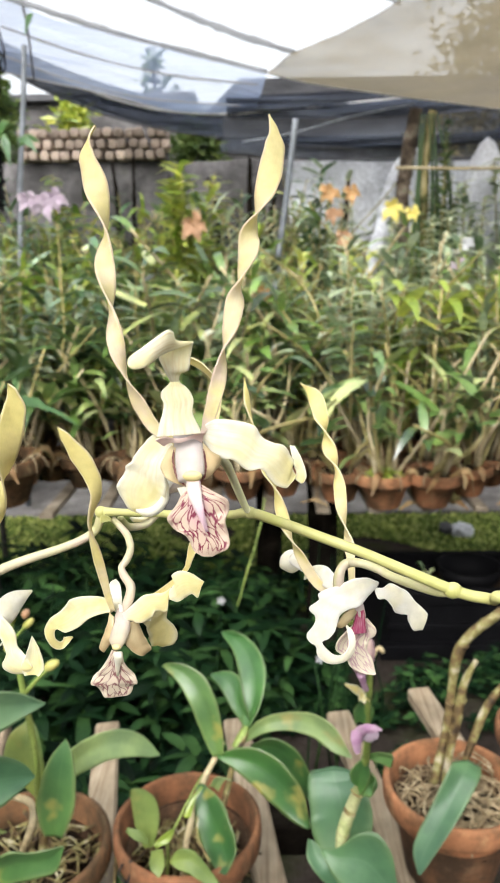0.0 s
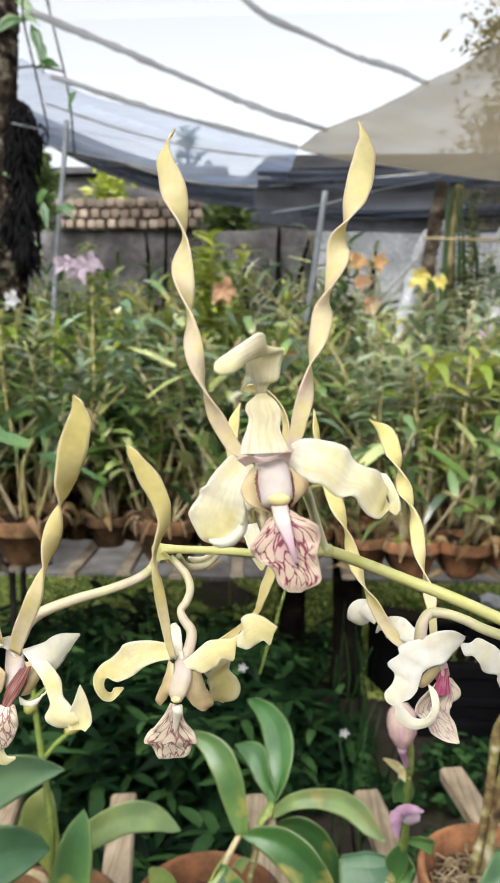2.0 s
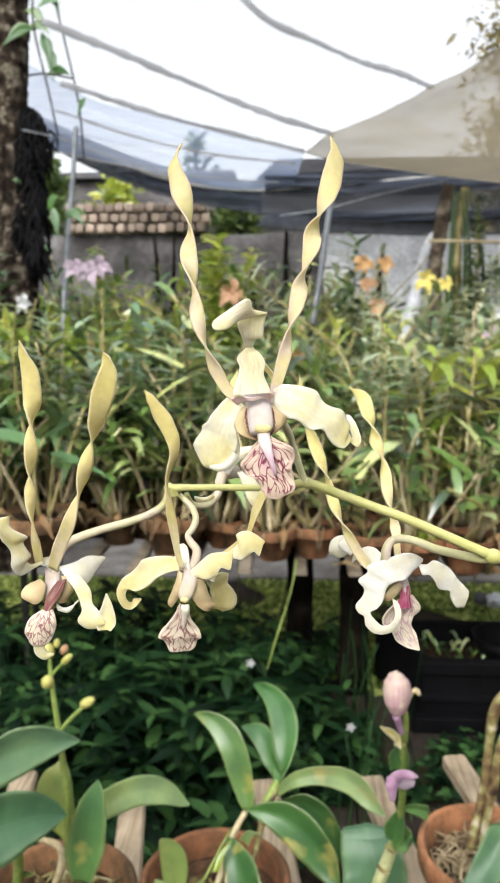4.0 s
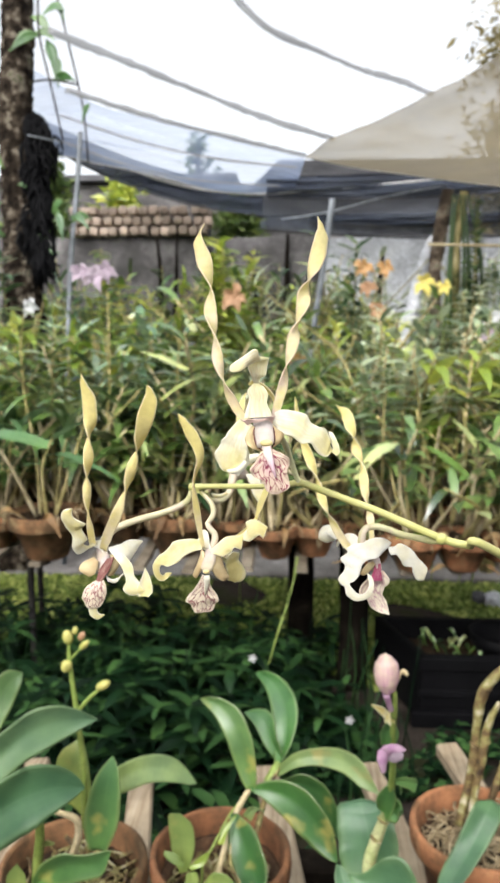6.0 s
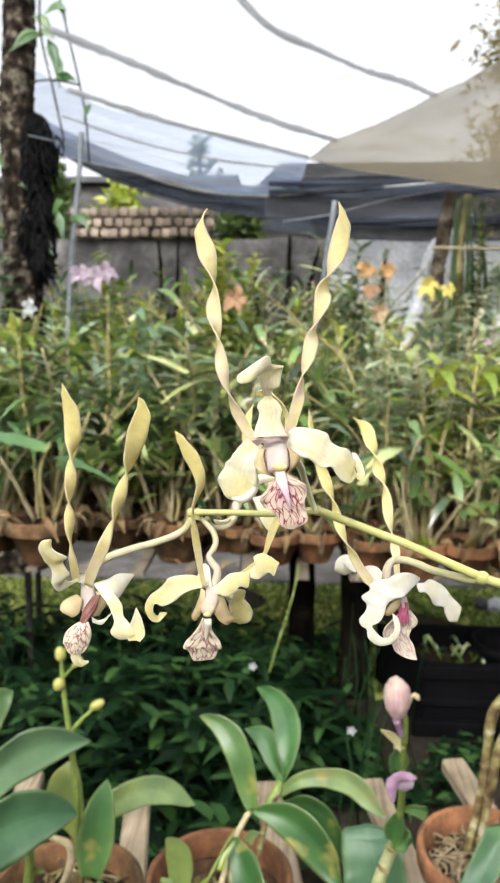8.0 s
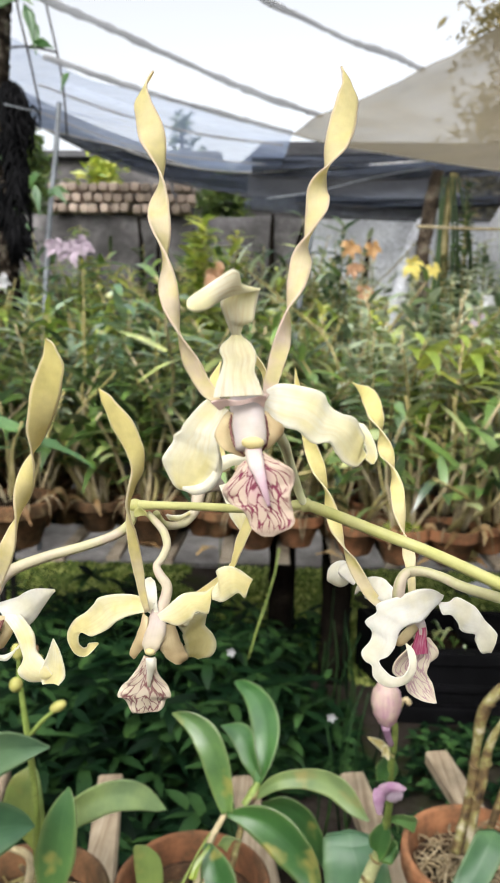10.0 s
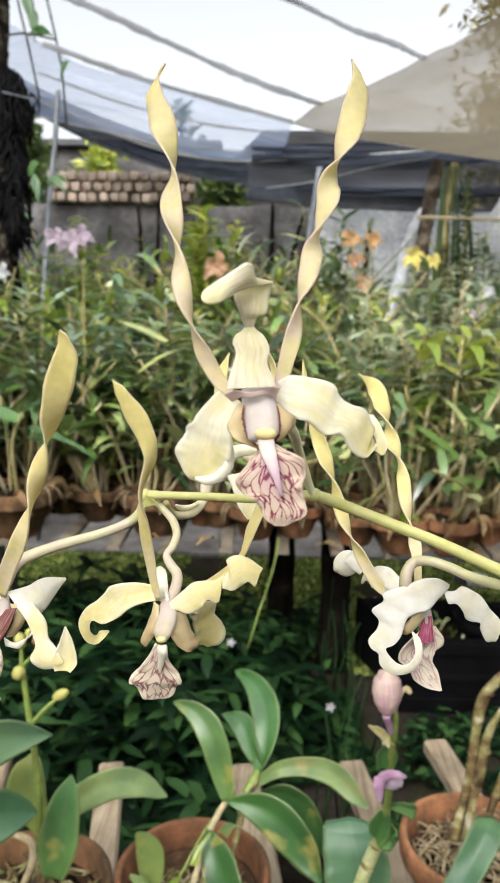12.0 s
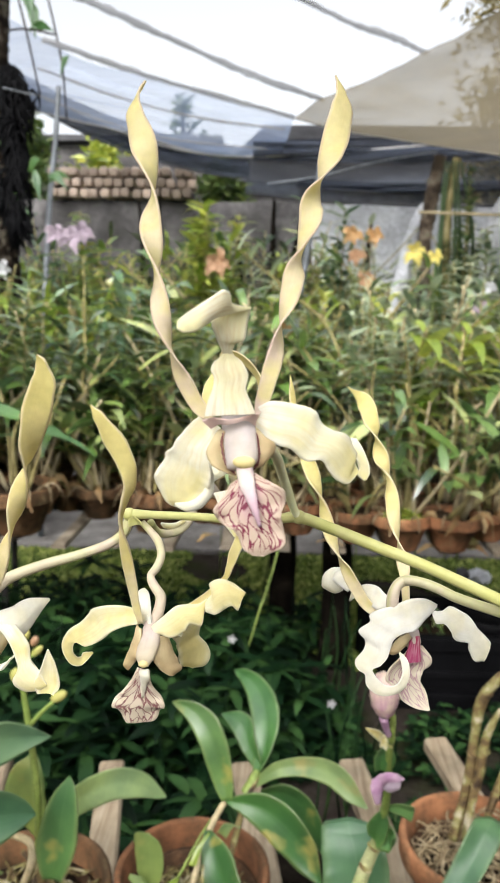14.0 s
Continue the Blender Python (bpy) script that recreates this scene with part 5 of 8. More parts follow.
def shrub(place, height, spread, mat, leaf_len, wide, stems, label, seed):
    """A leafy upright shrub: several leaning stems set with leaves."""
    rr = random.Random(seed)
    t = thing("shrub", place, label, "shrub")
    base = Vector(place)
    vs, fs, uvs = [], [], []
    for i in range(stems):
        a, k = rr.uniform(0, 6.3), spread * rr.uniform(0.2, 1.0)
        h = height * rr.uniform(0.65, 1.0)
        p0, p2 = base + Vector((0.03 * math.cos(a), 0.03 * math.sin(a), 0)), base + Vector((k * math.cos(a), k * math.sin(a), h))
        p1 = p0.lerp(p2, 0.5) + Vector((0, 0, h * 0.1))
        part("branch", tube(B(), [p0, p1, p2], [0.008, 0.006, 0.003], 6, 14), CANE, t)
        n = int(h / leaf_len * 5)
        for q in range(n):
            v = 0.3 + 0.7 * q / n
            c = p0 * (1 - v) ** 2 + 2 * p1 * v * (1 - v) + p2 * v * v - base
            e = Euler((rr.uniform(-0.1, 0.8), rr.uniform(-0.4, 0.4), q * 2.4 + rr.uniform(-0.4, 0.4))).to_matrix()
            L = leaf_len * rr.uniform(0.6, 1.2)
            lv, lf, lu = leaf_strip(L, L * wide, rr.uniform(0.2, 0.9), 0.1, seed + q)
            b = len(vs)
            vs += [e @ x + c for x in lv]
            fs += [tuple(x + b for x in f) for f in lf]
            uvs += lu
    me = bpy.data.meshes.new("foliage")
    me.from_pydata(vs, [], fs)
    layer = me.uv_layers.new(name="UVMap")
    layer.data.foreach_set("uv", [c for lp in me.loops for c in uvs[lp.vertex_index]])
    me.polygons.foreach_set("use_smooth", [True] * len(me.polygons))
    me.materials.append(mat)
    ob = new("foliage", me)
    ob.parent = t
    tagged(ob, kind="stuff")


shrub((-0.42, 4.75, 0), 2.10, 0.22, LEAF_LIME, 0.16, 0.20, 9, "tall lime green shrub with narrow upright leaves", 301)
shrub((-0.47, 4.68, 0), 2.22, 0.07, LEAF_LIME, 0.13, 0.28, 7, "slender bright lime shrub rising above the bench plants", 308)
shrub((1.04, 4.42, 0), 2.20, 0.12, LEAF_TREE, 0.06, 0.42, 9, "green vine climbing round the mossy trunk", 309)
shrub((0.33, 4.75, 0), 2.10, 0.16, LEAF_BLUE, 0.14, 0.22, 7, "leafy green shrub growing beside the steel pole", 302)
shrub((-1.22, 4.72, 0), 2.02, 0.10, LEAF_LIME, 0.11, 0.30, 4, "slim yellow-green shrub before the tile stack", 303)
shrub((1.12, 4.1, 0), 1.82, 0.34, LEAF_GREY, 0.075, 0.42, 24, "dense grey-green shrub with small rounded leaves", 304)
shrub((0.72, 4.4, 0), 1.68, 0.26, LEAF_GREY, 0.075, 0.42, 18, "small-leaved shrub crowding round the mossy trunk", 305)
shrub((-1.62, 4.3, 0), 1.85, 0.30, LEAF_BLUE, 0.15, 0.20, 10, "dark leafy shrub beside the garden wall", 306)
shrub((1.55, 4.55, 0), 2.0, 0.30, LEAF_GREY, 0.09, 0.40, 16, "leafy shrub climbing over the pale rock", 307)


def dry_vine(places, r, label):
    tagged(part("dry_vine", tube(B(), places, [r, r * 1.3, r * 0.9, r * 0.5], 7, 30, lumps=0.25, seed=int(r * 9000)), WOOD_DARK), label, "vine")


rr = random.Random(52)
for i, x in enumerate((-1.10, -0.98, -0.70, -0.62, -0.24, -0.12, 0.02, 0.55)):
    lean = rr.uniform(-0.09, 0.12)
    dry_vine([(x, 5.50, 0.0), (x + lean * 0.4, 5.51, 1.1), (x + lean * 0.8, 5.52, 1.75), (x + lean + rr.uniform(-0.06, 0.06), 5.53, rr.uniform(1.95, 2.16))], rr.uniform(0.014, 0.026), "dark dry vine climbing the garden wall")


# ---- weeds, moss and a black planter on the ground between the benches ----
def weeds():
    """A bed of leafy weeds: whorls of pointed leaves on short stems."""
    rr = random.Random(31)
    vs, fs, uvs = [], [], []
    for i in range(640):
        x, y = rr.uniform(-1.35, 0.62), rr.uniform(1.35, 2.95)
        if x > 0.12 + 0.12 * noise.noise(Vector((y * 3, 1, 2))) or (x > -0.08 and y < 1.9):
            continue
        top = rr.uniform(0.10, 0.44) * (1.0 if y > 1.7 else 0.6) * (1 if x < 0.0 else 0.6) * (1.0 if y < 2.2 else 0.75)
        lean = Vector((rr.uniform(-0.08, 0.08), rr.uniform(-0.08, 0.04), 0))
        for k in range(rr.randint(2, 4)):
            z = top * (1 - 0.26 * k)
            c = Vector((x, y, z)) + lean * (z / max(top, 0.01))
            turn = rr.uniform(0, 6.3)
            for q in range(rr.randint(5, 7)):
                e = Euler((rr.uniform(-0.15, 0.5), rr.uniform(-0.3, 0.3), turn + q * 1.05)).to_matrix()
                L = rr.uniform(0.06, 0.125)
                lv, lf, lu = leaf_strip(L, L * rr.uniform(0.22, 0.34), rr.uniform(0.2, 0.8), 0.08, i + q)
                b = len(vs)
                vs += [e @ v + c for v in lv]
                fs += [tuple(n + b for n in f) for f in lf]
                uvs += lu
    for i in range(1500):
        x, y = rr.uniform(0.0, 1.0), rr.uniform(1.3, 2.42)
        if noise.noise(Vector((x * 4, y * 4, 7))) < (0.28 if y < 1.95 else -0.22):
            continue
        turn, z = rr.uniform(0, 6.3), rr.uniform(0.012, 0.06)
        for q in range(rr.randint(4, 6)):
            e = Euler((rr.uniform(0.0, 0.6), rr.uniform(-0.3, 0.3), turn + q * 1.2)).to_matrix()
            L = rr.uniform(0.02, 0.05)
            lv, lf, lu = leaf_strip(L, L * rr.uniform(0.3, 0.5), rr.uniform(0.2, 0.8), 0.08, i + q)
            b = len(vs)
            vs += [e @ v + Vector((x, y, z)) for v in lv]
            fs += [tuple(n + b for n in f) for f in lf]
            uvs += lu
    me = bpy.data.meshes.new("weeds")
    me.from_pydata(vs, [], fs)
    layer = me.uv_layers.new(name="UVMap")
    layer.data.foreach_set("uv", [c for lp in me.loops for c in uvs[lp.vertex_index]])
    me.polygons.foreach_set("use_smooth", [True] * len(me.polygons))
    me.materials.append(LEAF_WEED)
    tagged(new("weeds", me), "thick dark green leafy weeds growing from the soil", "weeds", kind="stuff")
    bm = B()
    for i in range(160):
        x, y, z = rr.uniform(-1.2, 0.4), rr.uniform(1.5, 2.8), rr.uniform(0.1, 0.4)
        tube(bm, [(x, y, -0.01), (x + rr.uniform(-0.03, 0.03), y, z * 0.5), (x + rr.uniform(-0.06, 0.06), y, z)], [0.004, 0.003, 0.002], 4, 5)
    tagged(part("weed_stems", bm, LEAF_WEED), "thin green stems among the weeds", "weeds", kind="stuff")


weeds()


tagged(part("hanging_tendril", tube(B(), [(0.0132, 2.1200, 0.7077), (0.0039, 2.1000, 0.6449), (-0.0166, 2.0600, 0.5764), (-0.0383, 2.0200, 0.5203), (-0.0694, 2.0000, 0.4123)], [0.003, 0.003, 0.002, 0.003, 0.002], 6, 30, lumps=0.2, seed=5), CANE_GREEN), "thin pale root trailing down from the far bench", "root")


def moss():
    rr = random.Random(33)
    vs, fs = [], []
    for i in range(46000):
        x, y = rr.uniform(-2.0, 1.9), rr.uniform(2.5, 3.97)
        if noise.noise(Vector((x * 1.6, y * 1.6, 3))) < -0.35 + 0.65 * max(0, (3.0 if x < 0 else 3.25) - y):
            continue
        h, a = rr.uniform(0.006, 0.030), rr.uniform(0, 6.3)
        s = Vector((math.cos(a), math.sin(a), 0)) * h * 0.7
        c = Vector((x, y, 0.004))
        k = len(vs)
        vs += [c - s * 1.4, c + s * 1.4, c + Vector((rr.uniform(-1, 1) * h, rr.uniform(-0.3, 1.6) * h, h * 0.8))]
        fs.append((k, k + 1, k + 2))
    me = bpy.data.meshes.new("moss")
    me.from_pydata(vs, [], fs)
    me.materials.append(MOSS)
    tagged(new("moss", me), "bright yellow-green moss and low weeds on the soil", "moss", kind="stuff")


moss()


def planter():
    t = thing("planter_box", (0.78, 2.63, 0), "black plastic planter trough holding small weeds", "planter")
    lo, hi, wall_t, h = Vector((0.465, 2.44)), Vector((1.10, 2.82)), 0.03, 0.25

    def slanted(bm):
        for v in bm.verts:
            v.co.x -= 0.34 * (v.co.y - lo.y)
        return bm

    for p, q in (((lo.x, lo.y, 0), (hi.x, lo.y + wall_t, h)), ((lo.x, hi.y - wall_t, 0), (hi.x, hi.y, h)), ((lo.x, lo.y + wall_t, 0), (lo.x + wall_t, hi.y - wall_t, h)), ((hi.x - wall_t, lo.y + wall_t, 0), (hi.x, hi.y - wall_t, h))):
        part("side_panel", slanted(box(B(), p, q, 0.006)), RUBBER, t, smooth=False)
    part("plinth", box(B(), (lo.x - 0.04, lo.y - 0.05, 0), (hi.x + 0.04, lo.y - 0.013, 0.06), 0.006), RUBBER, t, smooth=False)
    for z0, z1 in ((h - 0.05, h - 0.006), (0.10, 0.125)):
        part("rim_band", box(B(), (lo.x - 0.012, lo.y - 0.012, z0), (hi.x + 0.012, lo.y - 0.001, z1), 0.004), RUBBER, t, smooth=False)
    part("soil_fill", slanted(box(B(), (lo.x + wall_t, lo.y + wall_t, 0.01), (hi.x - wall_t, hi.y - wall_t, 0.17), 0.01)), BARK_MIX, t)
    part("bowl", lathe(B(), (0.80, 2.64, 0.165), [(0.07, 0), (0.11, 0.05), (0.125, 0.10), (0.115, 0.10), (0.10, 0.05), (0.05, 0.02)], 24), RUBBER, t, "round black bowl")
    rr = random.Random(3)
    for i in range(16):
        c = Vector((rr.uniform(0.52, 0.72), rr.uniform(2.55, 2.76), 0.17))
        a = rr.uniform(0, 6.3)
        part("leaf", blade(B(), [c, c + Vector((0.03 * math.cos(a), 0.03 * math.sin(a), 0.05)), c + Vector((0.05 * math.cos(a), 0.05 * math.sin(a), 0.045))], [0.005, 0.014, 0.002], (10,), 0.1, nu=2, nv=6), LEAF_BENCH, t)


planter()
rock((1.05, 3.62, 0.02), (0.06, 0.05, 0.05), 7, "small grey stone lying on the moss", PALE_STONE)
rock((0.98, 3.66, 0.02), (0.05, 0.05, 0.04), 8, "small dark stone lying on the moss", ROOF_DARK)


# ---- the pots on the near bench ----
def big_pot(t, place, r, h, mat, seed, body=None, fill=0.72):
    part("pot", lathe(B(), place, [(r * 0.86, h * 0.745), (r * 0.90, h * 0.76), (r * 0.985, h * 0.775), (r, h * 0.80), (r * 1.01, h * 0.9), (r, h * 0.98), (r * 0.97, h), (r * 0.93, h), (r * 0.905, h * 0.975), (r * 0.88, h * 0.80), (r * 0.80, h * min(0.6, fill - 0.06))], 48, 0.006, seed, False), mat, t)
    part("pot_body", lathe(B(), place, [(r * 0.60, 0), (r * 0.64, 0.004), (r * 0.72, h * 0.3), (r * 0.83, h * 0.70), (r * 0.858, h * 0.748), (r * 0.80, h * 0.74), (r * 0.66, h * 0.3), (r * 0.55, 0.02)], 48, 0.006, seed), body or TERRACOTTA_SHADED, t, "stained pot wall, shade under the rim in its colour")
    part("potting_bark", medium(B(), place, r * (0.50 + 0.42 * fill), h * fill, seed, 0.004), BARK_MIX, t, smooth=False)


def plant_left():
    at = (-0.260, 0.702, TOP + 0.001)
    t = thing("potted_orchid", at, "broad-leaved orchid with green flower buds in a stained clay pot", "potted plant", "pots on the near bench")
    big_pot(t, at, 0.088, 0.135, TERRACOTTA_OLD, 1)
    foil(t, [(-0.3103, 0.5750, 0.9825), (-0.2838, 0.5825, 1.0023), (-0.2602, 0.5900, 1.0181), (-0.2368, 0.5975, 1.0214), (-0.2164, 0.6050, 1.0132), (-0.1990, 0.6100, 1.0012)], [(-0.3084, 0.5650, 0.9380), (-0.2863, 0.5750, 0.9515), (-0.2636, 0.5850, 0.9678), (-0.2389, 0.5950, 0.9797), (-0.2172, 0.6050, 0.9905), (-0.1991, 0.6100, 0.9999)], LEAF_SLATE, -0.13)
    foil(t, [(-0.3028, 0.5300, 0.9552), (-0.2758, 0.5450, 0.9715), (-0.2550, 0.5600, 0.9778), (-0.2317, 0.5725, 0.9726), (-0.2160, 0.5850, 0.9556), (-0.2083, 0.5900, 0.9386)], [(-0.3017, 0.5200, 0.8978), (-0.2752, 0.5350, 0.9059), (-0.2486, 0.5500, 0.9177), (-0.2277, 0.5650, 0.9287), (-0.2147, 0.5800, 0.9340), (-0.2084, 0.5900, 0.9367)], LEAF_SLATE, -0.13)
    foil(t, [(-0.3466, 0.6150, 0.9729), (-0.3281, 0.6275, 1.0108), (-0.3116, 0.6400, 1.0303), (-0.3021, 0.6475, 1.0334), (-0.2928, 0.6550, 1.0274)], [(-0.3153, 0.6100, 0.9549), (-0.3057, 0.6250, 0.9799), (-0.2978, 0.6400, 0.9988), (-0.2917, 0.6475, 1.0176), (-0.2923, 0.6550, 1.0262)], LEAF_TOPLIT, -0.1)
    foil(t, [(-0.2609, 0.6600, 0.8752), (-0.2643, 0.6625, 0.9062), (-0.2565, 0.6650, 0.9293), (-0.2450, 0.6700, 0.9375), (-0.2386, 0.6750, 0.9409)], [(-0.2306, 0.6550, 0.8594), (-0.2227, 0.6575, 0.8886), (-0.2248, 0.6600, 0.9207), (-0.2302, 0.6675, 0.9361), (-0.2380, 0.6750, 0.9409)], LEAF_PALE, -0.1)
    foil(t, [(-0.2133, 0.6150, 0.8494), (-0.2192, 0.6175, 0.8734), (-0.2146, 0.6200, 0.9043), (-0.2048, 0.6250, 0.9304), (-0.1893, 0.6300, 0.9484)], [(-0.1938, 0.6100, 0.8515), (-0.1822, 0.6125, 0.8786), (-0.1784, 0.6150, 0.9092), (-0.1812, 0.6225, 0.9361), (-0.1881, 0.6300, 0.9478)], LEAF_SPOTTED, -0.08)
    foil(t, [(-0.1933, 0.6550, 0.9183), (-0.1823, 0.6775, 0.9141), (-0.1664, 0.7000, 0.9078), (-0.1486, 0.7175, 0.8977), (-0.1316, 0.7350, 0.8759), (-0.1162, 0.7450, 0.8456)], [(-0.1879, 0.6450, 0.8937), (-0.1769, 0.6675, 0.8858), (-0.1611, 0.6900, 0.8792), (-0.1403, 0.7125, 0.8660), (-0.1251, 0.7350, 0.8489), (-0.1169, 0.7450, 0.8441)], LEAF_SKYLIT, -0.1)
    foil(t, [(-0.2431, 0.5300, 0.8809), (-0.2327, 0.5275, 0.9003), (-0.2131, 0.5250, 0.9135), (-0.1917, 0.5275, 0.9115), (-0.1679, 0.5300, 0.9158)], [(-0.2453, 0.5300, 0.8572), (-0.2209, 0.5275, 0.8753), (-0.1972, 0.5250, 0.8855), (-0.1754, 0.5275, 0.8915), (-0.1669, 0.5300, 0.9141)], LEAF_BLOTCH, -0.12)
    foil(t, [(-0.2978, 0.6000, 0.7982), (-0.2983, 0.6000, 0.8245), (-0.2871, 0.6000, 0.8413)], [(-0.2771, 0.6000, 0.7992), (-0.2782, 0.6000, 0.8267), (-0.2860, 0.6000, 0.8407)], LEAF_PALE, -0.1)
    foil(t, [(-0.2692, 0.6200, 0.8364), (-0.2616, 0.6150, 0.8571), (-0.2489, 0.6100, 0.8594)], [(-0.2701, 0.6200, 0.8430), (-0.2607, 0.6150, 0.8505), (-0.2489, 0.6100, 0.8581)], LEAF_PALE, -0.1)
    part("flower_stalk", tube(B(), [(-0.2251, 0.6400, 0.8568), (-0.2240, 0.6400, 0.9233), (-0.2290, 0.6400, 0.9881), (-0.2330, 0.6400, 1.0262), (-0.2350, 0.6400, 1.0514), (-0.2349, 0.6400, 1.0701)], [0.0034, 0.0036, 0.0033, 0.0027, 0.0024, 0.0018], 8, 34), CANE_GREEN, t)
    part("flower_stalk", tube(B(), [(-0.2282, 0.6400, 0.9920), (-0.2149, 0.6400, 1.0077), (-0.2036, 0.6400, 1.0182)], [0.0024, 0.0021, 0.0018], 7, 10), CANE_GREEN, t)
    part("flower_stalk", tube(B(), [(-0.2345, 0.6400, 1.0501), (-0.2276, 0.6400, 1.0578), (-0.2213, 0.6400, 1.0642)], [0.0018, 0.0015, 0.0012], 7, 8), CANE_GREEN, t)
    part("bud", ball(B(), (-0.2377, 0.6380, 1.0441), (0.0062, 0.0062, 0.0071), (0, 15, 0)), BUD, t, "small closed yellow-green bud")
    part("bud", ball(B(), (-0.2359, 0.6400, 1.0751), (0.0056, 0.0056, 0.0080), (0, -10, 0)), BUD, t, "small closed yellow-green bud")
    part("bud", ball(B(), (-0.1998, 0.6400, 1.0227), (0.0051, 0.0051, 0.0086), (0, 60, 0)), BUD, t, "small closed yellow-green bud")
    part("bud", ball(B(), (-0.2194, 0.6420, 1.0659), (0.0036, 0.0036, 0.0077), (0, 45, 0)), BUD, t, "small closed yellow-green bud")
    part("bud", ball(B(), (-0.2294, 0.6450, 1.0806), (0.0033, 0.0033, 0.0048), (0, 10, 0)), BUD, t, "small closed yellow-green bud")
    part("bud", ball(B(), (-0.2230, 0.6470, 1.0736), (0.0039, 0.0039, 0.0054), (0, 30, 0)), PEACH, t, "withered brownish bud")
    part("cane", tube(B(), [(-0.2766, 0.6200, 0.7823), (-0.2696, 0.6133, 0.8283), (-0.2625, 0.6067, 0.8794), (-0.2657, 0.6000, 0.9159)], [0.0061, 0.0054, 0.0047, 0.0035], 9, 24), CANE_GREEN, t)
    part("cane", tube(B(), [(-0.2539, 0.6600, 0.7921), (-0.2391, 0.6583, 0.8290), (-0.2408, 0.6567, 0.8543), (-0.2687, 0.6550, 0.8646)], [0.0038, 0.0044, 0.0038, 0.0025], 9, 24), CANE_DRY, t, "papery bent cane")
    part("cane", tube(B(), [(-0.2317, 0.6500, 0.7872), (-0.2254, 0.6550, 0.8252), (-0.2181, 0.6600, 0.8564)], [0.0050, 0.0047, 0.0038], 9, 24), CANE_BROWN, t)
    bm = B()
    rr = random.Random(6)
    for i in range(60):
        a, q = rr.uniform(0, 6.3), rr.uniform(0.02, 0.07)
        c = Vector((at[0] + q * math.cos(a), at[1] + q * math.sin(a), TOP + 0.104))
        tube(bm, [c, c + Vector((rr.uniform(-0.03, 0.03), rr.uniform(-0.03, 0.03), 0.012)), c + Vector((rr.uniform(-0.05, 0.05), rr.uniform(-0.05, 0.05), -0.004))], [0.0016] * 3, 5, 8)
    tagged(part("root_tangle", bm, CANE_BROWN, t), kind="stuff")


plant_left()


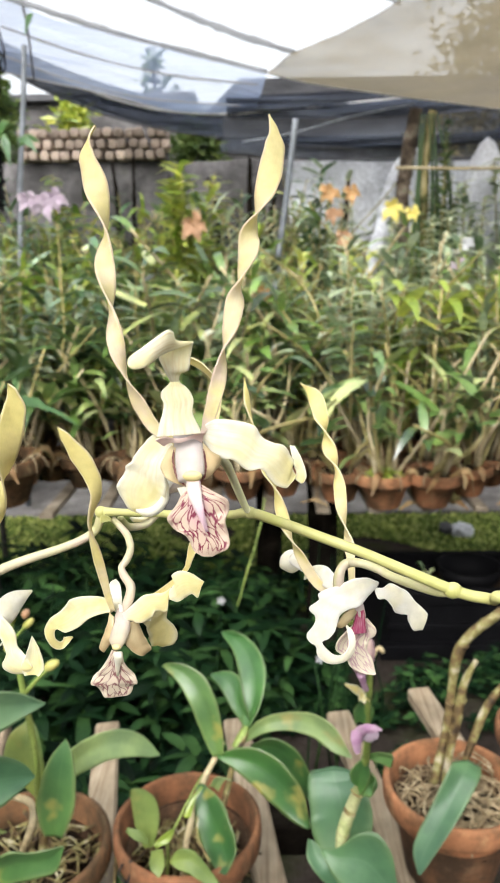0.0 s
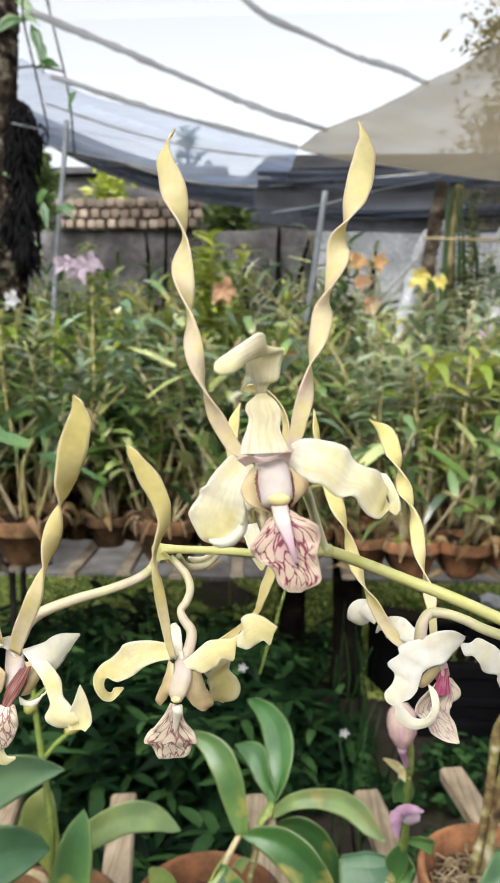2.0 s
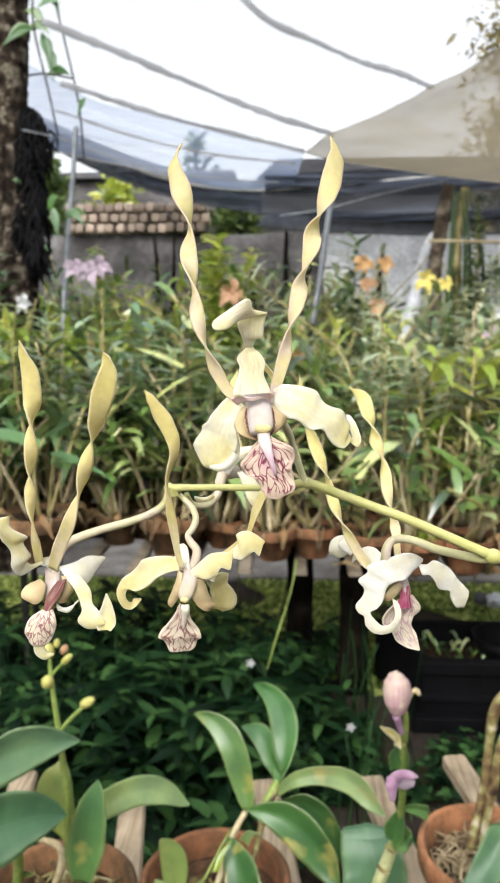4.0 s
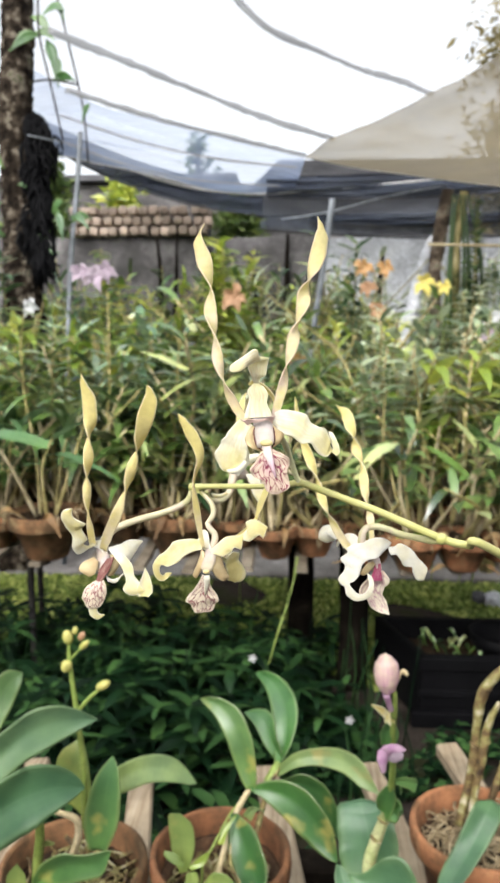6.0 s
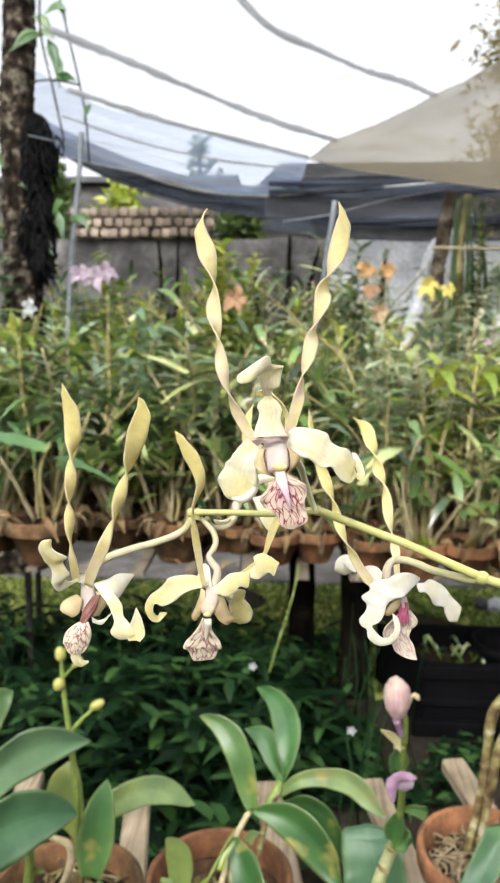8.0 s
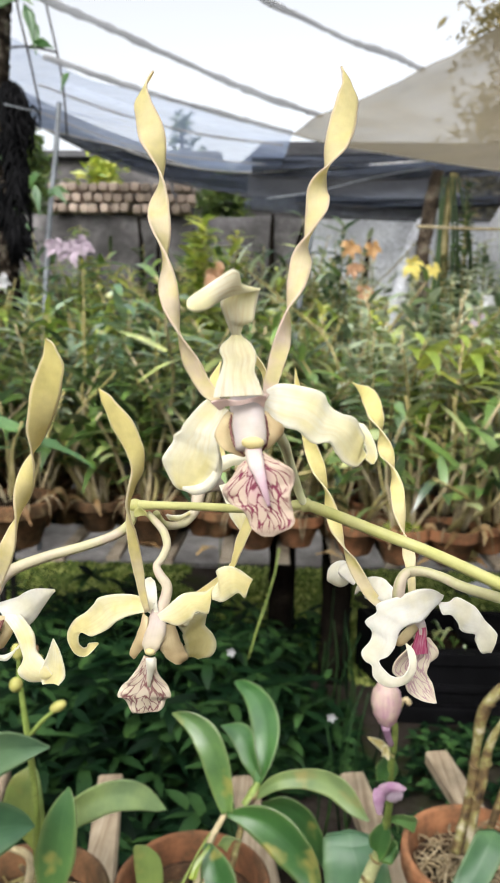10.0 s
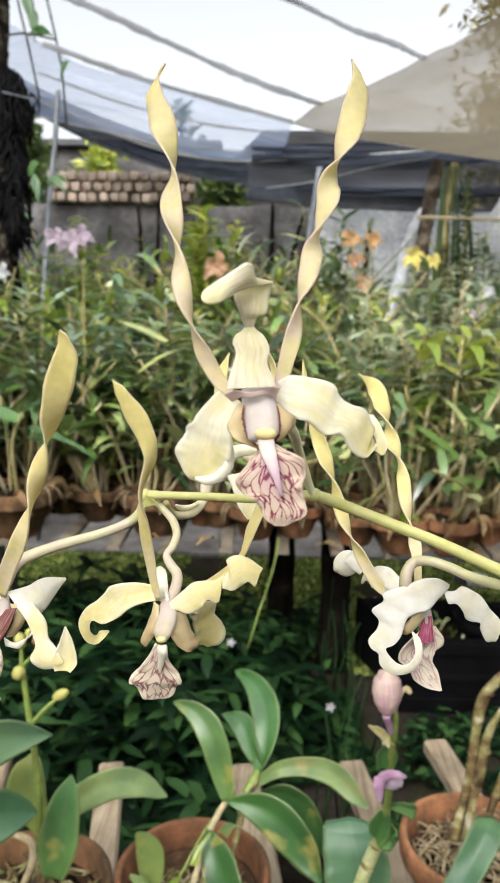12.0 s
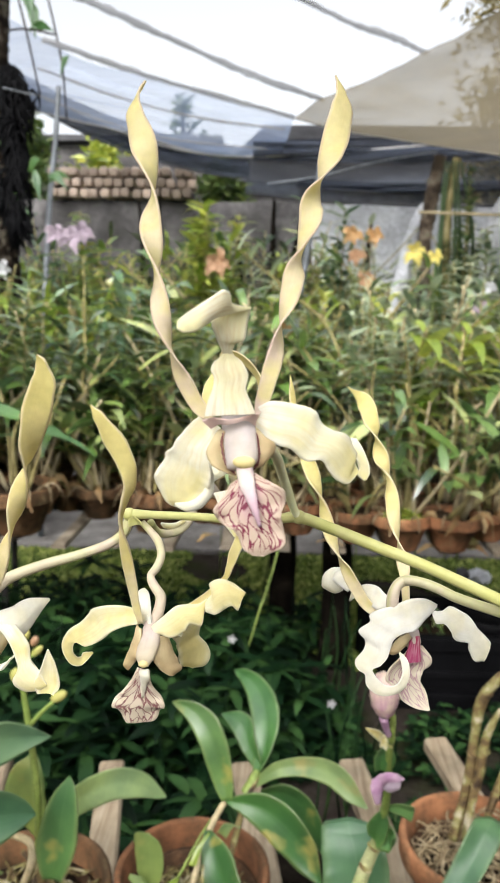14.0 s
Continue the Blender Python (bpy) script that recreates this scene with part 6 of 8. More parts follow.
def plant_middle():
    at = (-0.086, 0.737, TOP + 0.001)
    t = thing("potted_orchid", at, "orchid with arching, partly yellowed leaves in a terracotta pot", "potted plant", "pots on the near bench")
    big_pot(t, at, 0.087, 0.131, TERRACOTTA, 2, None, 0.60)
    foil(t, [(-0.0567, 0.7750, 0.8190), (-0.0686, 0.7825, 0.8400), (-0.0834, 0.7900, 0.8783), (-0.0994, 0.8055, 0.9000), (-0.1203, 0.8210, 0.9146)], [(-0.0443, 0.7700, 0.8244), (-0.0446, 0.7775, 0.8487), (-0.0507, 0.7850, 0.8823), (-0.0644, 0.7975, 0.9102), (-0.0865, 0.8100, 0.9206), (-0.1076, 0.8155, 0.9218), (-0.1195, 0.8210, 0.9162)], LEAF_BLOTCH, -0.1)
    foil(t, [(-0.0221, 0.8150, 0.8228), (-0.0228, 0.8375, 0.8445), (-0.0258, 0.8600, 0.8658), (-0.0341, 0.8950, 0.8869), (-0.0527, 0.9300, 0.9007)], [(-0.0117, 0.8100, 0.8374), (0.0020, 0.8300, 0.8578), (0.0079, 0.8500, 0.8806), (0.0024, 0.8750, 0.8991), (-0.0160, 0.9000, 0.9095), (-0.0365, 0.9150, 0.9118), (-0.0510, 0.9300, 0.9025)], LEAF_NEAR, -0.1)
    foil(t, [(-0.0163, 0.8200, 0.8246), (-0.0373, 0.8400, 0.8425), (-0.0505, 0.8600, 0.8568), (-0.0662, 0.8850, 0.8633)], [(-0.0127, 0.8200, 0.8424), (-0.0214, 0.8400, 0.8593), (-0.0258, 0.8600, 0.8724), (-0.0395, 0.8725, 0.8760), (-0.0654, 0.8850, 0.8650)], LEAF_NEAR, -0.1)
    foil(t, [(-0.0203, 0.8000, 0.8307), (-0.0000, 0.7950, 0.8557), (0.0285, 0.7900, 0.8690), (0.0628, 0.7725, 0.8792), (0.0863, 0.7550, 0.8729), (0.1072, 0.7470, 0.8389)], [(-0.0165, 0.7950, 0.8246), (0.0072, 0.7875, 0.8428), (0.0355, 0.7800, 0.8509), (0.0627, 0.7650, 0.8523), (0.0857, 0.7500, 0.8434), (0.1052, 0.7470, 0.8373)], LEAF_TOPLIT, -0.12)
    foil(t, [(-0.0524, 0.7750, 0.8215), (-0.0278, 0.7650, 0.8382), (0.0003, 0.7550, 0.8443), (0.0290, 0.7425, 0.8306), (0.0492, 0.7300, 0.8032), (0.0572, 0.7200, 0.7667)], [(-0.0507, 0.7700, 0.8210), (-0.0289, 0.7575, 0.8135), (-0.0008, 0.7450, 0.7932), (0.0267, 0.7350, 0.7716), (0.0468, 0.7250, 0.7638), (0.0559, 0.7200, 0.7644)], LEAF_BLOTCH, -0.12)
    foil(t, [(-0.0131, 0.8100, 0.8103), (0.0147, 0.8050, 0.8233), (0.0416, 0.8000, 0.8126), (0.0605, 0.7925, 0.7836), (0.0664, 0.7850, 0.7442)], [(-0.0087, 0.8100, 0.8008), (0.0135, 0.8050, 0.7938), (0.0370, 0.8000, 0.7743), (0.0544, 0.7925, 0.7516), (0.0642, 0.7850, 0.7425)], LEAF_BLOTCH, -0.1)
    foil(t, [(-0.1291, 0.6900, 0.7655), (-0.1388, 0.6950, 0.7902), (-0.1431, 0.7000, 0.8167), (-0.1439, 0.7025, 0.8308), (-0.1370, 0.7050, 0.8315)], [(-0.1203, 0.6850, 0.7714), (-0.1135, 0.6900, 0.7894), (-0.1120, 0.6950, 0.8073), (-0.1171, 0.7000, 0.8236), (-0.1303, 0.7050, 0.8310)], LEAF_PALE, -0.1)
    foil(t, [(-0.0730, 0.7350, 0.8131), (-0.0743, 0.7125, 0.7956), (-0.0668, 0.6900, 0.7706), (-0.0535, 0.6725, 0.7574), (-0.0390, 0.6550, 0.7641)], [(-0.0652, 0.7350, 0.8131), (-0.0448, 0.7075, 0.8145), (-0.0320, 0.6800, 0.8051), (-0.0259, 0.6675, 0.7825), (-0.0366, 0.6550, 0.7648)], LEAF_BLOTCH, -0.1)
    foil(t, [(-0.0989, 0.6650, 0.7719), (-0.0870, 0.6625, 0.7901), (-0.0706, 0.6600, 0.7895), (-0.0556, 0.6550, 0.7741), (-0.0426, 0.6500, 0.7560)], [(-0.0964, 0.6600, 0.7738), (-0.0869, 0.6550, 0.7706), (-0.0734, 0.6500, 0.7682), (-0.0567, 0.6475, 0.7585), (-0.0435, 0.6450, 0.7552)], LEAF_PALE, -0.1)
    foil(t, [(-0.1220, 0.6700, 0.7890), (-0.1357, 0.6725, 0.7926), (-0.1455, 0.6750, 0.8004)], [(-0.1236, 0.6800, 0.7872), (-0.1317, 0.6800, 0.7989), (-0.1451, 0.6800, 0.8018)], LEAF_PALE, -0.1)
    foil(t, [(-0.1169, 0.6600, 0.7896), (-0.1181, 0.6550, 0.7742), (-0.1093, 0.6500, 0.7661)], [(-0.1047, 0.6600, 0.7924), (-0.1017, 0.6550, 0.7778), (-0.1070, 0.6500, 0.7654)], LEAF_PALE, -0.1)
    foil(t, [(-0.1150, 0.6650, 0.7936), (-0.1040, 0.6675, 0.8042), (-0.0932, 0.6700, 0.8105)], [(-0.1119, 0.6600, 0.7939), (-0.0980, 0.6650, 0.7964), (-0.0921, 0.6700, 0.8076)], LEAF_LIME, -0.1)
    foil(t, [(-0.0857, 0.7000, 0.7974), (-0.0786, 0.7100, 0.8126), (-0.0664, 0.7200, 0.8229)], [(-0.0776, 0.6950, 0.8017), (-0.0734, 0.7075, 0.8109), (-0.0652, 0.7200, 0.8206)], LEAF_LIME, -0.1)
    foil(t, [(-0.0485, 0.7350, 0.8032), (-0.0402, 0.7325, 0.8203), (-0.0323, 0.7300, 0.8200)], [(-0.0592, 0.7400, 0.8068), (-0.0500, 0.7350, 0.8221), (-0.0329, 0.7300, 0.8222)], LEAF_TOPLIT, -0.1)
    part("cane", tube(B(), [(-0.0930, 0.7050, 0.6850), (-0.0844, 0.7000, 0.7615), (-0.0758, 0.7200, 0.7892), (-0.0665, 0.7500, 0.8065), (-0.0541, 0.7800, 0.8144), (-0.0460, 0.8000, 0.8211)], [0.0036, 0.0036, 0.0038, 0.0038, 0.0036, 0.0030], 9, 24), CANE_DRY, t)
    part("cane", tube(B(), [(-0.0640, 0.7250, 0.6850), (-0.0435, 0.7200, 0.7891), (-0.0381, 0.7500, 0.7987), (-0.0301, 0.7800, 0.8144), (-0.0164, 0.8000, 0.8352)], [0.0034, 0.0036, 0.0038, 0.0036, 0.0028], 9, 24), CANE_BROWN, t)
    part("cane", tube(B(), [(-0.0303, 0.7900, 0.8188), (-0.0207, 0.8000, 0.8313), (-0.0165, 0.8050, 0.8397)], [0.0062, 0.0063, 0.0042], 9, 24), CANE_GREEN, t)
    part("cane", tube(B(), [(-0.1080, 0.6950, 0.6850), (-0.1030, 0.6850, 0.7600), (-0.1001, 0.6800, 0.7872), (-0.0909, 0.7000, 0.7952), (-0.0783, 0.7200, 0.8118), (-0.0671, 0.7450, 0.8181)], [0.0022, 0.0020, 0.0016, 0.0014, 0.0012, 0.0010], 9, 24), CANE_GREEN, t)
    part("cane", tube(B(), [(-0.0547, 0.6600, 0.7766), (-0.0681, 0.6800, 0.7871), (-0.0706, 0.7000, 0.7988)], [0.0015, 0.0015, 0.0013], 9, 24), CANE_BROWN, t)
    rr = random.Random(16)
    bm = B()
    for i in range(110):
        a, q = rr.uniform(0, 6.3), rr.uniform(0.01, 0.056)
        c = Vector((at[0] + q * math.cos(a), at[1] + q * math.sin(a), TOP + 0.083))
        tube(bm, [c, c + Vector((rr.uniform(-0.02, 0.02), rr.uniform(-0.02, 0.02), rr.uniform(0.006, 0.02))), c + Vector((rr.uniform(-0.04, 0.04), rr.uniform(-0.04, 0.04), -0.004))], [0.0014] * 3, 5, 8)
    tagged(part("root_tangle", bm, CANE_BROWN, t), kind="stuff")
    part("wire_tie", tube(B(), [(at[0] - 0.066, at[1] - 0.060, 0.757), (at[0] - 0.071, at[1] - 0.061, 0.745), (at[0] - 0.060, at[1] - 0.067, 0.740), (at[0] - 0.056, at[1] - 0.062, 0.764)], [0.0013] * 4, 5, 12), IRON, t, "rusty wire twisted round the rim")


plant_middle()


def plant_bud():
    at = (0.095, 0.60, TOP + 0.001)
    t = thing("potted_orchid", at, "orchid shoot with pink bud and mauve flower over broad leaves", "potted plant", "pots on the near bench")
    big_pot(t, at, 0.07, 0.10, TERRACOTTA_OLD, 3)
    part("cane", tube(B(), [(0.0810, 0.6200, 0.8210), (0.0835, 0.6300, 0.8387), (0.0910, 0.6350, 0.8610), (0.0998, 0.6300, 0.8946), (0.1014, 0.6220, 0.9219)], [0.0062, 0.0068, 0.0065, 0.0056, 0.0041], 12, 30), CANE_PALE, t)
    part("node_ring", ball(B(), (0.0841, 0.6300, 0.8400), (0.0071, 0.0071, 0.0012), (0, 22, 0)), CANE_BROWN, t, "dark ring at the cane's joint")
    part("node_ring", ball(B(), (0.0898, 0.6300, 0.8639), (0.0070, 0.0070, 0.0012), (0, 22, 0)), CANE_BROWN, t, "dark ring at the cane's joint")
    part("node_ring", ball(B(), (0.0967, 0.6300, 0.8862), (0.0070, 0.0070, 0.0012), (0, 22, 0)), CANE_BROWN, t, "dark ring at the cane's joint")
    part("flower_stalk", tube(B(), [(0.1026, 0.6220, 0.9181), (0.0989, 0.5900, 0.9714), (0.0950, 0.5700, 1.0167), (0.0929, 0.5520, 1.0554)], [0.0038, 0.0033, 0.0032, 0.0028], 8, 26), CANE_GREEN, t)
    part("flower_stalk", tube(B(), [(0.0937, 0.5550, 1.0421), (0.0923, 0.5450, 1.0665), (0.0897, 0.5400, 1.0823)], [0.0028, 0.0025, 0.0017], 8, 16), CANE_GREEN, t)
    foil(t, [(0.0687, 0.6550, 0.7847), (0.0564, 0.6675, 0.8038), (0.0535, 0.6800, 0.8300), (0.0525, 0.6950, 0.8504), (0.0566, 0.7100, 0.8479)], [(0.1085, 0.6450, 0.8045), (0.1176, 0.6550, 0.8267), (0.1143, 0.6650, 0.8527), (0.1088, 0.6825, 0.8601), (0.1051, 0.7000, 0.8555)], LEAF_SLATE, -0.1)
    foil(t, [(0.0477, 0.6200, 0.8410), (0.0460, 0.6100, 0.8290), (0.0548, 0.6000, 0.8188), (0.0737, 0.6000, 0.7969)], [(0.0528, 0.6200, 0.8397), (0.0676, 0.6100, 0.8303), (0.0778, 0.6000, 0.8161), (0.0826, 0.6000, 0.7935)], LEAF_SLATE, -0.1)
    foil(t, [(0.0591, 0.6150, 0.8336), (0.0771, 0.6075, 0.8431), (0.0943, 0.6000, 0.8654), (0.1124, 0.5925, 0.8708), (0.1249, 0.5850, 0.8536), (0.1309, 0.5850, 0.8184)], [(0.0598, 0.6100, 0.8356), (0.0698, 0.5975, 0.8212), (0.0839, 0.5850, 0.8087), (0.1048, 0.5800, 0.8040), (0.1263, 0.5750, 0.8059)], LEAF_SLATE, -0.1)
    foil(t, [(0.1117, 0.6120, 0.9277), (0.1120, 0.6035, 0.9464), (0.1207, 0.5950, 0.9570)], [(0.1099, 0.6150, 0.9335), (0.1164, 0.6050, 0.9471), (0.1207, 0.5950, 0.9582)], LEAF_NEAR, -0.1)
    foil(t, [(0.0970, 0.6150, 0.9335), (0.1066, 0.6025, 0.9442), (0.1213, 0.5900, 0.9453)], [(0.0979, 0.6150, 0.9397), (0.1102, 0.6000, 0.9545), (0.1208, 0.5850, 0.9632)], LEAF_NEAR, -0.16)
    foil(t, [(0.0897, 0.6220, 0.9055), (0.0876, 0.6160, 0.9216), (0.0962, 0.6100, 0.9386), (0.1015, 0.6100, 0.9373)], [(0.0978, 0.6150, 0.8959), (0.1033, 0.6100, 0.9087), (0.1053, 0.6050, 0.9288), (0.1018, 0.6050, 0.9411)], LEAF_NEAR, -0.16)
    foil(t, [(0.0989, 0.6150, 0.8959), (0.1079, 0.6100, 0.8980), (0.1088, 0.6050, 0.9165)], [(0.1072, 0.6100, 0.9249), (0.1112, 0.6075, 0.9188), (0.1099, 0.6050, 0.9146)], LEAF_NEAR, -0.16)
    foil(t, [(0.0847, 0.5720, 1.0048), (0.0828, 0.5670, 1.0205), (0.0877, 0.5620, 1.0325)], [(0.0933, 0.5700, 1.0062), (0.0943, 0.5660, 1.0211), (0.0896, 0.5620, 1.0325)], LEAF_NEAR, -0.16)
    foil(t, [(0.0946, 0.5720, 1.0048), (0.0959, 0.5670, 1.0204), (0.0925, 0.5620, 1.0335)], [(0.0994, 0.5720, 1.0081), (0.1003, 0.5670, 1.0204), (0.0953, 0.5620, 1.0335)], LEAF_NEAR, -0.16)
    foil(t, [(0.0854, 0.5600, 1.0392), (0.0798, 0.5550, 1.0467), (0.0725, 0.5500, 1.0562)], [(0.0910, 0.5600, 1.0435), (0.0835, 0.5550, 1.0520), (0.0729, 0.5500, 1.0573)], SEPAL_YELLOW, -0.25)
    foil(t, [(0.0855, 0.5600, 1.0349), (0.0868, 0.5575, 1.0461), (0.0922, 0.5550, 1.0413)], [(0.0913, 0.5600, 1.0316), (0.0936, 0.5575, 1.0408), (0.0938, 0.5550, 1.0370)], SEPAL_YELLOW, -0.2)
    bm = tube(B(), [(0.0847, 0.5381, 1.0731), (0.0846, 0.5381, 1.0795), (0.0839, 0.5381, 1.0868), (0.0834, 0.5390, 1.0937), (0.0833, 0.5400, 1.1006), (0.0828, 0.5409, 1.1065), (0.0828, 0.5415, 1.1104)], [0.0030, 0.0075, 0.0104, 0.0114, 0.0104, 0.0065, 0.0010], 40, 30)
    axis = Vector((0.0839, 0.5386, 1.0908))
    for v in bm.verts:
        d = v.co - axis
        a = math.atan2(d.y, d.x)
        k = 1 + 0.03 * math.cos(5 * a + 0.5)
        v.co.x, v.co.y = axis.x + d.x * k, axis.y + d.y * k
    part("bud", bm, PINK_BUD, t, "plump closed pink and cream bud")
    part("bud", tube(B(), [(0.0835, 0.5363, 1.0750), (0.0869, 0.5418, 1.0627), (0.0897, 0.5458, 1.0542)], [0.0035, 0.0025, 0.0025], 8, 8), MAUVE, t, "mauve bud stalk")
    part("bud", tube(B(), [(0.0934, 0.5448, 1.0801), (0.0983, 0.5468, 1.0915), (0.1013, 0.5467, 1.0900), (0.1033, 0.5465, 1.0875)], [0.0012, 0.0015, 0.0025, 0.0015], 6, 10), CANE_DRY, t, "dried curled bud")
    fl = part("flower", ball(B(), (0.0903, 0.5602, 1.0020), (0.005, 0.005, 0.006), (0, 20, 0)), MAUVE, t, "small mauve flower half open")
    flap(fl, "petal", [(0.0793, 0.5520, 1.0113), (0.0786, 0.5490, 1.0037), (0.0826, 0.5500, 0.9904)], [(0.0886, 0.5540, 1.0149), (0.0886, 0.5520, 1.0044), (0.0868, 0.5510, 0.9904)], MAUVE, 0.18, 0.02, thick=0.0006)
    flap(fl, "petal", [(0.0803, 0.5520, 1.0113), (0.0875, 0.5500, 1.0183), (0.0975, 0.5490, 1.0193), (0.1049, 0.5500, 1.0140)], [(0.0887, 0.5560, 1.0008), (0.0928, 0.5500, 1.0102), (0.0984, 0.5470, 1.0128), (0.1038, 0.5490, 1.0129)], MAUVE, 0.12, 0.03, thick=0.0006)
    flap(fl, "petal", [(0.0889, 0.5570, 0.9991), (0.0960, 0.5560, 0.9972), (0.1024, 0.5550, 1.0008)], [(0.0905, 0.5550, 1.0077), (0.0972, 0.5520, 1.0103), (0.1027, 0.5510, 1.0094)], LILAC, 0.1, 0.02, thick=0.0006)


plant_bud()


def plant_roots():
    at = (0.244, 0.804, TOP + 0.001)
    t = thing("potted_orchid", at, "leafless orchid with jointed canes and tangled roots in terracotta", "potted plant", "pots on the near bench")
    big_pot(t, at, 0.088, 0.131, TERRACOTTA, 5)
    rr = random.Random(40)
    bm = B()
    for i in range(300):
        a, q = rr.uniform(0, 6.3), 0.074 * math.sqrt(rr.random())
        c = Vector((at[0] + q * math.cos(a), at[1] + q * math.sin(a), TOP + rr.uniform(0.092, 0.128)))
        d = rr.uniform(0, 6.3)
        s = rr.uniform(0.015, 0.035)
        e1 = c + Vector((math.cos(d), math.sin(d), 0.1)) * s
        e2 = e1 + Vector((math.cos(d + rr.uniform(-1.4, 1.4)), math.sin(d + 0.8), -0.25)) * s
        mid = Vector((at[0], at[1], 0))
        ok = all(((p - mid).xy.length < 0.077) for p in (e1, e2))
        if ok:
            tube(bm, [c - Vector((0, 0, 0.01)), c, e1, e2], [0.0011, 0.0015, 0.0014, 0.0008], 5, 9)
    tagged(part("root_tangle", bm, ROOTS, t, "tangle of pale dry roots"), kind="stuff")
    part("cane", tube(B(), [(0.2131, 0.7850, 0.7738), (0.2239, 0.7950, 0.8140), (0.2316, 0.8000, 0.8499), (0.2351, 0.8060, 0.8925), (0.2390, 0.8060, 0.9343), (0.2524, 0.8040, 0.9629), (0.2845, 0.8000, 0.9940), (0.3096, 0.7970, 1.0155)], [0.0059, 0.0055, 0.0069, 0.0055, 0.0068, 0.0061, 0.0056, 0.0049], 10, 70, lumps=0.06, seed=1), CANE_BROWN, t, "jointed brown and green cane")
    part("cane", tube(B(), [(0.2250, 0.7780, 0.7778), (0.2314, 0.7850, 0.8214), (0.2388, 0.7900, 0.8605), (0.2453, 0.7930, 0.9043), (0.2579, 0.7920, 0.9370)], [0.0048, 0.0048, 0.0061, 0.0051, 0.0030], 10, 46, lumps=0.06, seed=2), CANE_BROWN, t, "jointed brown cane")
    part("cane", tube(B(), [(0.2516, 0.7900, 0.8002), (0.2646, 0.7970, 0.8361), (0.2803, 0.8040, 0.8703), (0.3029, 0.8030, 0.9054)], [0.0041, 0.0052, 0.0052, 0.0041], 10, 40, lumps=0.06, seed=3), CANE_BROWN, t, "jointed brown cane")
    part("node_ring", ball(B(), (0.2324, 0.8000, 0.8747), (0.0072, 0.0072, 0.0017), (20, 20, 0)), CANE_BROWN, t)
    part("node_ring", ball(B(), (0.2371, 0.8060, 0.9192), (0.0072, 0.0072, 0.0017), (20, 20, 0)), CANE_BROWN, t)
    part("node_ring", ball(B(), (0.2456, 0.8040, 0.9518), (0.0071, 0.0071, 0.0017), (20, 20, 0)), CANE_BROWN, t)
    part("node_ring", ball(B(), (0.2688, 0.8020, 0.9800), (0.0070, 0.0070, 0.0017), (20, 20, 0)), CANE_BROWN, t)
    part("node_ring", ball(B(), (0.2351, 0.7880, 0.8426), (0.0072, 0.0072, 0.0017), (20, 20, 0)), CANE_BROWN, t)
    part("node_ring", ball(B(), (0.2433, 0.7920, 0.8860), (0.0071, 0.0071, 0.0017), (20, 20, 0)), CANE_BROWN, t)
    foil(t, [(0.2230, 0.7400, 0.8382), (0.2125, 0.7200, 0.8447), (0.1871, 0.7000, 0.8055), (0.1649, 0.6725, 0.7848), (0.1644, 0.6450, 0.7743)], [(0.2528, 0.7350, 0.8345), (0.2449, 0.7125, 0.8359), (0.2214, 0.6900, 0.8125), (0.1938, 0.6675, 0.7893), (0.1680, 0.6450, 0.7735)], LEAF_SLATE, -0.12)


plant_roots()
edge = thing("potted_orchid", (0.415, 0.93, TOP + 0.001), "small orchid in a bright terracotta pot at the bench end", "potted plant", "pots on the near bench")
big_pot(edge, (0.415, 0.93, TOP + 0.001), 0.075, 0.12, TERRACOTTA, 9)
part("cane", tube(B(), [(0.415, 0.93, TOP + 0.08), (0.43, 0.95, TOP + 0.25), (0.47, 0.96, TOP + 0.4)], [0.006, 0.007, 0.004], 8, 14), CANE, edge)


# ---- the flower spray ----
def tepal(parent, name, pts, widths, rolls, mat, cup=0.0, wave=0.0, waves=4.0, phase=0.0, nv=40, thick=0.0004, label="", nu=8):
    return part(name, blade(B(), pts, widths, rolls, cup, wave, waves, thick, nu, nv, (0, -1, 0), phase), mat, parent, label)


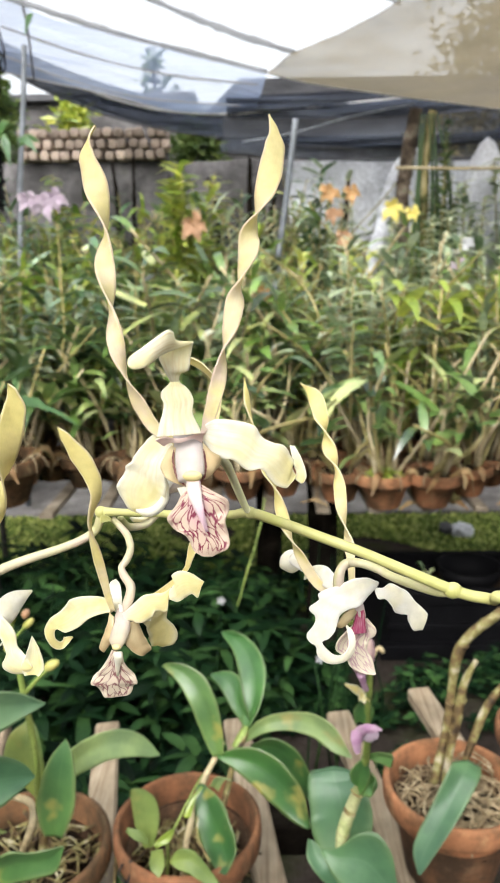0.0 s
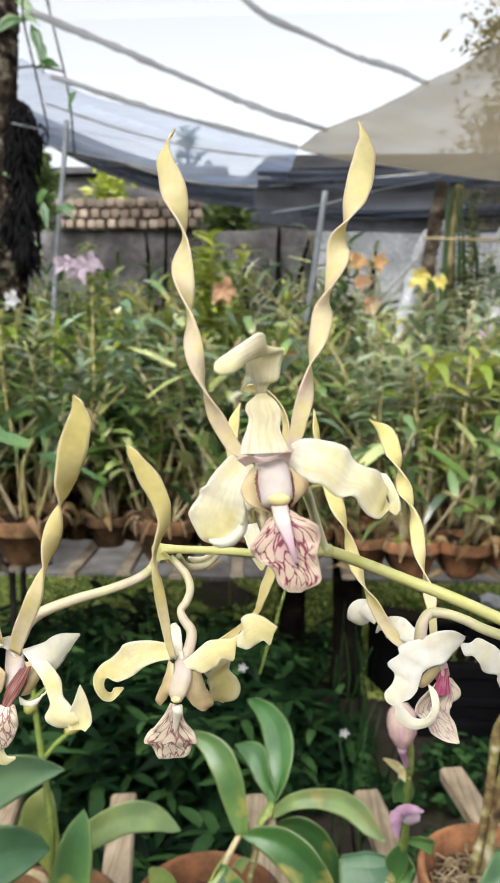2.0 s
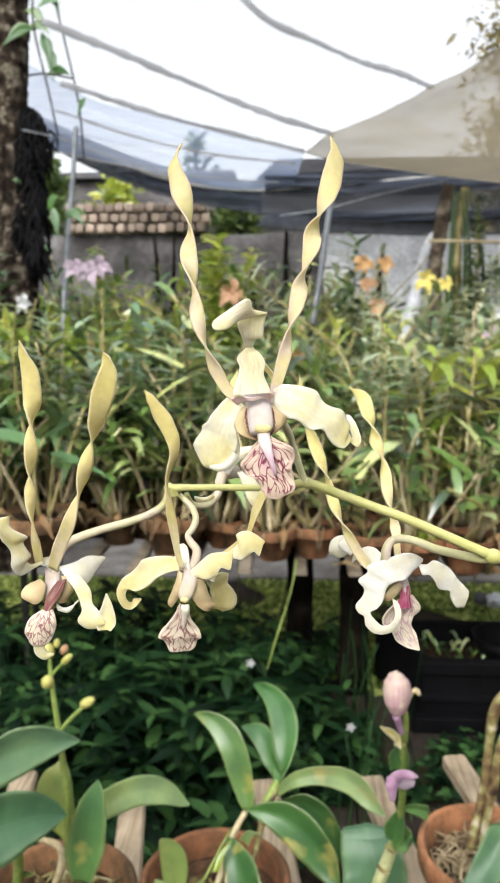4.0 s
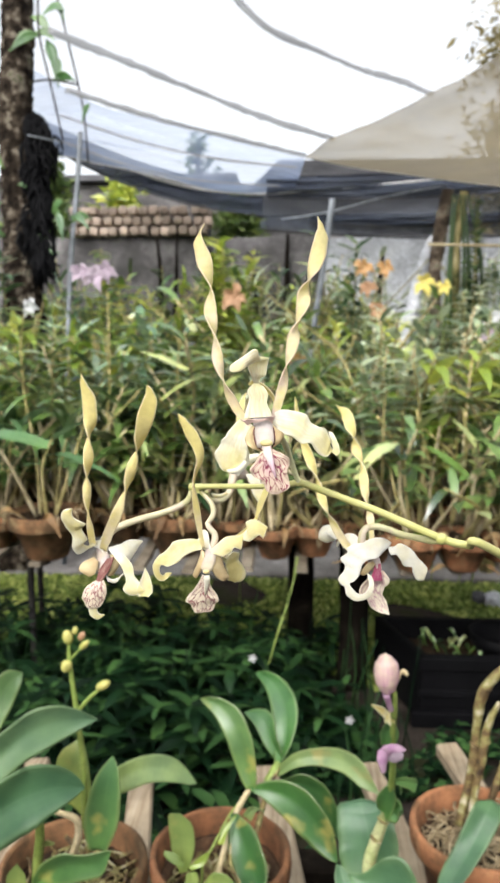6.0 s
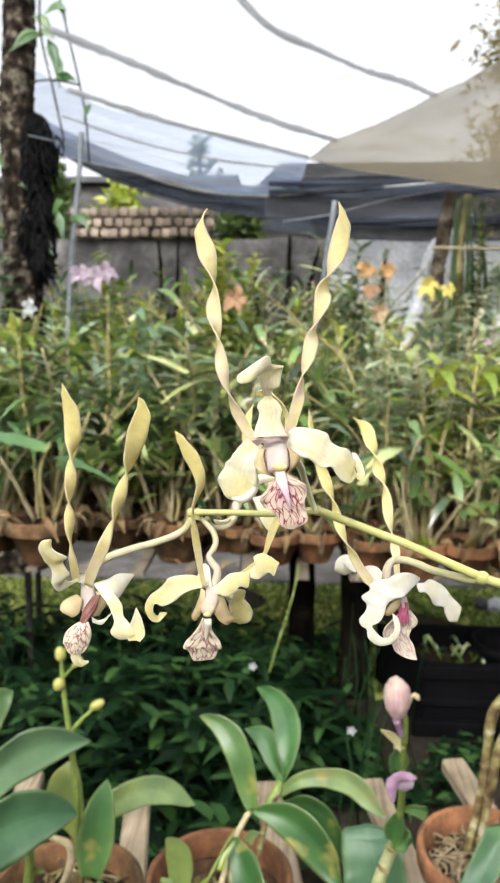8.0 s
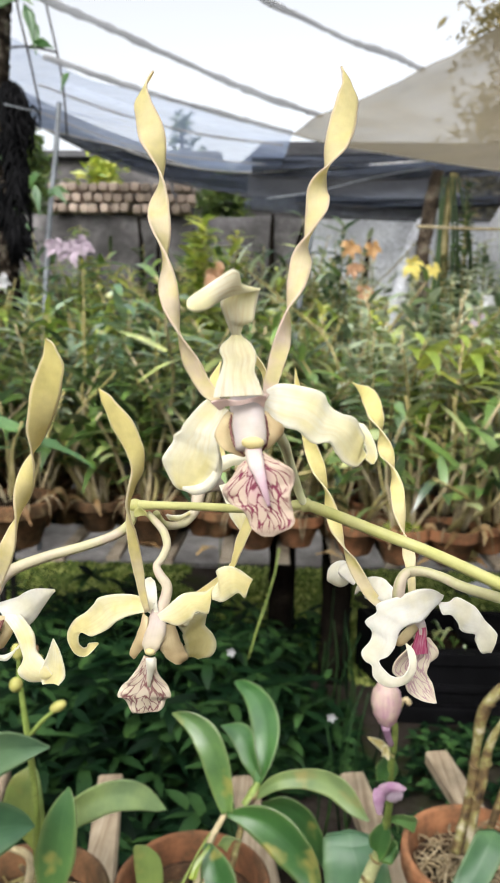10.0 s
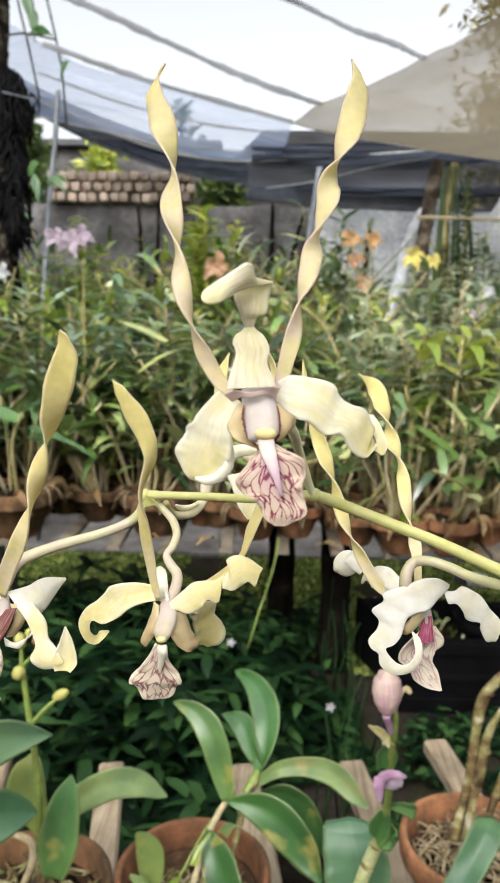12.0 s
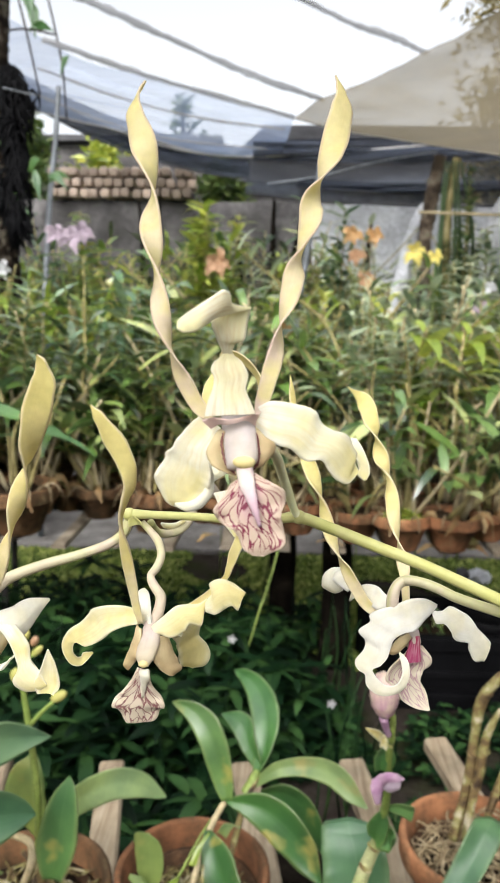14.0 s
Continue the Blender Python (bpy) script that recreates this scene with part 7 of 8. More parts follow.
def spray():
    t = thing("orchid_spray", (0.36, 0.42, TOP + 0.001), "arching spray of cream antelope orchid flowers with twisted yellow petals", "orchid")
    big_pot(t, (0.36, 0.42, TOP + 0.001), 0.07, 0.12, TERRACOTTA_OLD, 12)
    part("cane", tube(B(), [(0.36, 0.42, TOP + 0.07), (0.37, 0.42, 0.95), (0.34, 0.38, 1.12), (0.28, 0.33, 1.19)], [0.008, 0.009, 0.006, 0.0035], 10, 30), CANE_GREEN, t, "green orchid cane")
    part("stem", tube(B(), [(-0.0392, 0.1945, 1.3320), (-0.0319, 0.1905, 1.3331), (-0.0217, 0.1865, 1.3341), (-0.0120, 0.1817, 1.3351), (-0.0029, 0.1770, 1.3369), (0.0023, 0.1757, 1.3378), (0.0096, 0.1755, 1.3354), (0.0194, 0.1735, 1.3322), (0.0300, 0.1710, 1.3288)] + [(0.0513, 0.1682, 1.3202), (0.0600, 0.1672, 1.3183), (0.0713, 0.1680, 1.3151)] + [ (0.17, 0.24, 1.245), (0.28, 0.33, 1.19)], [0.0013, 0.0010, 0.0010, 0.0010, 0.0011, 0.0013, 0.0013, 0.0013, 0.0013, 0.0014, 0.0014, 0.0015, 0.0016, 0.0017], 14, 110), STEM, t, "yellow-green flower stem")
    part("stem_node", ball(B(), (-0.0390, 0.1938, 1.3321), (0.0017, 0.0016, 0.0017), (0, 0, 0), 16), STEM, t, "")
    part("stem_node", ball(B(), (0.0022, 0.1755, 1.3379), (0.0016, 0.0014, 0.0016), (0, 0, 0), 16), STEM, t, "")
    part("stem_node", ball(B(), (0.0511, 0.1682, 1.3202), (0.0023, 0.0019, 0.0021), (0, 0, 0), 16), STEM, t, "")
    flap(t, "bract", [(-0.0389, 0.1920, 1.3295), (-0.0388, 0.1920, 1.3313), (-0.0378, 0.1920, 1.3321)], [(-0.0355, 0.1910, 1.3304), (-0.0359, 0.1910, 1.3313), (-0.0373, 0.1910, 1.3324)], STEM, -0.2, 0.0)

    # front flower
    part("pedicel", tube(B(), [(0.0022, 0.1752, 1.3377), (0.0010, 0.1745, 1.3400), (-0.0004, 0.1725, 1.3442), (-0.0018, 0.1700, 1.3488), (-0.0030, 0.1665, 1.3529), (-0.0049, 0.1625, 1.3565)], [0.0008, 0.0009, 0.0010, 0.0010, 0.0011, 0.0012], 12, 34), PEDICEL_GREEN, t)
    f = part("flower", tube(B(), [(-0.0114, 0.1575, 1.3648), (-0.0105, 0.1535, 1.3628), (-0.0098, 0.1490, 1.3605), (-0.0093, 0.1462, 1.3583), (-0.0090, 0.1445, 1.3564), (-0.0088, 0.1440, 1.3557)], [0.0024, 0.0031, 0.0032, 0.0031, 0.0029, 0.0015], 18, 24, 0.6), COLUMN_WHITE, t, "pale mauve-white flower column")
    part("anther_cap", ball(B(), (-0.0086, 0.1428, 1.3570), (0.0020, 0.0009, 0.0011), (0, 0, 0), 16), ANTHER, f, "yellow anther cap")
    tepal(f, "petal", [(-0.0147, 0.1520, 1.3623), (-0.0177, 0.1535, 1.3652), (-0.0207, 0.1545, 1.3701), (-0.0231, 0.1550, 1.3759), (-0.0251, 0.1565, 1.3828), (-0.0268, 0.1610, 1.3903), (-0.0283, 0.1660, 1.3977), (-0.0290, 0.1715, 1.4064), (-0.0315, 0.1765, 1.4155), (-0.0338, 0.1790, 1.4215), (-0.0334, 0.1810, 1.4257), (-0.0319, 0.1820, 1.4287)], [0.0011, 0.0028, 0.0033, 0.0033, 0.0036, 0.0039, 0.0043, 0.0046, 0.0055, 0.0041, 0.0019, 0.0003], (-20, 0, 25, 90, 180, 270, 360, 450, 535, 560, 610, 650), PETAL, 0.06, 0.02, nv=110)
    tepal(f, "petal", [(-0.0071, 0.1520, 1.3634), (-0.0056, 0.1550, 1.3670), (-0.0044, 0.1580, 1.3717), (-0.0035, 0.1600, 1.3755), (-0.0028, 0.1620, 1.3799), (-0.0013, 0.1645, 1.3849), (-0.0003, 0.1670, 1.3896), (0.0009, 0.1688, 1.3936), (0.0026, 0.1720, 1.3996), (0.0029, 0.1740, 1.4039), (0.0047, 0.1760, 1.4082), (0.0064, 0.1785, 1.4133), (0.0078, 0.1810, 1.4185), (0.0090, 0.1830, 1.4236), (0.0088, 0.1850, 1.4277), (0.0076, 0.1870, 1.4313)], [0.0010, 0.0028, 0.0033, 0.0035, 0.0038, 0.0040, 0.0042, 0.0043, 0.0046, 0.0048, 0.0049, 0.0052, 0.0056, 0.0051, 0.0024, 0.0003], (20, 0, 0, -45, -90, -150, -190, -270, -335, -385, -450, -510, -540, -560, -580, -600), PETAL, 0.06, 0.02, nv=110)
    flap(f, "dorsal_sepal", [(-0.0158, 0.1466, 1.3642), (-0.0153, 0.1468, 1.3666), (-0.0145, 0.1470, 1.3690), (-0.0142, 0.1472, 1.3707), (-0.0148, 0.1474, 1.3722), (-0.0144, 0.1477, 1.3735), (-0.0131, 0.1477, 1.3747), (-0.0125, 0.1478, 1.3760)], [(-0.0069, 0.1466, 1.3648), (-0.0077, 0.1468, 1.3668), (-0.0086, 0.1470, 1.3690), (-0.0083, 0.1472, 1.3714), (-0.0089, 0.1474, 1.3730), (-0.0098, 0.1477, 1.3741), (-0.0108, 0.1477, 1.3748), (-0.0113, 0.1478, 1.3760)], HOOD, 0.055, 0.0, nu=18, frill=0.0)
    flap(f, "dorsal_sepal", [(-0.0128, 0.1477, 1.3752), (-0.0136, 0.1461, 1.3774), (-0.0144, 0.1445, 1.3800), (-0.0142, 0.1442, 1.3814), (-0.0138, 0.1440, 1.3822)], [(-0.0112, 0.1477, 1.3752), (-0.0106, 0.1471, 1.3769), (-0.0090, 0.1465, 1.3777), (-0.0086, 0.1470, 1.3802), (-0.0081, 0.1475, 1.3830)], HOOD, 0.05, 0.0, frill=0.0)
    flap(f, "dorsal_sepal", [(-0.0196, 0.1390, 1.3800), (-0.0193, 0.1393, 1.3810), (-0.0169, 0.1395, 1.3828), (-0.0141, 0.1402, 1.3847), (-0.0123, 0.1410, 1.3858), (-0.0114, 0.1425, 1.3854), (-0.0110, 0.1440, 1.3837), (-0.0081, 0.1475, 1.3830)], [(-0.0194, 0.1385, 1.3795), (-0.0183, 0.1388, 1.3789), (-0.0162, 0.1390, 1.3793), (-0.0147, 0.1402, 1.3804), (-0.0133, 0.1415, 1.3813), (-0.0116, 0.1432, 1.3819), (-0.0099, 0.1450, 1.3823), (-0.0081, 0.1472, 1.3827)], HOOD, 0.11, 0.0, frill=0.0)
    flap(f, "collar", [(-0.0163, 0.1478, 1.3633), (-0.0143, 0.1472, 1.3639), (-0.0114, 0.1462, 1.3638), (-0.0086, 0.1472, 1.3643), (-0.0065, 0.1478, 1.3648)], [(-0.0148, 0.1488, 1.3618), (-0.0133, 0.1478, 1.3627), (-0.0112, 0.1464, 1.3630), (-0.0086, 0.1474, 1.3635), (-0.0070, 0.1488, 1.3624)], MAUVE_PALE, 0.0, 0, frill=0.0, label="pale pink collar above the column")
    flap(f, "lateral_sepal", [(-0.0169, 0.1530, 1.3637), (-0.0196, 0.1528, 1.3612), (-0.0217, 0.1530, 1.3586), (-0.0222, 0.1532, 1.3574), (-0.0237, 0.1535, 1.3563), (-0.0240, 0.1537, 1.3550), (-0.0258, 0.1540, 1.3518), (-0.0251, 0.1542, 1.3488), (-0.0237, 0.1545, 1.3465), (-0.0215, 0.1550, 1.3453)], [(-0.0134, 0.1525, 1.3612), (-0.0137, 0.1510, 1.3591), (-0.0150, 0.1507, 1.3568), (-0.0151, 0.1505, 1.3542), (-0.0150, 0.1510, 1.3516), (-0.0158, 0.1515, 1.3491), (-0.0176, 0.1522, 1.3472), (-0.0195, 0.1530, 1.3462), (-0.0211, 0.1548, 1.3454)], SEPAL, -0.07, 0.03, nu=14)
    tepal(f, "lateral_sepal", [(-0.0220, 0.1540, 1.3462), (-0.0197, 0.1525, 1.3461), (-0.0175, 0.1518, 1.3469), (-0.0157, 0.1515, 1.3489), (-0.0152, 0.1520, 1.3514), (-0.0156, 0.1530, 1.3537), (-0.0163, 0.1540, 1.3551)], [0.0009, 0.0019, 0.0021, 0.0019, 0.0015, 0.0010, 0.0003], (20, 0, -10, 0), SEPAL_WHITE, -0.3, 0.02, nv=36, label="rolled pale edge of the sepal")
    flap(f, "lateral_sepal", [(-0.0067, 0.1535, 1.3650), (-0.0039, 0.1530, 1.3663), (0.0000, 0.1532, 1.3659), (0.0036, 0.1535, 1.3647), (0.0052, 0.1540, 1.3623), (0.0072, 0.1545, 1.3609), (0.0099, 0.1552, 1.3600), (0.0113, 0.1560, 1.3578), (0.0121, 0.1564, 1.3562), (0.0115, 0.1568, 1.3549), (0.0125, 0.1570, 1.3528)], [(-0.0071, 0.1525, 1.3619), (-0.0056, 0.1510, 1.3598), (-0.0030, 0.1510, 1.3585), (-0.0006, 0.1510, 1.3579), (0.0023, 0.1515, 1.3556), (0.0052, 0.1520, 1.3557), (0.0068, 0.1527, 1.3534), (0.0081, 0.1535, 1.3517), (0.0103, 0.1545, 1.3508), (0.0120, 0.1558, 1.3520)], SEPAL, 0.035, 0.03, nu=14)
    flap(f, "lateral_sepal", [(0.0115, 0.1630, 1.3580), (0.0120, 0.1590, 1.3554), (0.0127, 0.1583, 1.3530), (0.0123, 0.1575, 1.3520), (0.0137, 0.1575, 1.3508)], [(0.0125, 0.1630, 1.3578), (0.0135, 0.1610, 1.3565), (0.0146, 0.1590, 1.3540), (0.0149, 0.1585, 1.3521), (0.0142, 0.1580, 1.3508)], SEPAL, -0.08, 0, label="curled sepal tip")
    flap(f, "side_lobe", [(-0.0133, 0.1505, 1.3614), (-0.0149, 0.1497, 1.3592), (-0.0155, 0.1490, 1.3565), (-0.0135, 0.1476, 1.3547), (-0.0101, 0.1462, 1.3539)], [(-0.0125, 0.1490, 1.3613), (-0.0127, 0.1476, 1.3591), (-0.0123, 0.1462, 1.3571), (-0.0116, 0.1458, 1.3557), (-0.0101, 0.1455, 1.3544)], TAN, -0.2, 0.03)
    flap(f, "side_lobe", [(-0.0068, 0.1505, 1.3615), (-0.0051, 0.1502, 1.3599), (-0.0033, 0.1500, 1.3586), (-0.0041, 0.1484, 1.3569), (-0.0059, 0.1468, 1.3557)], [(-0.0070, 0.1490, 1.3614), (-0.0065, 0.1476, 1.3595), (-0.0063, 0.1462, 1.3578), (-0.0064, 0.1460, 1.3566), (-0.0067, 0.1458, 1.3554)], TAN, 0.2, 0.03)
    part("lobe_frill", tube(B(), [(-0.0126, 0.1478, 1.3612), (-0.0128, 0.1468, 1.3593), (-0.0123, 0.1455, 1.3572), (-0.0116, 0.1448, 1.3559), (-0.0100, 0.1444, 1.3544)], [0.00012, 0.0002, 0.0002, 0.0002, 0.00012], 6, 34, lumps=0.6, seed=4), MAROON, f, "maroon toothed edge of the side lobe")
    part("lobe_frill", tube(B(), [(-0.0067, 0.1478, 1.3613), (-0.0063, 0.1468, 1.3594), (-0.0061, 0.1456, 1.3577), (-0.0064, 0.1450, 1.3563), (-0.0071, 0.1448, 1.3551)], [0.00012, 0.0002, 0.0002, 0.0002, 0.00012], 6, 34, lumps=0.6, seed=4), MAROON, f, "maroon toothed edge of the side lobe")
    lip = flap(f, "lip", [(-0.0100, 0.1430, 1.3537), (-0.0117, 0.1418, 1.3517), (-0.0135, 0.1415, 1.3489), (-0.0126, 0.1407, 1.3469), (-0.0104, 0.1400, 1.3460), (-0.0094, 0.1396, 1.3448), (-0.0086, 0.1392, 1.3431), (-0.0068, 0.1390, 1.3417)], [(-0.0066, 0.1430, 1.3550), (-0.0040, 0.1412, 1.3541), (-0.0017, 0.1405, 1.3529), (-0.0015, 0.1400, 1.3509), (-0.0020, 0.1395, 1.3487), (-0.0016, 0.1390, 1.3462), (-0.0014, 0.1385, 1.3438), (-0.0047, 0.1388, 1.3417)], LIP, 0.04, 0.05, nu=18, label="cream lip netted with magenta veins")
    part("callus", tube(B(), [(-0.0086, 0.1436, 1.3559), (-0.0080, 0.1408, 1.3540), (-0.0072, 0.1388, 1.3521), (-0.0064, 0.1378, 1.3499), (-0.0056, 0.1378, 1.3472)], [0.0015, 0.0014, 0.0010, 0.0006, 0.0003], 12, 24, 0.5), CALLUS, lip, "raised white ridge")

    # second flower, lower and left of the stem's tip
    part("pedicel", tube(B(), [(-0.0358, 0.1935, 1.3302), (-0.0336, 0.1920, 1.3286), (-0.0313, 0.1900, 1.3266), (-0.0301, 0.1870, 1.3242), (-0.0307, 0.1840, 1.3222), (-0.0318, 0.1820, 1.3208), (-0.0305, 0.1790, 1.3196), (-0.0285, 0.1760, 1.3182), (-0.0285, 0.1725, 1.3162), (-0.0295, 0.1690, 1.3141)], [0.0008, 0.0009, 0.0010, 0.0010, 0.0010, 0.0009, 0.0011, 0.0012, 0.0013, 0.0011], 12, 50), PEDICEL, t)
    f = part("flower", tube(B(), [(-0.0298, 0.1700, 1.3150), (-0.0294, 0.1675, 1.3135), (-0.0295, 0.1655, 1.3117), (-0.0300, 0.1640, 1.3098), (-0.0302, 0.1630, 1.3080)], [0.0014, 0.0022, 0.0024, 0.0022, 0.0012], 16, 20, 0.55), COLUMN, t, "pale mauve-white flower column")
    part("anther_cap", ball(B(), (-0.0301, 0.1626, 1.3087), (0.0011, 0.0007, 0.0008), (0, 0, 0), 16), ANTHER, f, "yellow anther cap")
    tepal(f, "petal", [(-0.0316, 0.1680, 1.3155), (-0.0325, 0.1670, 1.3207), (-0.0330, 0.1660, 1.3254), (-0.0334, 0.1645, 1.3302), (-0.0337, 0.1625, 1.3353), (-0.0337, 0.1600, 1.3407), (-0.0325, 0.1580, 1.3448), (-0.0311, 0.1565, 1.3490), (-0.0315, 0.1555, 1.3532), (-0.0337, 0.1548, 1.3578), (-0.0361, 0.1540, 1.3622), (-0.0378, 0.1540, 1.3648)], [0.0012, 0.0017, 0.0022, 0.0024, 0.0023, 0.0021, 0.0023, 0.0027, 0.0035, 0.0041, 0.0024, 0.0003], (0, 0, 0, 0, 30, 90, 110, 140, 170, 180, 190, 200), PETAL_GOLD, 0.1, 0.02, nv=80)
    tepal(f, "petal", [(-0.0287, 0.1705, 1.3136), (-0.0241, 0.1720, 1.3159), (-0.0177, 0.1715, 1.3208), (-0.0136, 0.1700, 1.3254), (-0.0125, 0.1690, 1.3283), (-0.0114, 0.1690, 1.3318), (-0.0100, 0.1710, 1.3349), (-0.0087, 0.1740, 1.3372), (-0.0080, 0.1770, 1.3402)], [0.0013, 0.0015, 0.0013, 0.0011, 0.0017, 0.0023, 0.0025, 0.0020, 0.0004], (0, 0, 0, 20, 40, 20, 30, 60, 90), PETAL_GOLD, 0.1, 0.02, nv=60)
    flap(f, "dorsal_sepal", [(-0.0325, 0.1705, 1.3145), (-0.0340, 0.1718, 1.3167), (-0.0339, 0.1730, 1.3183), (-0.0334, 0.1750, 1.3198), (-0.0325, 0.1770, 1.3197)], [(-0.0292, 0.1685, 1.3135), (-0.0298, 0.1703, 1.3157), (-0.0301, 0.1720, 1.3177), (-0.0308, 0.1745, 1.3192), (-0.0323, 0.1770, 1.3197)], SEPAL_WHITE, -0.15, 0.03)
    flap(f, "dorsal_sepal", [(-0.0305, 0.1700, 1.3166), (-0.0302, 0.1690, 1.3149), (-0.0296, 0.1680, 1.3137)], [(-0.0296, 0.1690, 1.3167), (-0.0291, 0.1683, 1.3147), (-0.0280, 0.1675, 1.3138)], SEPAL_WHITE, 0.2, 0, label="white fold beside the column")
    flap(f, "lateral_sepal", [(-0.0320, 0.1695, 1.3178), (-0.0355, 0.1705, 1.3182), (-0.0396, 0.1720, 1.3175), (-0.0432, 0.1735, 1.3161), (-0.0444, 0.1742, 1.3143), (-0.0470, 0.1750, 1.3118), (-0.0496, 0.1757, 1.3097), (-0.0515, 0.1765, 1.3060), (-0.0514, 0.1767, 1.3032), (-0.0500, 0.1770, 1.3006), (-0.0480, 0.1775, 1.2999), (-0.0464, 0.1780, 1.3009), (-0.0450, 0.1790, 1.3025)], [(-0.0317, 0.1685, 1.3150), (-0.0353, 0.1690, 1.3140), (-0.0384, 0.1703, 1.3121), (-0.0412, 0.1715, 1.3095), (-0.0437, 0.1728, 1.3076), (-0.0458, 0.1740, 1.3067), (-0.0479, 0.1750, 1.3069), (-0.0489, 0.1760, 1.3055), (-0.0490, 0.1767, 1.3035), (-0.0482, 0.1775, 1.3021), (-0.0475, 0.1780, 1.3022), (-0.0473, 0.1785, 1.3028), (-0.0453, 0.1790, 1.3028)], SEPAL_YELLOW, -0.06, 0.05, nu=12, nv=70)
    flap(f, "lateral_sepal", [(-0.0292, 0.1675, 1.3149), (-0.0267, 0.1670, 1.3175), (-0.0241, 0.1670, 1.3198), (-0.0217, 0.1670, 1.3205), (-0.0191, 0.1673, 1.3205), (-0.0171, 0.1675, 1.3218)], [(-0.0284, 0.1665, 1.3141), (-0.0248, 0.1660, 1.3133), (-0.0219, 0.1661, 1.3146), (-0.0207, 0.1662, 1.3164), (-0.0183, 0.1666, 1.3159), (-0.0176, 0.1670, 1.3197)], SEPAL_YELLOW, 0.07, 0.05, nu=12)
    flap(f, "lateral_sepal", [(-0.0175, 0.1672, 1.3209), (-0.0160, 0.1670, 1.3233), (-0.0164, 0.1665, 1.3257), (-0.0143, 0.1660, 1.3268), (-0.0122, 0.1658, 1.3264), (-0.0088, 0.1655, 1.3242)], [(-0.0173, 0.1668, 1.3190), (-0.0153, 0.1655, 1.3190), (-0.0134, 0.1650, 1.3203), (-0.0118, 0.1645, 1.3215), (-0.0104, 0.1648, 1.3204), (-0.0095, 0.1650, 1.3231)], SEPAL_YELLOW, 0.07, 0.04, label="folded flag at the sepal's end")
    flap(f, "lateral_sepal", [(-0.0259, 0.1720, 1.3115), (-0.0247, 0.1745, 1.3075), (-0.0244, 0.1757, 1.3037), (-0.0241, 0.1770, 1.3009)], [(-0.0252, 0.1720, 1.3117), (-0.0236, 0.1740, 1.3097), (-0.0230, 0.1755, 1.3112), (-0.0216, 0.1770, 1.3117), (-0.0195, 0.1780, 1.3107), (-0.0203, 0.1790, 1.3080), (-0.0182, 0.1797, 1.3053), (-0.0177, 0.1805, 1.3025), (-0.0191, 0.1802, 1.2997), (-0.0217, 0.1800, 1.2989)], SEPAL_YELLOW, -0.09, 0.05, nu=12)
    flap(f, "side_lobe", [(-0.0325, 0.1690, 1.3146), (-0.0331, 0.1680, 1.3119), (-0.0343, 0.1675, 1.3088), (-0.0354, 0.1675, 1.3061), (-0.0346, 0.1675, 1.3048)], [(-0.0313, 0.1670, 1.3146), (-0.0312, 0.1655, 1.3121), (-0.0317, 0.1650, 1.3094), (-0.0326, 0.1661, 1.3073), (-0.0341, 0.1672, 1.3049)], TAN, 0.15, 0.02)
    flap(f, "side_lobe", [(-0.0276, 0.1665, 1.3133), (-0.0280, 0.1655, 1.3109), (-0.0282, 0.1645, 1.3087), (-0.0268, 0.1653, 1.3059), (-0.0251, 0.1660, 1.3044)], [(-0.0257, 0.1680, 1.3128), (-0.0247, 0.1685, 1.3093), (-0.0236, 0.1690, 1.3064), (-0.0229, 0.1688, 1.3048), (-0.0245, 0.1685, 1.3034)], TAN, 0.12, 0.02)
    lip = flap(f, "lip", [(-0.0317, 0.1640, 1.3071), (-0.0334, 0.1650, 1.3035), (-0.0357, 0.1660, 1.3003), (-0.0380, 0.1670, 1.2969), (-0.0368, 0.1675, 1.2952), (-0.0361, 0.1680, 1.2935), (-0.0350, 0.1683, 1.2917), (-0.0335, 0.1685, 1.2915)], [(-0.0290, 0.1640, 1.3066), (-0.0290, 0.1650, 1.3033), (-0.0275, 0.1658, 1.3001), (-0.0262, 0.1665, 1.2972), (-0.0274, 0.1673, 1.2954), (-0.0283, 0.1680, 1.2932), (-0.0304, 0.1683, 1.2920), (-0.0323, 0.1685, 1.2924)], LIP_DULL, 0.05, 0.04, nu=16, label="cream lip netted with brownish veins")
    part("callus", tube(B(), [(-0.0301, 0.1630, 1.3072), (-0.0299, 0.1628, 1.3058), (-0.0304, 0.1640, 1.3030), (-0.0309, 0.1652, 1.2995)], [0.0011, 0.0011, 0.0007, 0.0003], 10, 18, 0.45), SEPAL_WHITE, lip, "raised white ridge")

    # third flower, turned away under the stem
    part("pedicel", tube(B(), [(0.0518, 0.1690, 1.3202), (0.0488, 0.1700, 1.3189), (0.0440, 0.1740, 1.3187)] + [(0.0387, 0.1810, 1.3182), (0.0355, 0.1855, 1.3185), (0.0315, 0.1880, 1.3190), (0.0287, 0.1905, 1.3181), (0.0267, 0.1893, 1.3172), (0.0257, 0.1880, 1.3150), (0.0258, 0.1885, 1.3115), (0.0272, 0.1935, 1.3053)], [0.0012, 0.0012, 0.0012, 0.0012, 0.0012, 0.0012, 0.0013, 0.0013, 0.0015, 0.0016, 0.0016], 12, 60), PEDICEL, t)
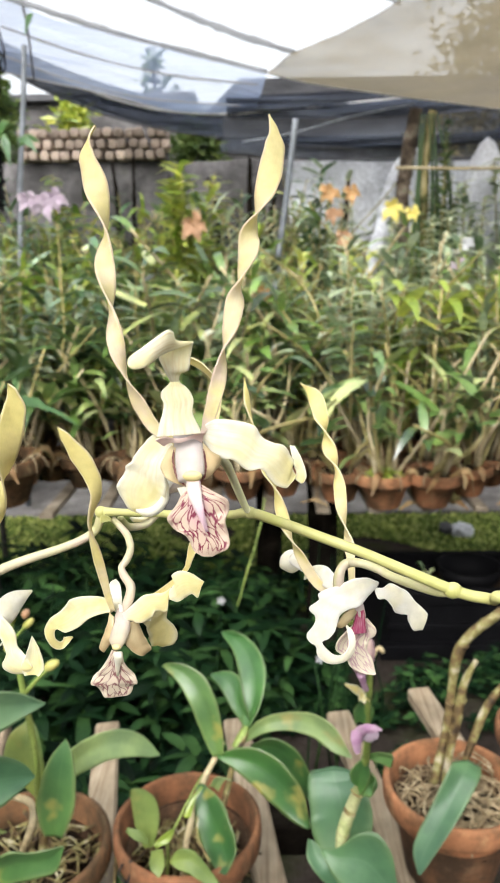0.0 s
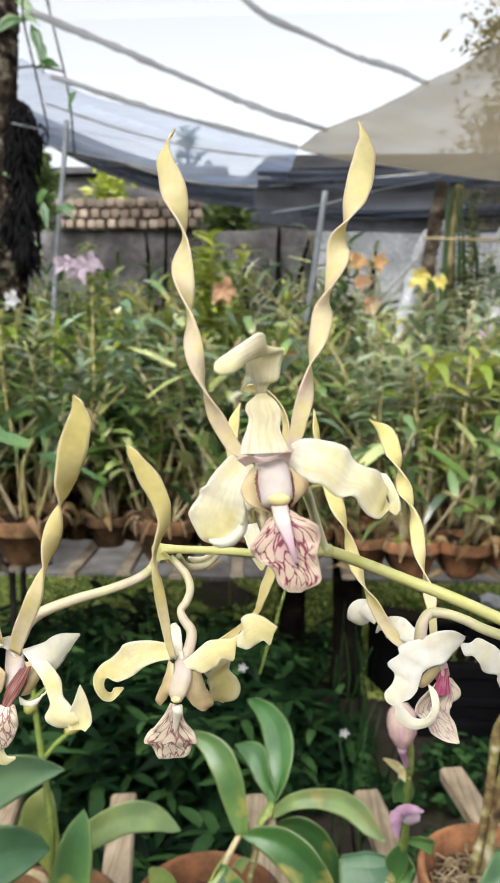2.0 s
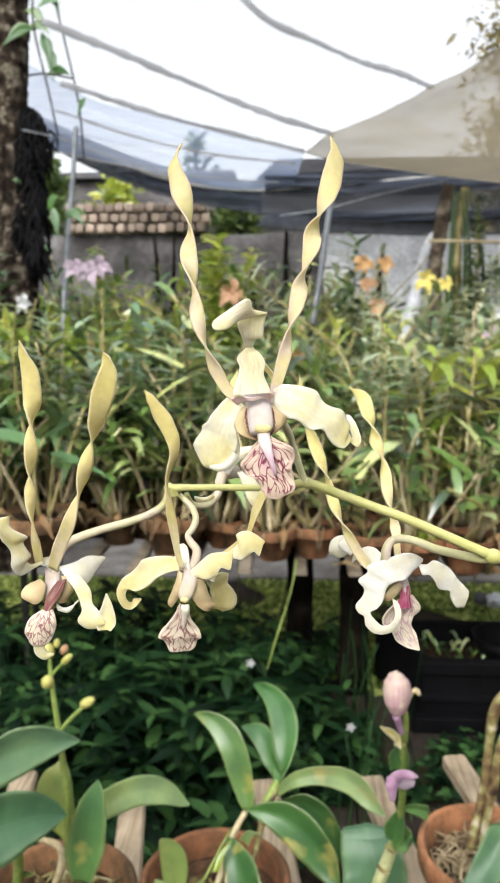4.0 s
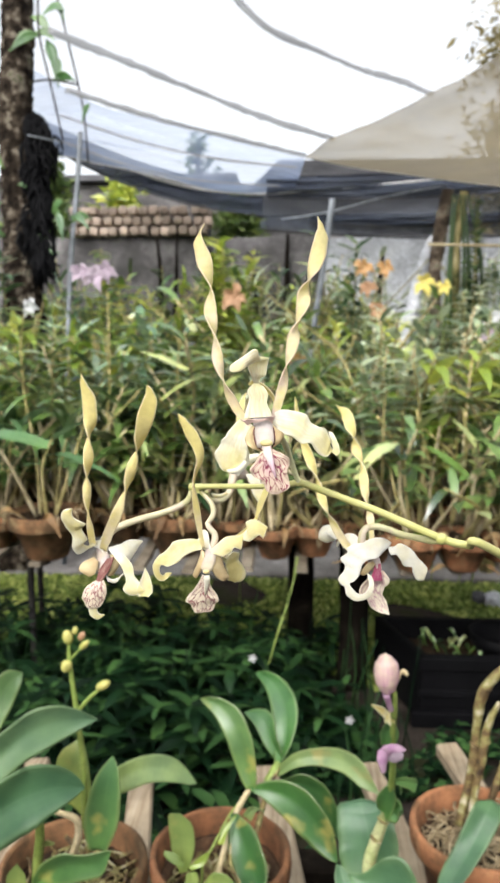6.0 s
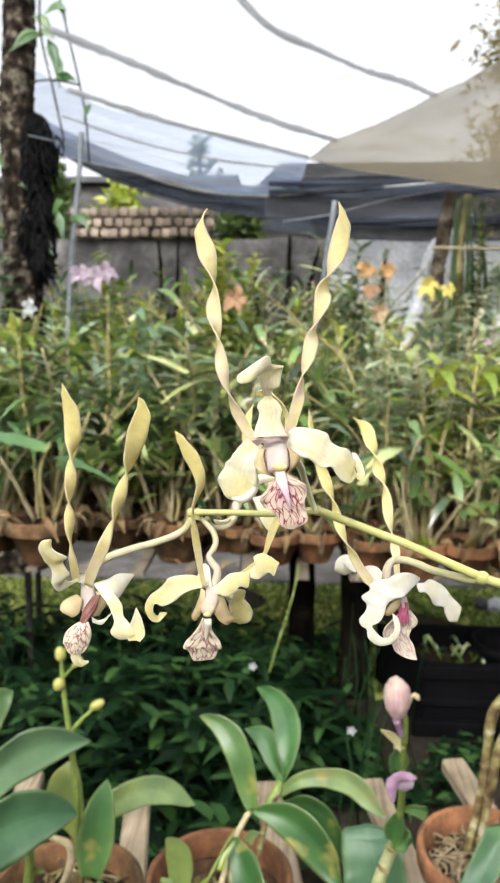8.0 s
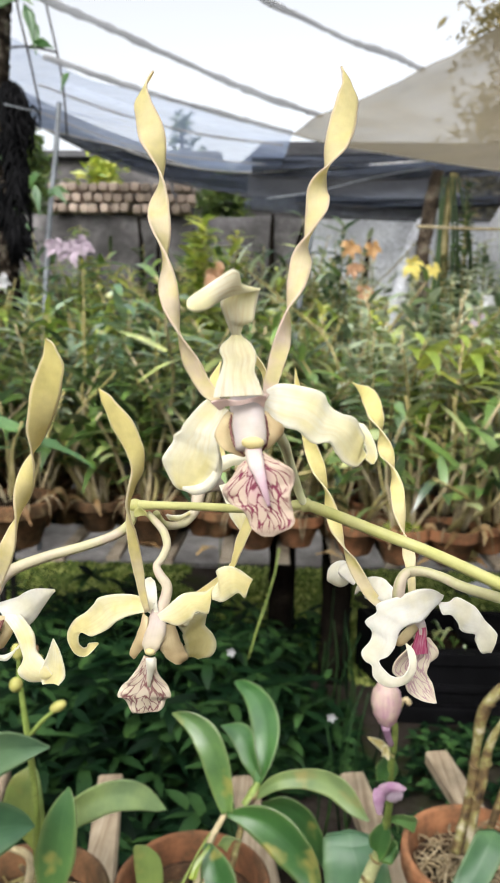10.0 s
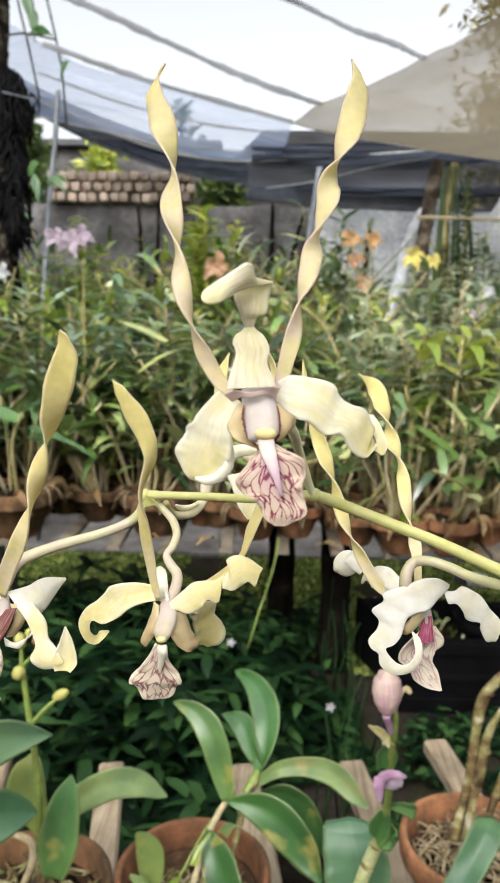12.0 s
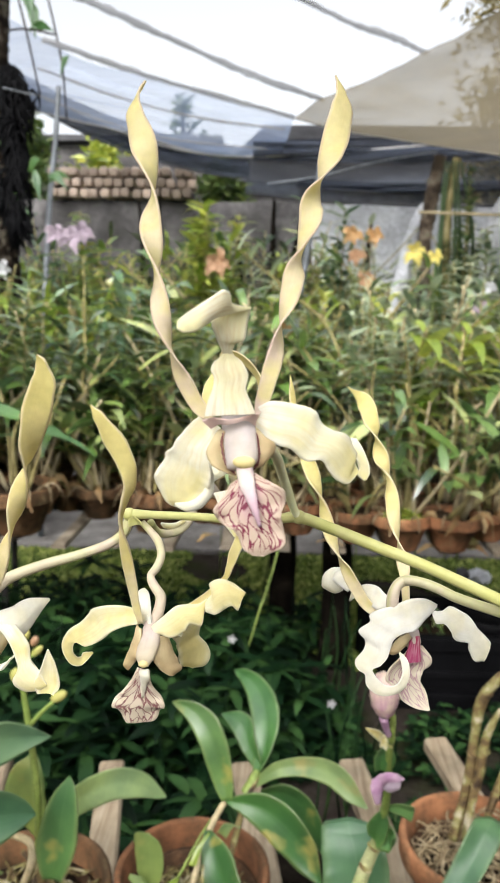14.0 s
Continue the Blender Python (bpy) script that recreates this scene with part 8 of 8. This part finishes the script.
    f = part("flower", tube(B(), [(0.0291, 0.1945, 1.3060), (0.0308, 0.1930, 1.3041), (0.0318, 0.1920, 1.3018), (0.0323, 0.1925, 1.2990)], [0.0020, 0.0025, 0.0021, 0.0010], 16, 16, 0.8), COLUMN, t, "pale flower column under a hood of white sepals")
    tepal(f, "petal", [(0.0301, 0.1930, 1.3093), (0.0301, 0.1970, 1.3148), (0.0299, 0.2000, 1.3191), (0.0292, 0.2040, 1.3232), (0.0284, 0.2080, 1.3283), (0.0280, 0.2120, 1.3336), (0.0272, 0.2160, 1.3378), (0.0260, 0.2190, 1.3420), (0.0247, 0.2220, 1.3461), (0.0238, 0.2270, 1.3511), (0.0223, 0.2330, 1.3560), (0.0182, 0.2420, 1.3595)], [0.0017, 0.0021, 0.0032, 0.0032, 0.0036, 0.0037, 0.0039, 0.0042, 0.0044, 0.0049, 0.0050, 0.0003], (0, 0, 20, 90, 160, 200, 270, 350, 430, 520, 550, 570), PETAL_GOLD, 0.06, 0.02, nv=90)
    tepal(f, "petal", [(0.0243, 0.1965, 1.3061), (0.0207, 0.1985, 1.3087), (0.0178, 0.1995, 1.3128), (0.0155, 0.2010, 1.3170), (0.0136, 0.2030, 1.3201), (0.0117, 0.2060, 1.3242), (0.0100, 0.2090, 1.3293), (0.0085, 0.2110, 1.3343), (0.0067, 0.2130, 1.3390), (0.0048, 0.2150, 1.3444), (0.0029, 0.2160, 1.3505), (0.0013, 0.2170, 1.3574), (0.0002, 0.2190, 1.3650)], [0.0020, 0.0029, 0.0032, 0.0034, 0.0033, 0.0036, 0.0036, 0.0038, 0.0041, 0.0040, 0.0034, 0.0028, 0.0003], (0, 0, 10, 40, 90, 150, 215, 285, 345, 390, 430, 480, 520), PETAL_GOLD, 0.08, 0.02, nv=90)
    flap(f, "dorsal_sepal", [(0.0282, 0.1935, 1.3106), (0.0256, 0.1970, 1.3117), (0.0242, 0.1995, 1.3126), (0.0225, 0.2020, 1.3125), (0.0206, 0.2045, 1.3114), (0.0190, 0.2070, 1.3094)], [(0.0239, 0.1955, 1.3080), (0.0226, 0.1970, 1.3080), (0.0215, 0.2000, 1.3081), (0.0199, 0.2030, 1.3060), (0.0189, 0.2055, 1.3071), (0.0176, 0.2080, 1.3052)], SEPAL_WHITE, 0.1, 0.03)
    flap(f, "dorsal_sepal", [(0.0179, 0.2100, 1.3081), (0.0173, 0.2115, 1.3114), (0.0153, 0.2130, 1.3128), (0.0126, 0.2142, 1.3121), (0.0108, 0.2155, 1.3095), (0.0106, 0.2160, 1.3069)], [(0.0172, 0.2090, 1.3074), (0.0145, 0.2097, 1.3090), (0.0130, 0.2105, 1.3104), (0.0162, 0.2117, 1.3073), (0.0141, 0.2130, 1.3053), (0.0112, 0.2155, 1.3057)], SEPAL_WHITE, 0.25, 0, label="rolled sepal tip")
    part("rolled_tip", ball(B(), (0.0144, 0.2165, 1.3076), (0.0033, 0.0021, 0.0030), (0, 0, 0), 16), SEPAL, f, "plump rolled sepal tip")
    flap(f, "lateral_sepal", [(0.0369, 0.1905, 1.3124), (0.0334, 0.1885, 1.3146), (0.0297, 0.1875, 1.3147), (0.0258, 0.1865, 1.3133), (0.0221, 0.1862, 1.3123), (0.0200, 0.1860, 1.3111), (0.0202, 0.1860, 1.3094), (0.0176, 0.1860, 1.3071), (0.0192, 0.1855, 1.3047), (0.0188, 0.1850, 1.3024), (0.0169, 0.1847, 1.2998), (0.0177, 0.1845, 1.2977), (0.0194, 0.1842, 1.2967), (0.0199, 0.1840, 1.2939), (0.0226, 0.1837, 1.2917), (0.0258, 0.1835, 1.2917), (0.0286, 0.1842, 1.2929), (0.0301, 0.1850, 1.2961), (0.0298, 0.1865, 1.2994), (0.0281, 0.1880, 1.3009)], [(0.0367, 0.1905, 1.3116), (0.0337, 0.1880, 1.3090), (0.0311, 0.1865, 1.3072), (0.0282, 0.1850, 1.3070), (0.0260, 0.1845, 1.3056), (0.0252, 0.1840, 1.3038), (0.0245, 0.1840, 1.3012), (0.0230, 0.1840, 1.2992), (0.0211, 0.1837, 1.2982), (0.0216, 0.1835, 1.2968), (0.0228, 0.1835, 1.2954), (0.0241, 0.1835, 1.2944), (0.0257, 0.1835, 1.2942), (0.0271, 0.1835, 1.2949), (0.0281, 0.1842, 1.2963), (0.0284, 0.1850, 1.2977), (0.0281, 0.1865, 1.2994), (0.0279, 0.1880, 1.3006)], SEPAL_WHITE, 0.04, 0.05, nu=14, nv=110)
    flap(f, "lateral_sepal", [(0.0357, 0.1910, 1.3105), (0.0381, 0.1905, 1.3107), (0.0401, 0.1903, 1.3120), (0.0428, 0.1900, 1.3110), (0.0452, 0.1905, 1.3092), (0.0468, 0.1910, 1.3067), (0.0491, 0.1918, 1.3044), (0.0512, 0.1925, 1.3018)], [(0.0361, 0.1900, 1.3091), (0.0369, 0.1895, 1.3077), (0.0388, 0.1895, 1.3077), (0.0405, 0.1895, 1.3057), (0.0418, 0.1898, 1.3034), (0.0449, 0.1900, 1.3028), (0.0457, 0.1905, 1.3002), (0.0470, 0.1910, 1.2976), (0.0498, 0.1920, 1.2970)], SEPAL_WHITE, 0.06, 0.05, nu=12)
    flap(f, "side_lobe", [(0.0301, 0.1890, 1.3053), (0.0275, 0.1883, 1.3041), (0.0256, 0.1875, 1.3018), (0.0254, 0.1880, 1.3004)], [(0.0311, 0.1900, 1.3038), (0.0297, 0.1893, 1.3020), (0.0282, 0.1885, 1.3008), (0.0269, 0.1885, 1.2999)], TAN, 0.15, 0)
    lip = flap(f, "lip", [(0.0315, 0.1915, 1.3008), (0.0280, 0.1900, 1.2975), (0.0255, 0.1898, 1.2946), (0.0254, 0.1895, 1.2922), (0.0280, 0.1898, 1.2901), (0.0296, 0.1900, 1.2869), (0.0331, 0.1908, 1.2844), (0.0366, 0.1915, 1.2833)], [(0.0344, 0.1920, 1.3007), (0.0367, 0.1925, 1.2976), (0.0367, 0.1925, 1.2952), (0.0351, 0.1925, 1.2935), (0.0343, 0.1925, 1.2912), (0.0358, 0.1925, 1.2886), (0.0365, 0.1923, 1.2860), (0.0372, 0.1920, 1.2832)], LIP_RED, -0.1, 0.03, nu=16, label="cream lip with a crimson throat")
    flap(lip, "throat", [(0.0310, 0.1908, 1.3035), (0.0304, 0.1901, 1.3008), (0.0290, 0.1888, 1.2972)], [(0.0332, 0.1908, 1.3038), (0.0334, 0.1903, 1.3008), (0.0339, 0.1904, 1.2972)], CRIMSON, -0.04, 0.02, frill=0.0, label="crimson-streaked throat of the lip")

    # fourth flower, at the end of the left pedicel
    part("pedicel", tube(B(), [(-0.0391, 0.1943, 1.3317), (-0.0404, 0.1935, 1.3275), (-0.0443, 0.1930, 1.3245), (-0.0511, 0.1920, 1.3220), (-0.0594, 0.1900, 1.3199), (-0.0666, 0.1880, 1.3175), (-0.0696, 0.1850, 1.3159), (-0.0710, 0.1820, 1.3130)], [0.0011, 0.0012, 0.0012, 0.0012, 0.0013, 0.0014, 0.0017, 0.0020], 12, 50), PEDICEL, t)
    f = part("flower", tube(B(), [(-0.0714, 0.1800, 1.3114), (-0.0702, 0.1770, 1.3085), (-0.0697, 0.1745, 1.3055), (-0.0698, 0.1730, 1.3030)], [0.0021, 0.0025, 0.0023, 0.0012], 16, 16, 0.6), COLUMN, t, "pale flower column")
    tepal(f, "petal", [(-0.0701, 0.1770, 1.3117), (-0.0670, 0.1740, 1.3189), (-0.0634, 0.1710, 1.3260), (-0.0605, 0.1690, 1.3316), (-0.0583, 0.1670, 1.3368), (-0.0562, 0.1650, 1.3440), (-0.0533, 0.1630, 1.3515), (-0.0517, 0.1610, 1.3566), (-0.0494, 0.1590, 1.3634), (-0.0475, 0.1575, 1.3682), (-0.0476, 0.1568, 1.3720), (-0.0483, 0.1565, 1.3738)], [0.0029, 0.0037, 0.0038, 0.0038, 0.0035, 0.0039, 0.0042, 0.0049, 0.0058, 0.0050, 0.0026, 0.0004], (0, 0, 0, 40, 90, 175, 270, 320, 355, 365, 385, 400), PETAL_GOLD, 0.06, 0.02, nv=80)
    tepal(f, "petal", [(-0.0738, 0.1770, 1.3135), (-0.0742, 0.1755, 1.3205), (-0.0742, 0.1735, 1.3283), (-0.0741, 0.1725, 1.3347), (-0.0737, 0.1720, 1.3409), (-0.0727, 0.1710, 1.3481), (-0.0718, 0.1700, 1.3553), (-0.0712, 0.1695, 1.3612), (-0.0716, 0.1690, 1.3681), (-0.0729, 0.1685, 1.3730), (-0.0737, 0.1684, 1.3768)], [0.0025, 0.0029, 0.0030, 0.0032, 0.0034, 0.0038, 0.0039, 0.0049, 0.0050, 0.0031, 0.0004], (0, 20, 90, 170, 270, 350, 450, 530, 550, 570, 590), PETAL_GOLD, 0.06, 0.02, nv=80)
    flap(f, "lateral_sepal", [(-0.0722, 0.1770, 1.3136), (-0.0750, 0.1750, 1.3124), (-0.0783, 0.1733, 1.3108), (-0.0799, 0.1715, 1.3138), (-0.0795, 0.1703, 1.3187), (-0.0814, 0.1690, 1.3228), (-0.0825, 0.1677, 1.3259), (-0.0811, 0.1665, 1.3289), (-0.0781, 0.1660, 1.3298)], [(-0.0734, 0.1770, 1.3140), (-0.0758, 0.1750, 1.3137), (-0.0774, 0.1738, 1.3161), (-0.0758, 0.1725, 1.3165), (-0.0741, 0.1710, 1.3172), (-0.0755, 0.1695, 1.3215), (-0.0740, 0.1682, 1.3235), (-0.0778, 0.1670, 1.3266), (-0.0777, 0.1660, 1.3296)], SEPAL, 0.12, 0.04, nu=12)
    flap(f, "dorsal_sepal", [(-0.0702, 0.1770, 1.3106), (-0.0725, 0.1780, 1.3120), (-0.0751, 0.1790, 1.3125), (-0.0740, 0.1790, 1.3142)], [(-0.0681, 0.1770, 1.3107), (-0.0692, 0.1785, 1.3132), (-0.0717, 0.1800, 1.3144), (-0.0738, 0.1800, 1.3140)], SEPAL_WHITE, -0.2, 0.05)
    flap(f, "lateral_sepal", [(-0.0689, 0.1770, 1.3123), (-0.0643, 0.1790, 1.3133), (-0.0613, 0.1825, 1.3141), (-0.0574, 0.1860, 1.3129)], [(-0.0658, 0.1760, 1.3089), (-0.0626, 0.1780, 1.3057), (-0.0601, 0.1810, 1.3079), (-0.0583, 0.1840, 1.3109), (-0.0572, 0.1860, 1.3123)], SEPAL_WHITE, 0.14, 0.03)
    flap(f, "lateral_sepal", [(-0.0666, 0.1760, 1.3101), (-0.0629, 0.1740, 1.3064), (-0.0609, 0.1730, 1.3015), (-0.0618, 0.1720, 1.2984), (-0.0593, 0.1718, 1.2962), (-0.0560, 0.1715, 1.2966), (-0.0539, 0.1715, 1.2979)], [(-0.0621, 0.1765, 1.3101), (-0.0588, 0.1745, 1.3069), (-0.0578, 0.1733, 1.3031), (-0.0555, 0.1720, 1.3011), (-0.0545, 0.1718, 1.2995), (-0.0539, 0.1715, 1.2983)], SEPAL, 0.14, 0.03, nu=12)
    flap(f, "lateral_sepal", [(-0.0536, 0.1720, 1.3066), (-0.0550, 0.1715, 1.3025), (-0.0566, 0.1710, 1.2989), (-0.0559, 0.1710, 1.2961)], [(-0.0534, 0.1720, 1.3066), (-0.0517, 0.1713, 1.3033), (-0.0506, 0.1705, 1.2987), (-0.0521, 0.1705, 1.2962)], SEPAL, -0.2, 0, label="upturned sepal tip")
    flap(f, "lateral_sepal", [(-0.0681, 0.1730, 1.3030), (-0.0658, 0.1735, 1.3016), (-0.0621, 0.1740, 1.3032)], [(-0.0678, 0.1730, 1.3009), (-0.0646, 0.1735, 1.3004), (-0.0617, 0.1740, 1.3045)], SEPAL_WHITE, 0.15, 0, label="white fold under the column")
    flap(f, "side_lobe", [(-0.0729, 0.1745, 1.3096), (-0.0766, 0.1728, 1.3080), (-0.0774, 0.1710, 1.3056), (-0.0741, 0.1710, 1.3034)], [(-0.0710, 0.1735, 1.3083), (-0.0712, 0.1725, 1.3061), (-0.0718, 0.1715, 1.3043), (-0.0733, 0.1710, 1.3034)], TAN, 0.1, 0)
    flap(f, "side_lobe", [(-0.0676, 0.1735, 1.3096), (-0.0702, 0.1720, 1.3058), (-0.0712, 0.1705, 1.3021)], [(-0.0652, 0.1740, 1.3099), (-0.0666, 0.1723, 1.3058), (-0.0695, 0.1705, 1.3013)], MAROON, 0.03, 0, frill=0.0, label="maroon-streaked inner face of the side lobe")
    flap(f, "side_lobe", [(-0.0672, 0.1752, 1.3104), (-0.0663, 0.1744, 1.3068), (-0.0678, 0.1735, 1.3029)], [(-0.0646, 0.1765, 1.3096), (-0.0640, 0.1760, 1.3064), (-0.0663, 0.1755, 1.3026)], TAN, 0.1, 0)
    lip = flap(f, "lip", [(-0.0714, 0.1712, 1.3019), (-0.0748, 0.1700, 1.2997), (-0.0764, 0.1700, 1.2959), (-0.0751, 0.1700, 1.2925), (-0.0739, 0.1702, 1.2916)], [(-0.0685, 0.1712, 1.3019), (-0.0674, 0.1700, 1.2990), (-0.0680, 0.1700, 1.2956), (-0.0697, 0.1700, 1.2926), (-0.0714, 0.1702, 1.2917)], LIP_DULL, 0.14, 0.03, nu=14, label="cream lip netted with brownish veins")
    flap(lip, "lip_lobe", [(-0.0743, 0.1702, 1.2924), (-0.0739, 0.1706, 1.2889), (-0.0713, 0.1708, 1.2872), (-0.0687, 0.1710, 1.2886)], [(-0.0708, 0.1702, 1.2925), (-0.0711, 0.1704, 1.2907), (-0.0704, 0.1707, 1.2894), (-0.0688, 0.1710, 1.2891)], SEPAL, 0.1, 0)

    # fifth flower, facing away behind the front one
    part("pedicel", tube(B(), [(-0.0341, 0.1955, 1.3298), (-0.0330, 0.1990, 1.3261), (-0.0305, 0.2020, 1.3248), (-0.0278, 0.2045, 1.3251), (-0.0256, 0.2063, 1.3278), (-0.0249, 0.2080, 1.3313), (-0.0241, 0.2095, 1.3341)], [0.0009, 0.0011, 0.0011, 0.0011, 0.0013, 0.0017, 0.0018], 12, 40), PEDICEL, t)
    f = part("flower", tube(B(), [(-0.0242, 0.2106, 1.3331), (-0.0215, 0.2118, 1.3342), (-0.0183, 0.2138, 1.3322)], [0.0021, 0.0026, 0.0011], 14, 12, 0.9), COLUMN, t, "pale flower column seen from behind")
    flap(f, "lateral_sepal", [(-0.0245, 0.2080, 1.3358), (-0.0213, 0.2065, 1.3407), (-0.0178, 0.2069, 1.3428), (-0.0133, 0.2074, 1.3431), (-0.0115, 0.2074, 1.3416)], [(-0.0221, 0.2080, 1.3337), (-0.0193, 0.2065, 1.3377), (-0.0160, 0.2069, 1.3398), (-0.0133, 0.2074, 1.3403), (-0.0115, 0.2074, 1.3413)], SEPAL_WHITE, 0.18, 0.03)
    flap(f, "lateral_sepal", [(-0.0193, 0.2065, 1.3348), (-0.0177, 0.2055, 1.3312), (-0.0161, 0.2045, 1.3269), (-0.0137, 0.2045, 1.3235)], [(-0.0148, 0.2065, 1.3359), (-0.0132, 0.2055, 1.3319), (-0.0113, 0.2045, 1.3276), (-0.0131, 0.2045, 1.3235)], SEPAL, -0.15, 0.03)
    flap(f, "lateral_sepal", [(-0.0323, 0.2000, 1.3280), (-0.0315, 0.2015, 1.3264), (-0.0287, 0.2030, 1.3261), (-0.0265, 0.2040, 1.3274)], [(-0.0320, 0.2000, 1.3283), (-0.0307, 0.2015, 1.3277), (-0.0287, 0.2030, 1.3275), (-0.0268, 0.2040, 1.3283)], SEPAL, 0.2, 0, label="small curled bract")
    flap(f, "lip", [(-0.0170, 0.2135, 1.3310), (-0.0161, 0.2141, 1.3277), (-0.0155, 0.2147, 1.3236)], [(-0.0133, 0.2135, 1.3311), (-0.0117, 0.2141, 1.3278), (-0.0133, 0.2147, 1.3236)], LIP_DULL, 0.1, 0.03)
    tepal(f, "petal", [(-0.0177, 0.2118, 1.3374), (-0.0205, 0.2138, 1.3456), (-0.0220, 0.2160, 1.3540), (-0.0215, 0.2170, 1.3610), (-0.0199, 0.2189, 1.3664)], [0.0022, 0.0031, 0.0034, 0.0034, 0.0006], (0, 40, 20, 60), PETAL_GOLD, 0.1, nv=34)
    tepal(f, "petal", [(-0.0149, 0.2120, 1.3374), (-0.0102, 0.2147, 1.3473), (-0.0073, 0.2164, 1.3575), (-0.0081, 0.2173, 1.3641), (-0.0123, 0.2168, 1.3690), (-0.0167, 0.2167, 1.3708), (-0.0188, 0.2165, 1.3699)], [0.0022, 0.0028, 0.0028, 0.0028, 0.0031, 0.0028, 0.0005], (0, 50, 60, 40, 20), PETAL_GOLD, 0.1, nv=44)


spray()


# ---- blossoms among the crowd ----
def blossom(place, size, mat, label, count=5, seed=0, droop=0.3):
    """A five-petalled flower on a thin stalk rising from the bench plants."""
    rr = random.Random(seed)
    c = Vector(place)
    low = 0.0 if 3.02 < c.y + 0.05 < 4.8 else TOPB
    t = thing("orchid_blossom", (c.x, c.y + 0.02, low), label, "flower")
    root = Vector((c.x + rr.uniform(-0.03, 0.03), c.y + 0.05, low))
    part("flower_stalk", tube(B(), [root, root.lerp(c, 0.6) + Vector((0.02, 0.02, 0)), c], [0.003, 0.0025, 0.0016], 6, 16), CANE_GREEN, t)
    part("flower_centre", ball(B(), c, (size * 0.10, size * 0.10, size * 0.12), seg=8), mat, t)
    for k in range(count):
        a = 2 * math.pi * k / count + rr.uniform(-0.3, 0.3)
        d = Vector((math.cos(a), -0.25, math.sin(a)))
        L = size * 0.5 * rr.uniform(0.8, 1.15)
        part("petal", blade(B(), [c, c + d * L * 0.55 + Vector((0, -L * 0.15, 0)), c + d * L - Vector((0, -L * droop * 0.2, L * droop))], [L * 0.18, L * 0.75, L * 0.12], (rr.uniform(-25, 25),), 0.15, 0.08, 2, 0.0006, 4, 10), mat, t)
    return t


for i, (p, s, m, lab) in enumerate((
    ((-0.8371, 2.8396, 1.6311), 0.10, LILAC, "pale lilac orchid flower on a tall stalk"), ((-0.7882, 2.8410, 1.6199), 0.10, LILAC, "pale lilac orchid flower on a tall stalk"), ((-0.7535, 2.8669, 1.6436), 0.09, LILAC, "pale lilac orchid flower on a tall stalk"),
    ((0.6285, 3.6432, 1.6438), 0.11, YELLOW, "lemon yellow orchid flower above the leaves"), ((0.7347, 3.6671, 1.6230), 0.08, YELLOW, "small yellow orchid flower above the leaves"),
    ((0.3239, 3.5318, 1.7066), 0.10, ORANGE, "bright orange orchid flower on a thin stalk"), ((0.4336, 3.5588, 1.7055), 0.09, ORANGE, "bright orange orchid flower on a thin stalk"), ((0.3384, 3.4676, 1.6078), 0.09, PEACH, "faded peach orchid flower hanging from its stalk"), ((0.3784, 3.4039, 1.5012), 0.09, PEACH, "withered peach orchid flower hanging from its stalk"),
    ((-0.2616, 3.1690, 1.5571), 0.12, PEACH, "withered peach flower among yellow-green leaves"), ((0.0084, 2.6421, 1.2986), 0.09, ORANGE, "orange flower half hidden by leaves"),
    ((0.7212, 2.9916, 1.3025), 0.05, MAUVE, "small mauve flower among fine stems"), ((0.8539, 3.2269, 1.4689), 0.10, WHITE, "white and lilac orchid flower"), ((0.8372, 3.2152, 1.3961), 0.09, LILAC, "white and lilac orchid flower"),
    ((-1.0406, 2.8074, 1.4995), 0.08, WHITE, "white orchid flower among dark leaves"),
)):
    blossom(p, s, m, lab, 5, 60 + i)
for i, p in enumerate(((-0.1213, 2.0482, 0.4086), (0.1662, 1.8983, 0.2979))):
    c = Vector(p)
    t = thing("weed_flower", (c.x, c.y, 0), "tiny white star flower on the weeds", "flower")
    part("flower_stalk", tube(B(), [(c.x, c.y + 0.01, 0), (c.x, c.y + 0.01, c.z * 0.5), c], [0.0012] * 3, 5, 8), LEAF_WEED, t)
    for k in range(5):
        a = 1.26 * k
        d = Vector((math.cos(a), -0.3, math.sin(a))) * 0.015
        part("petal", blade(B(), [c, c + d * 0.6, c + d], [0.002, 0.009, 0.002], (0,), 0.1, nu=2, nv=5), WHITE, t)
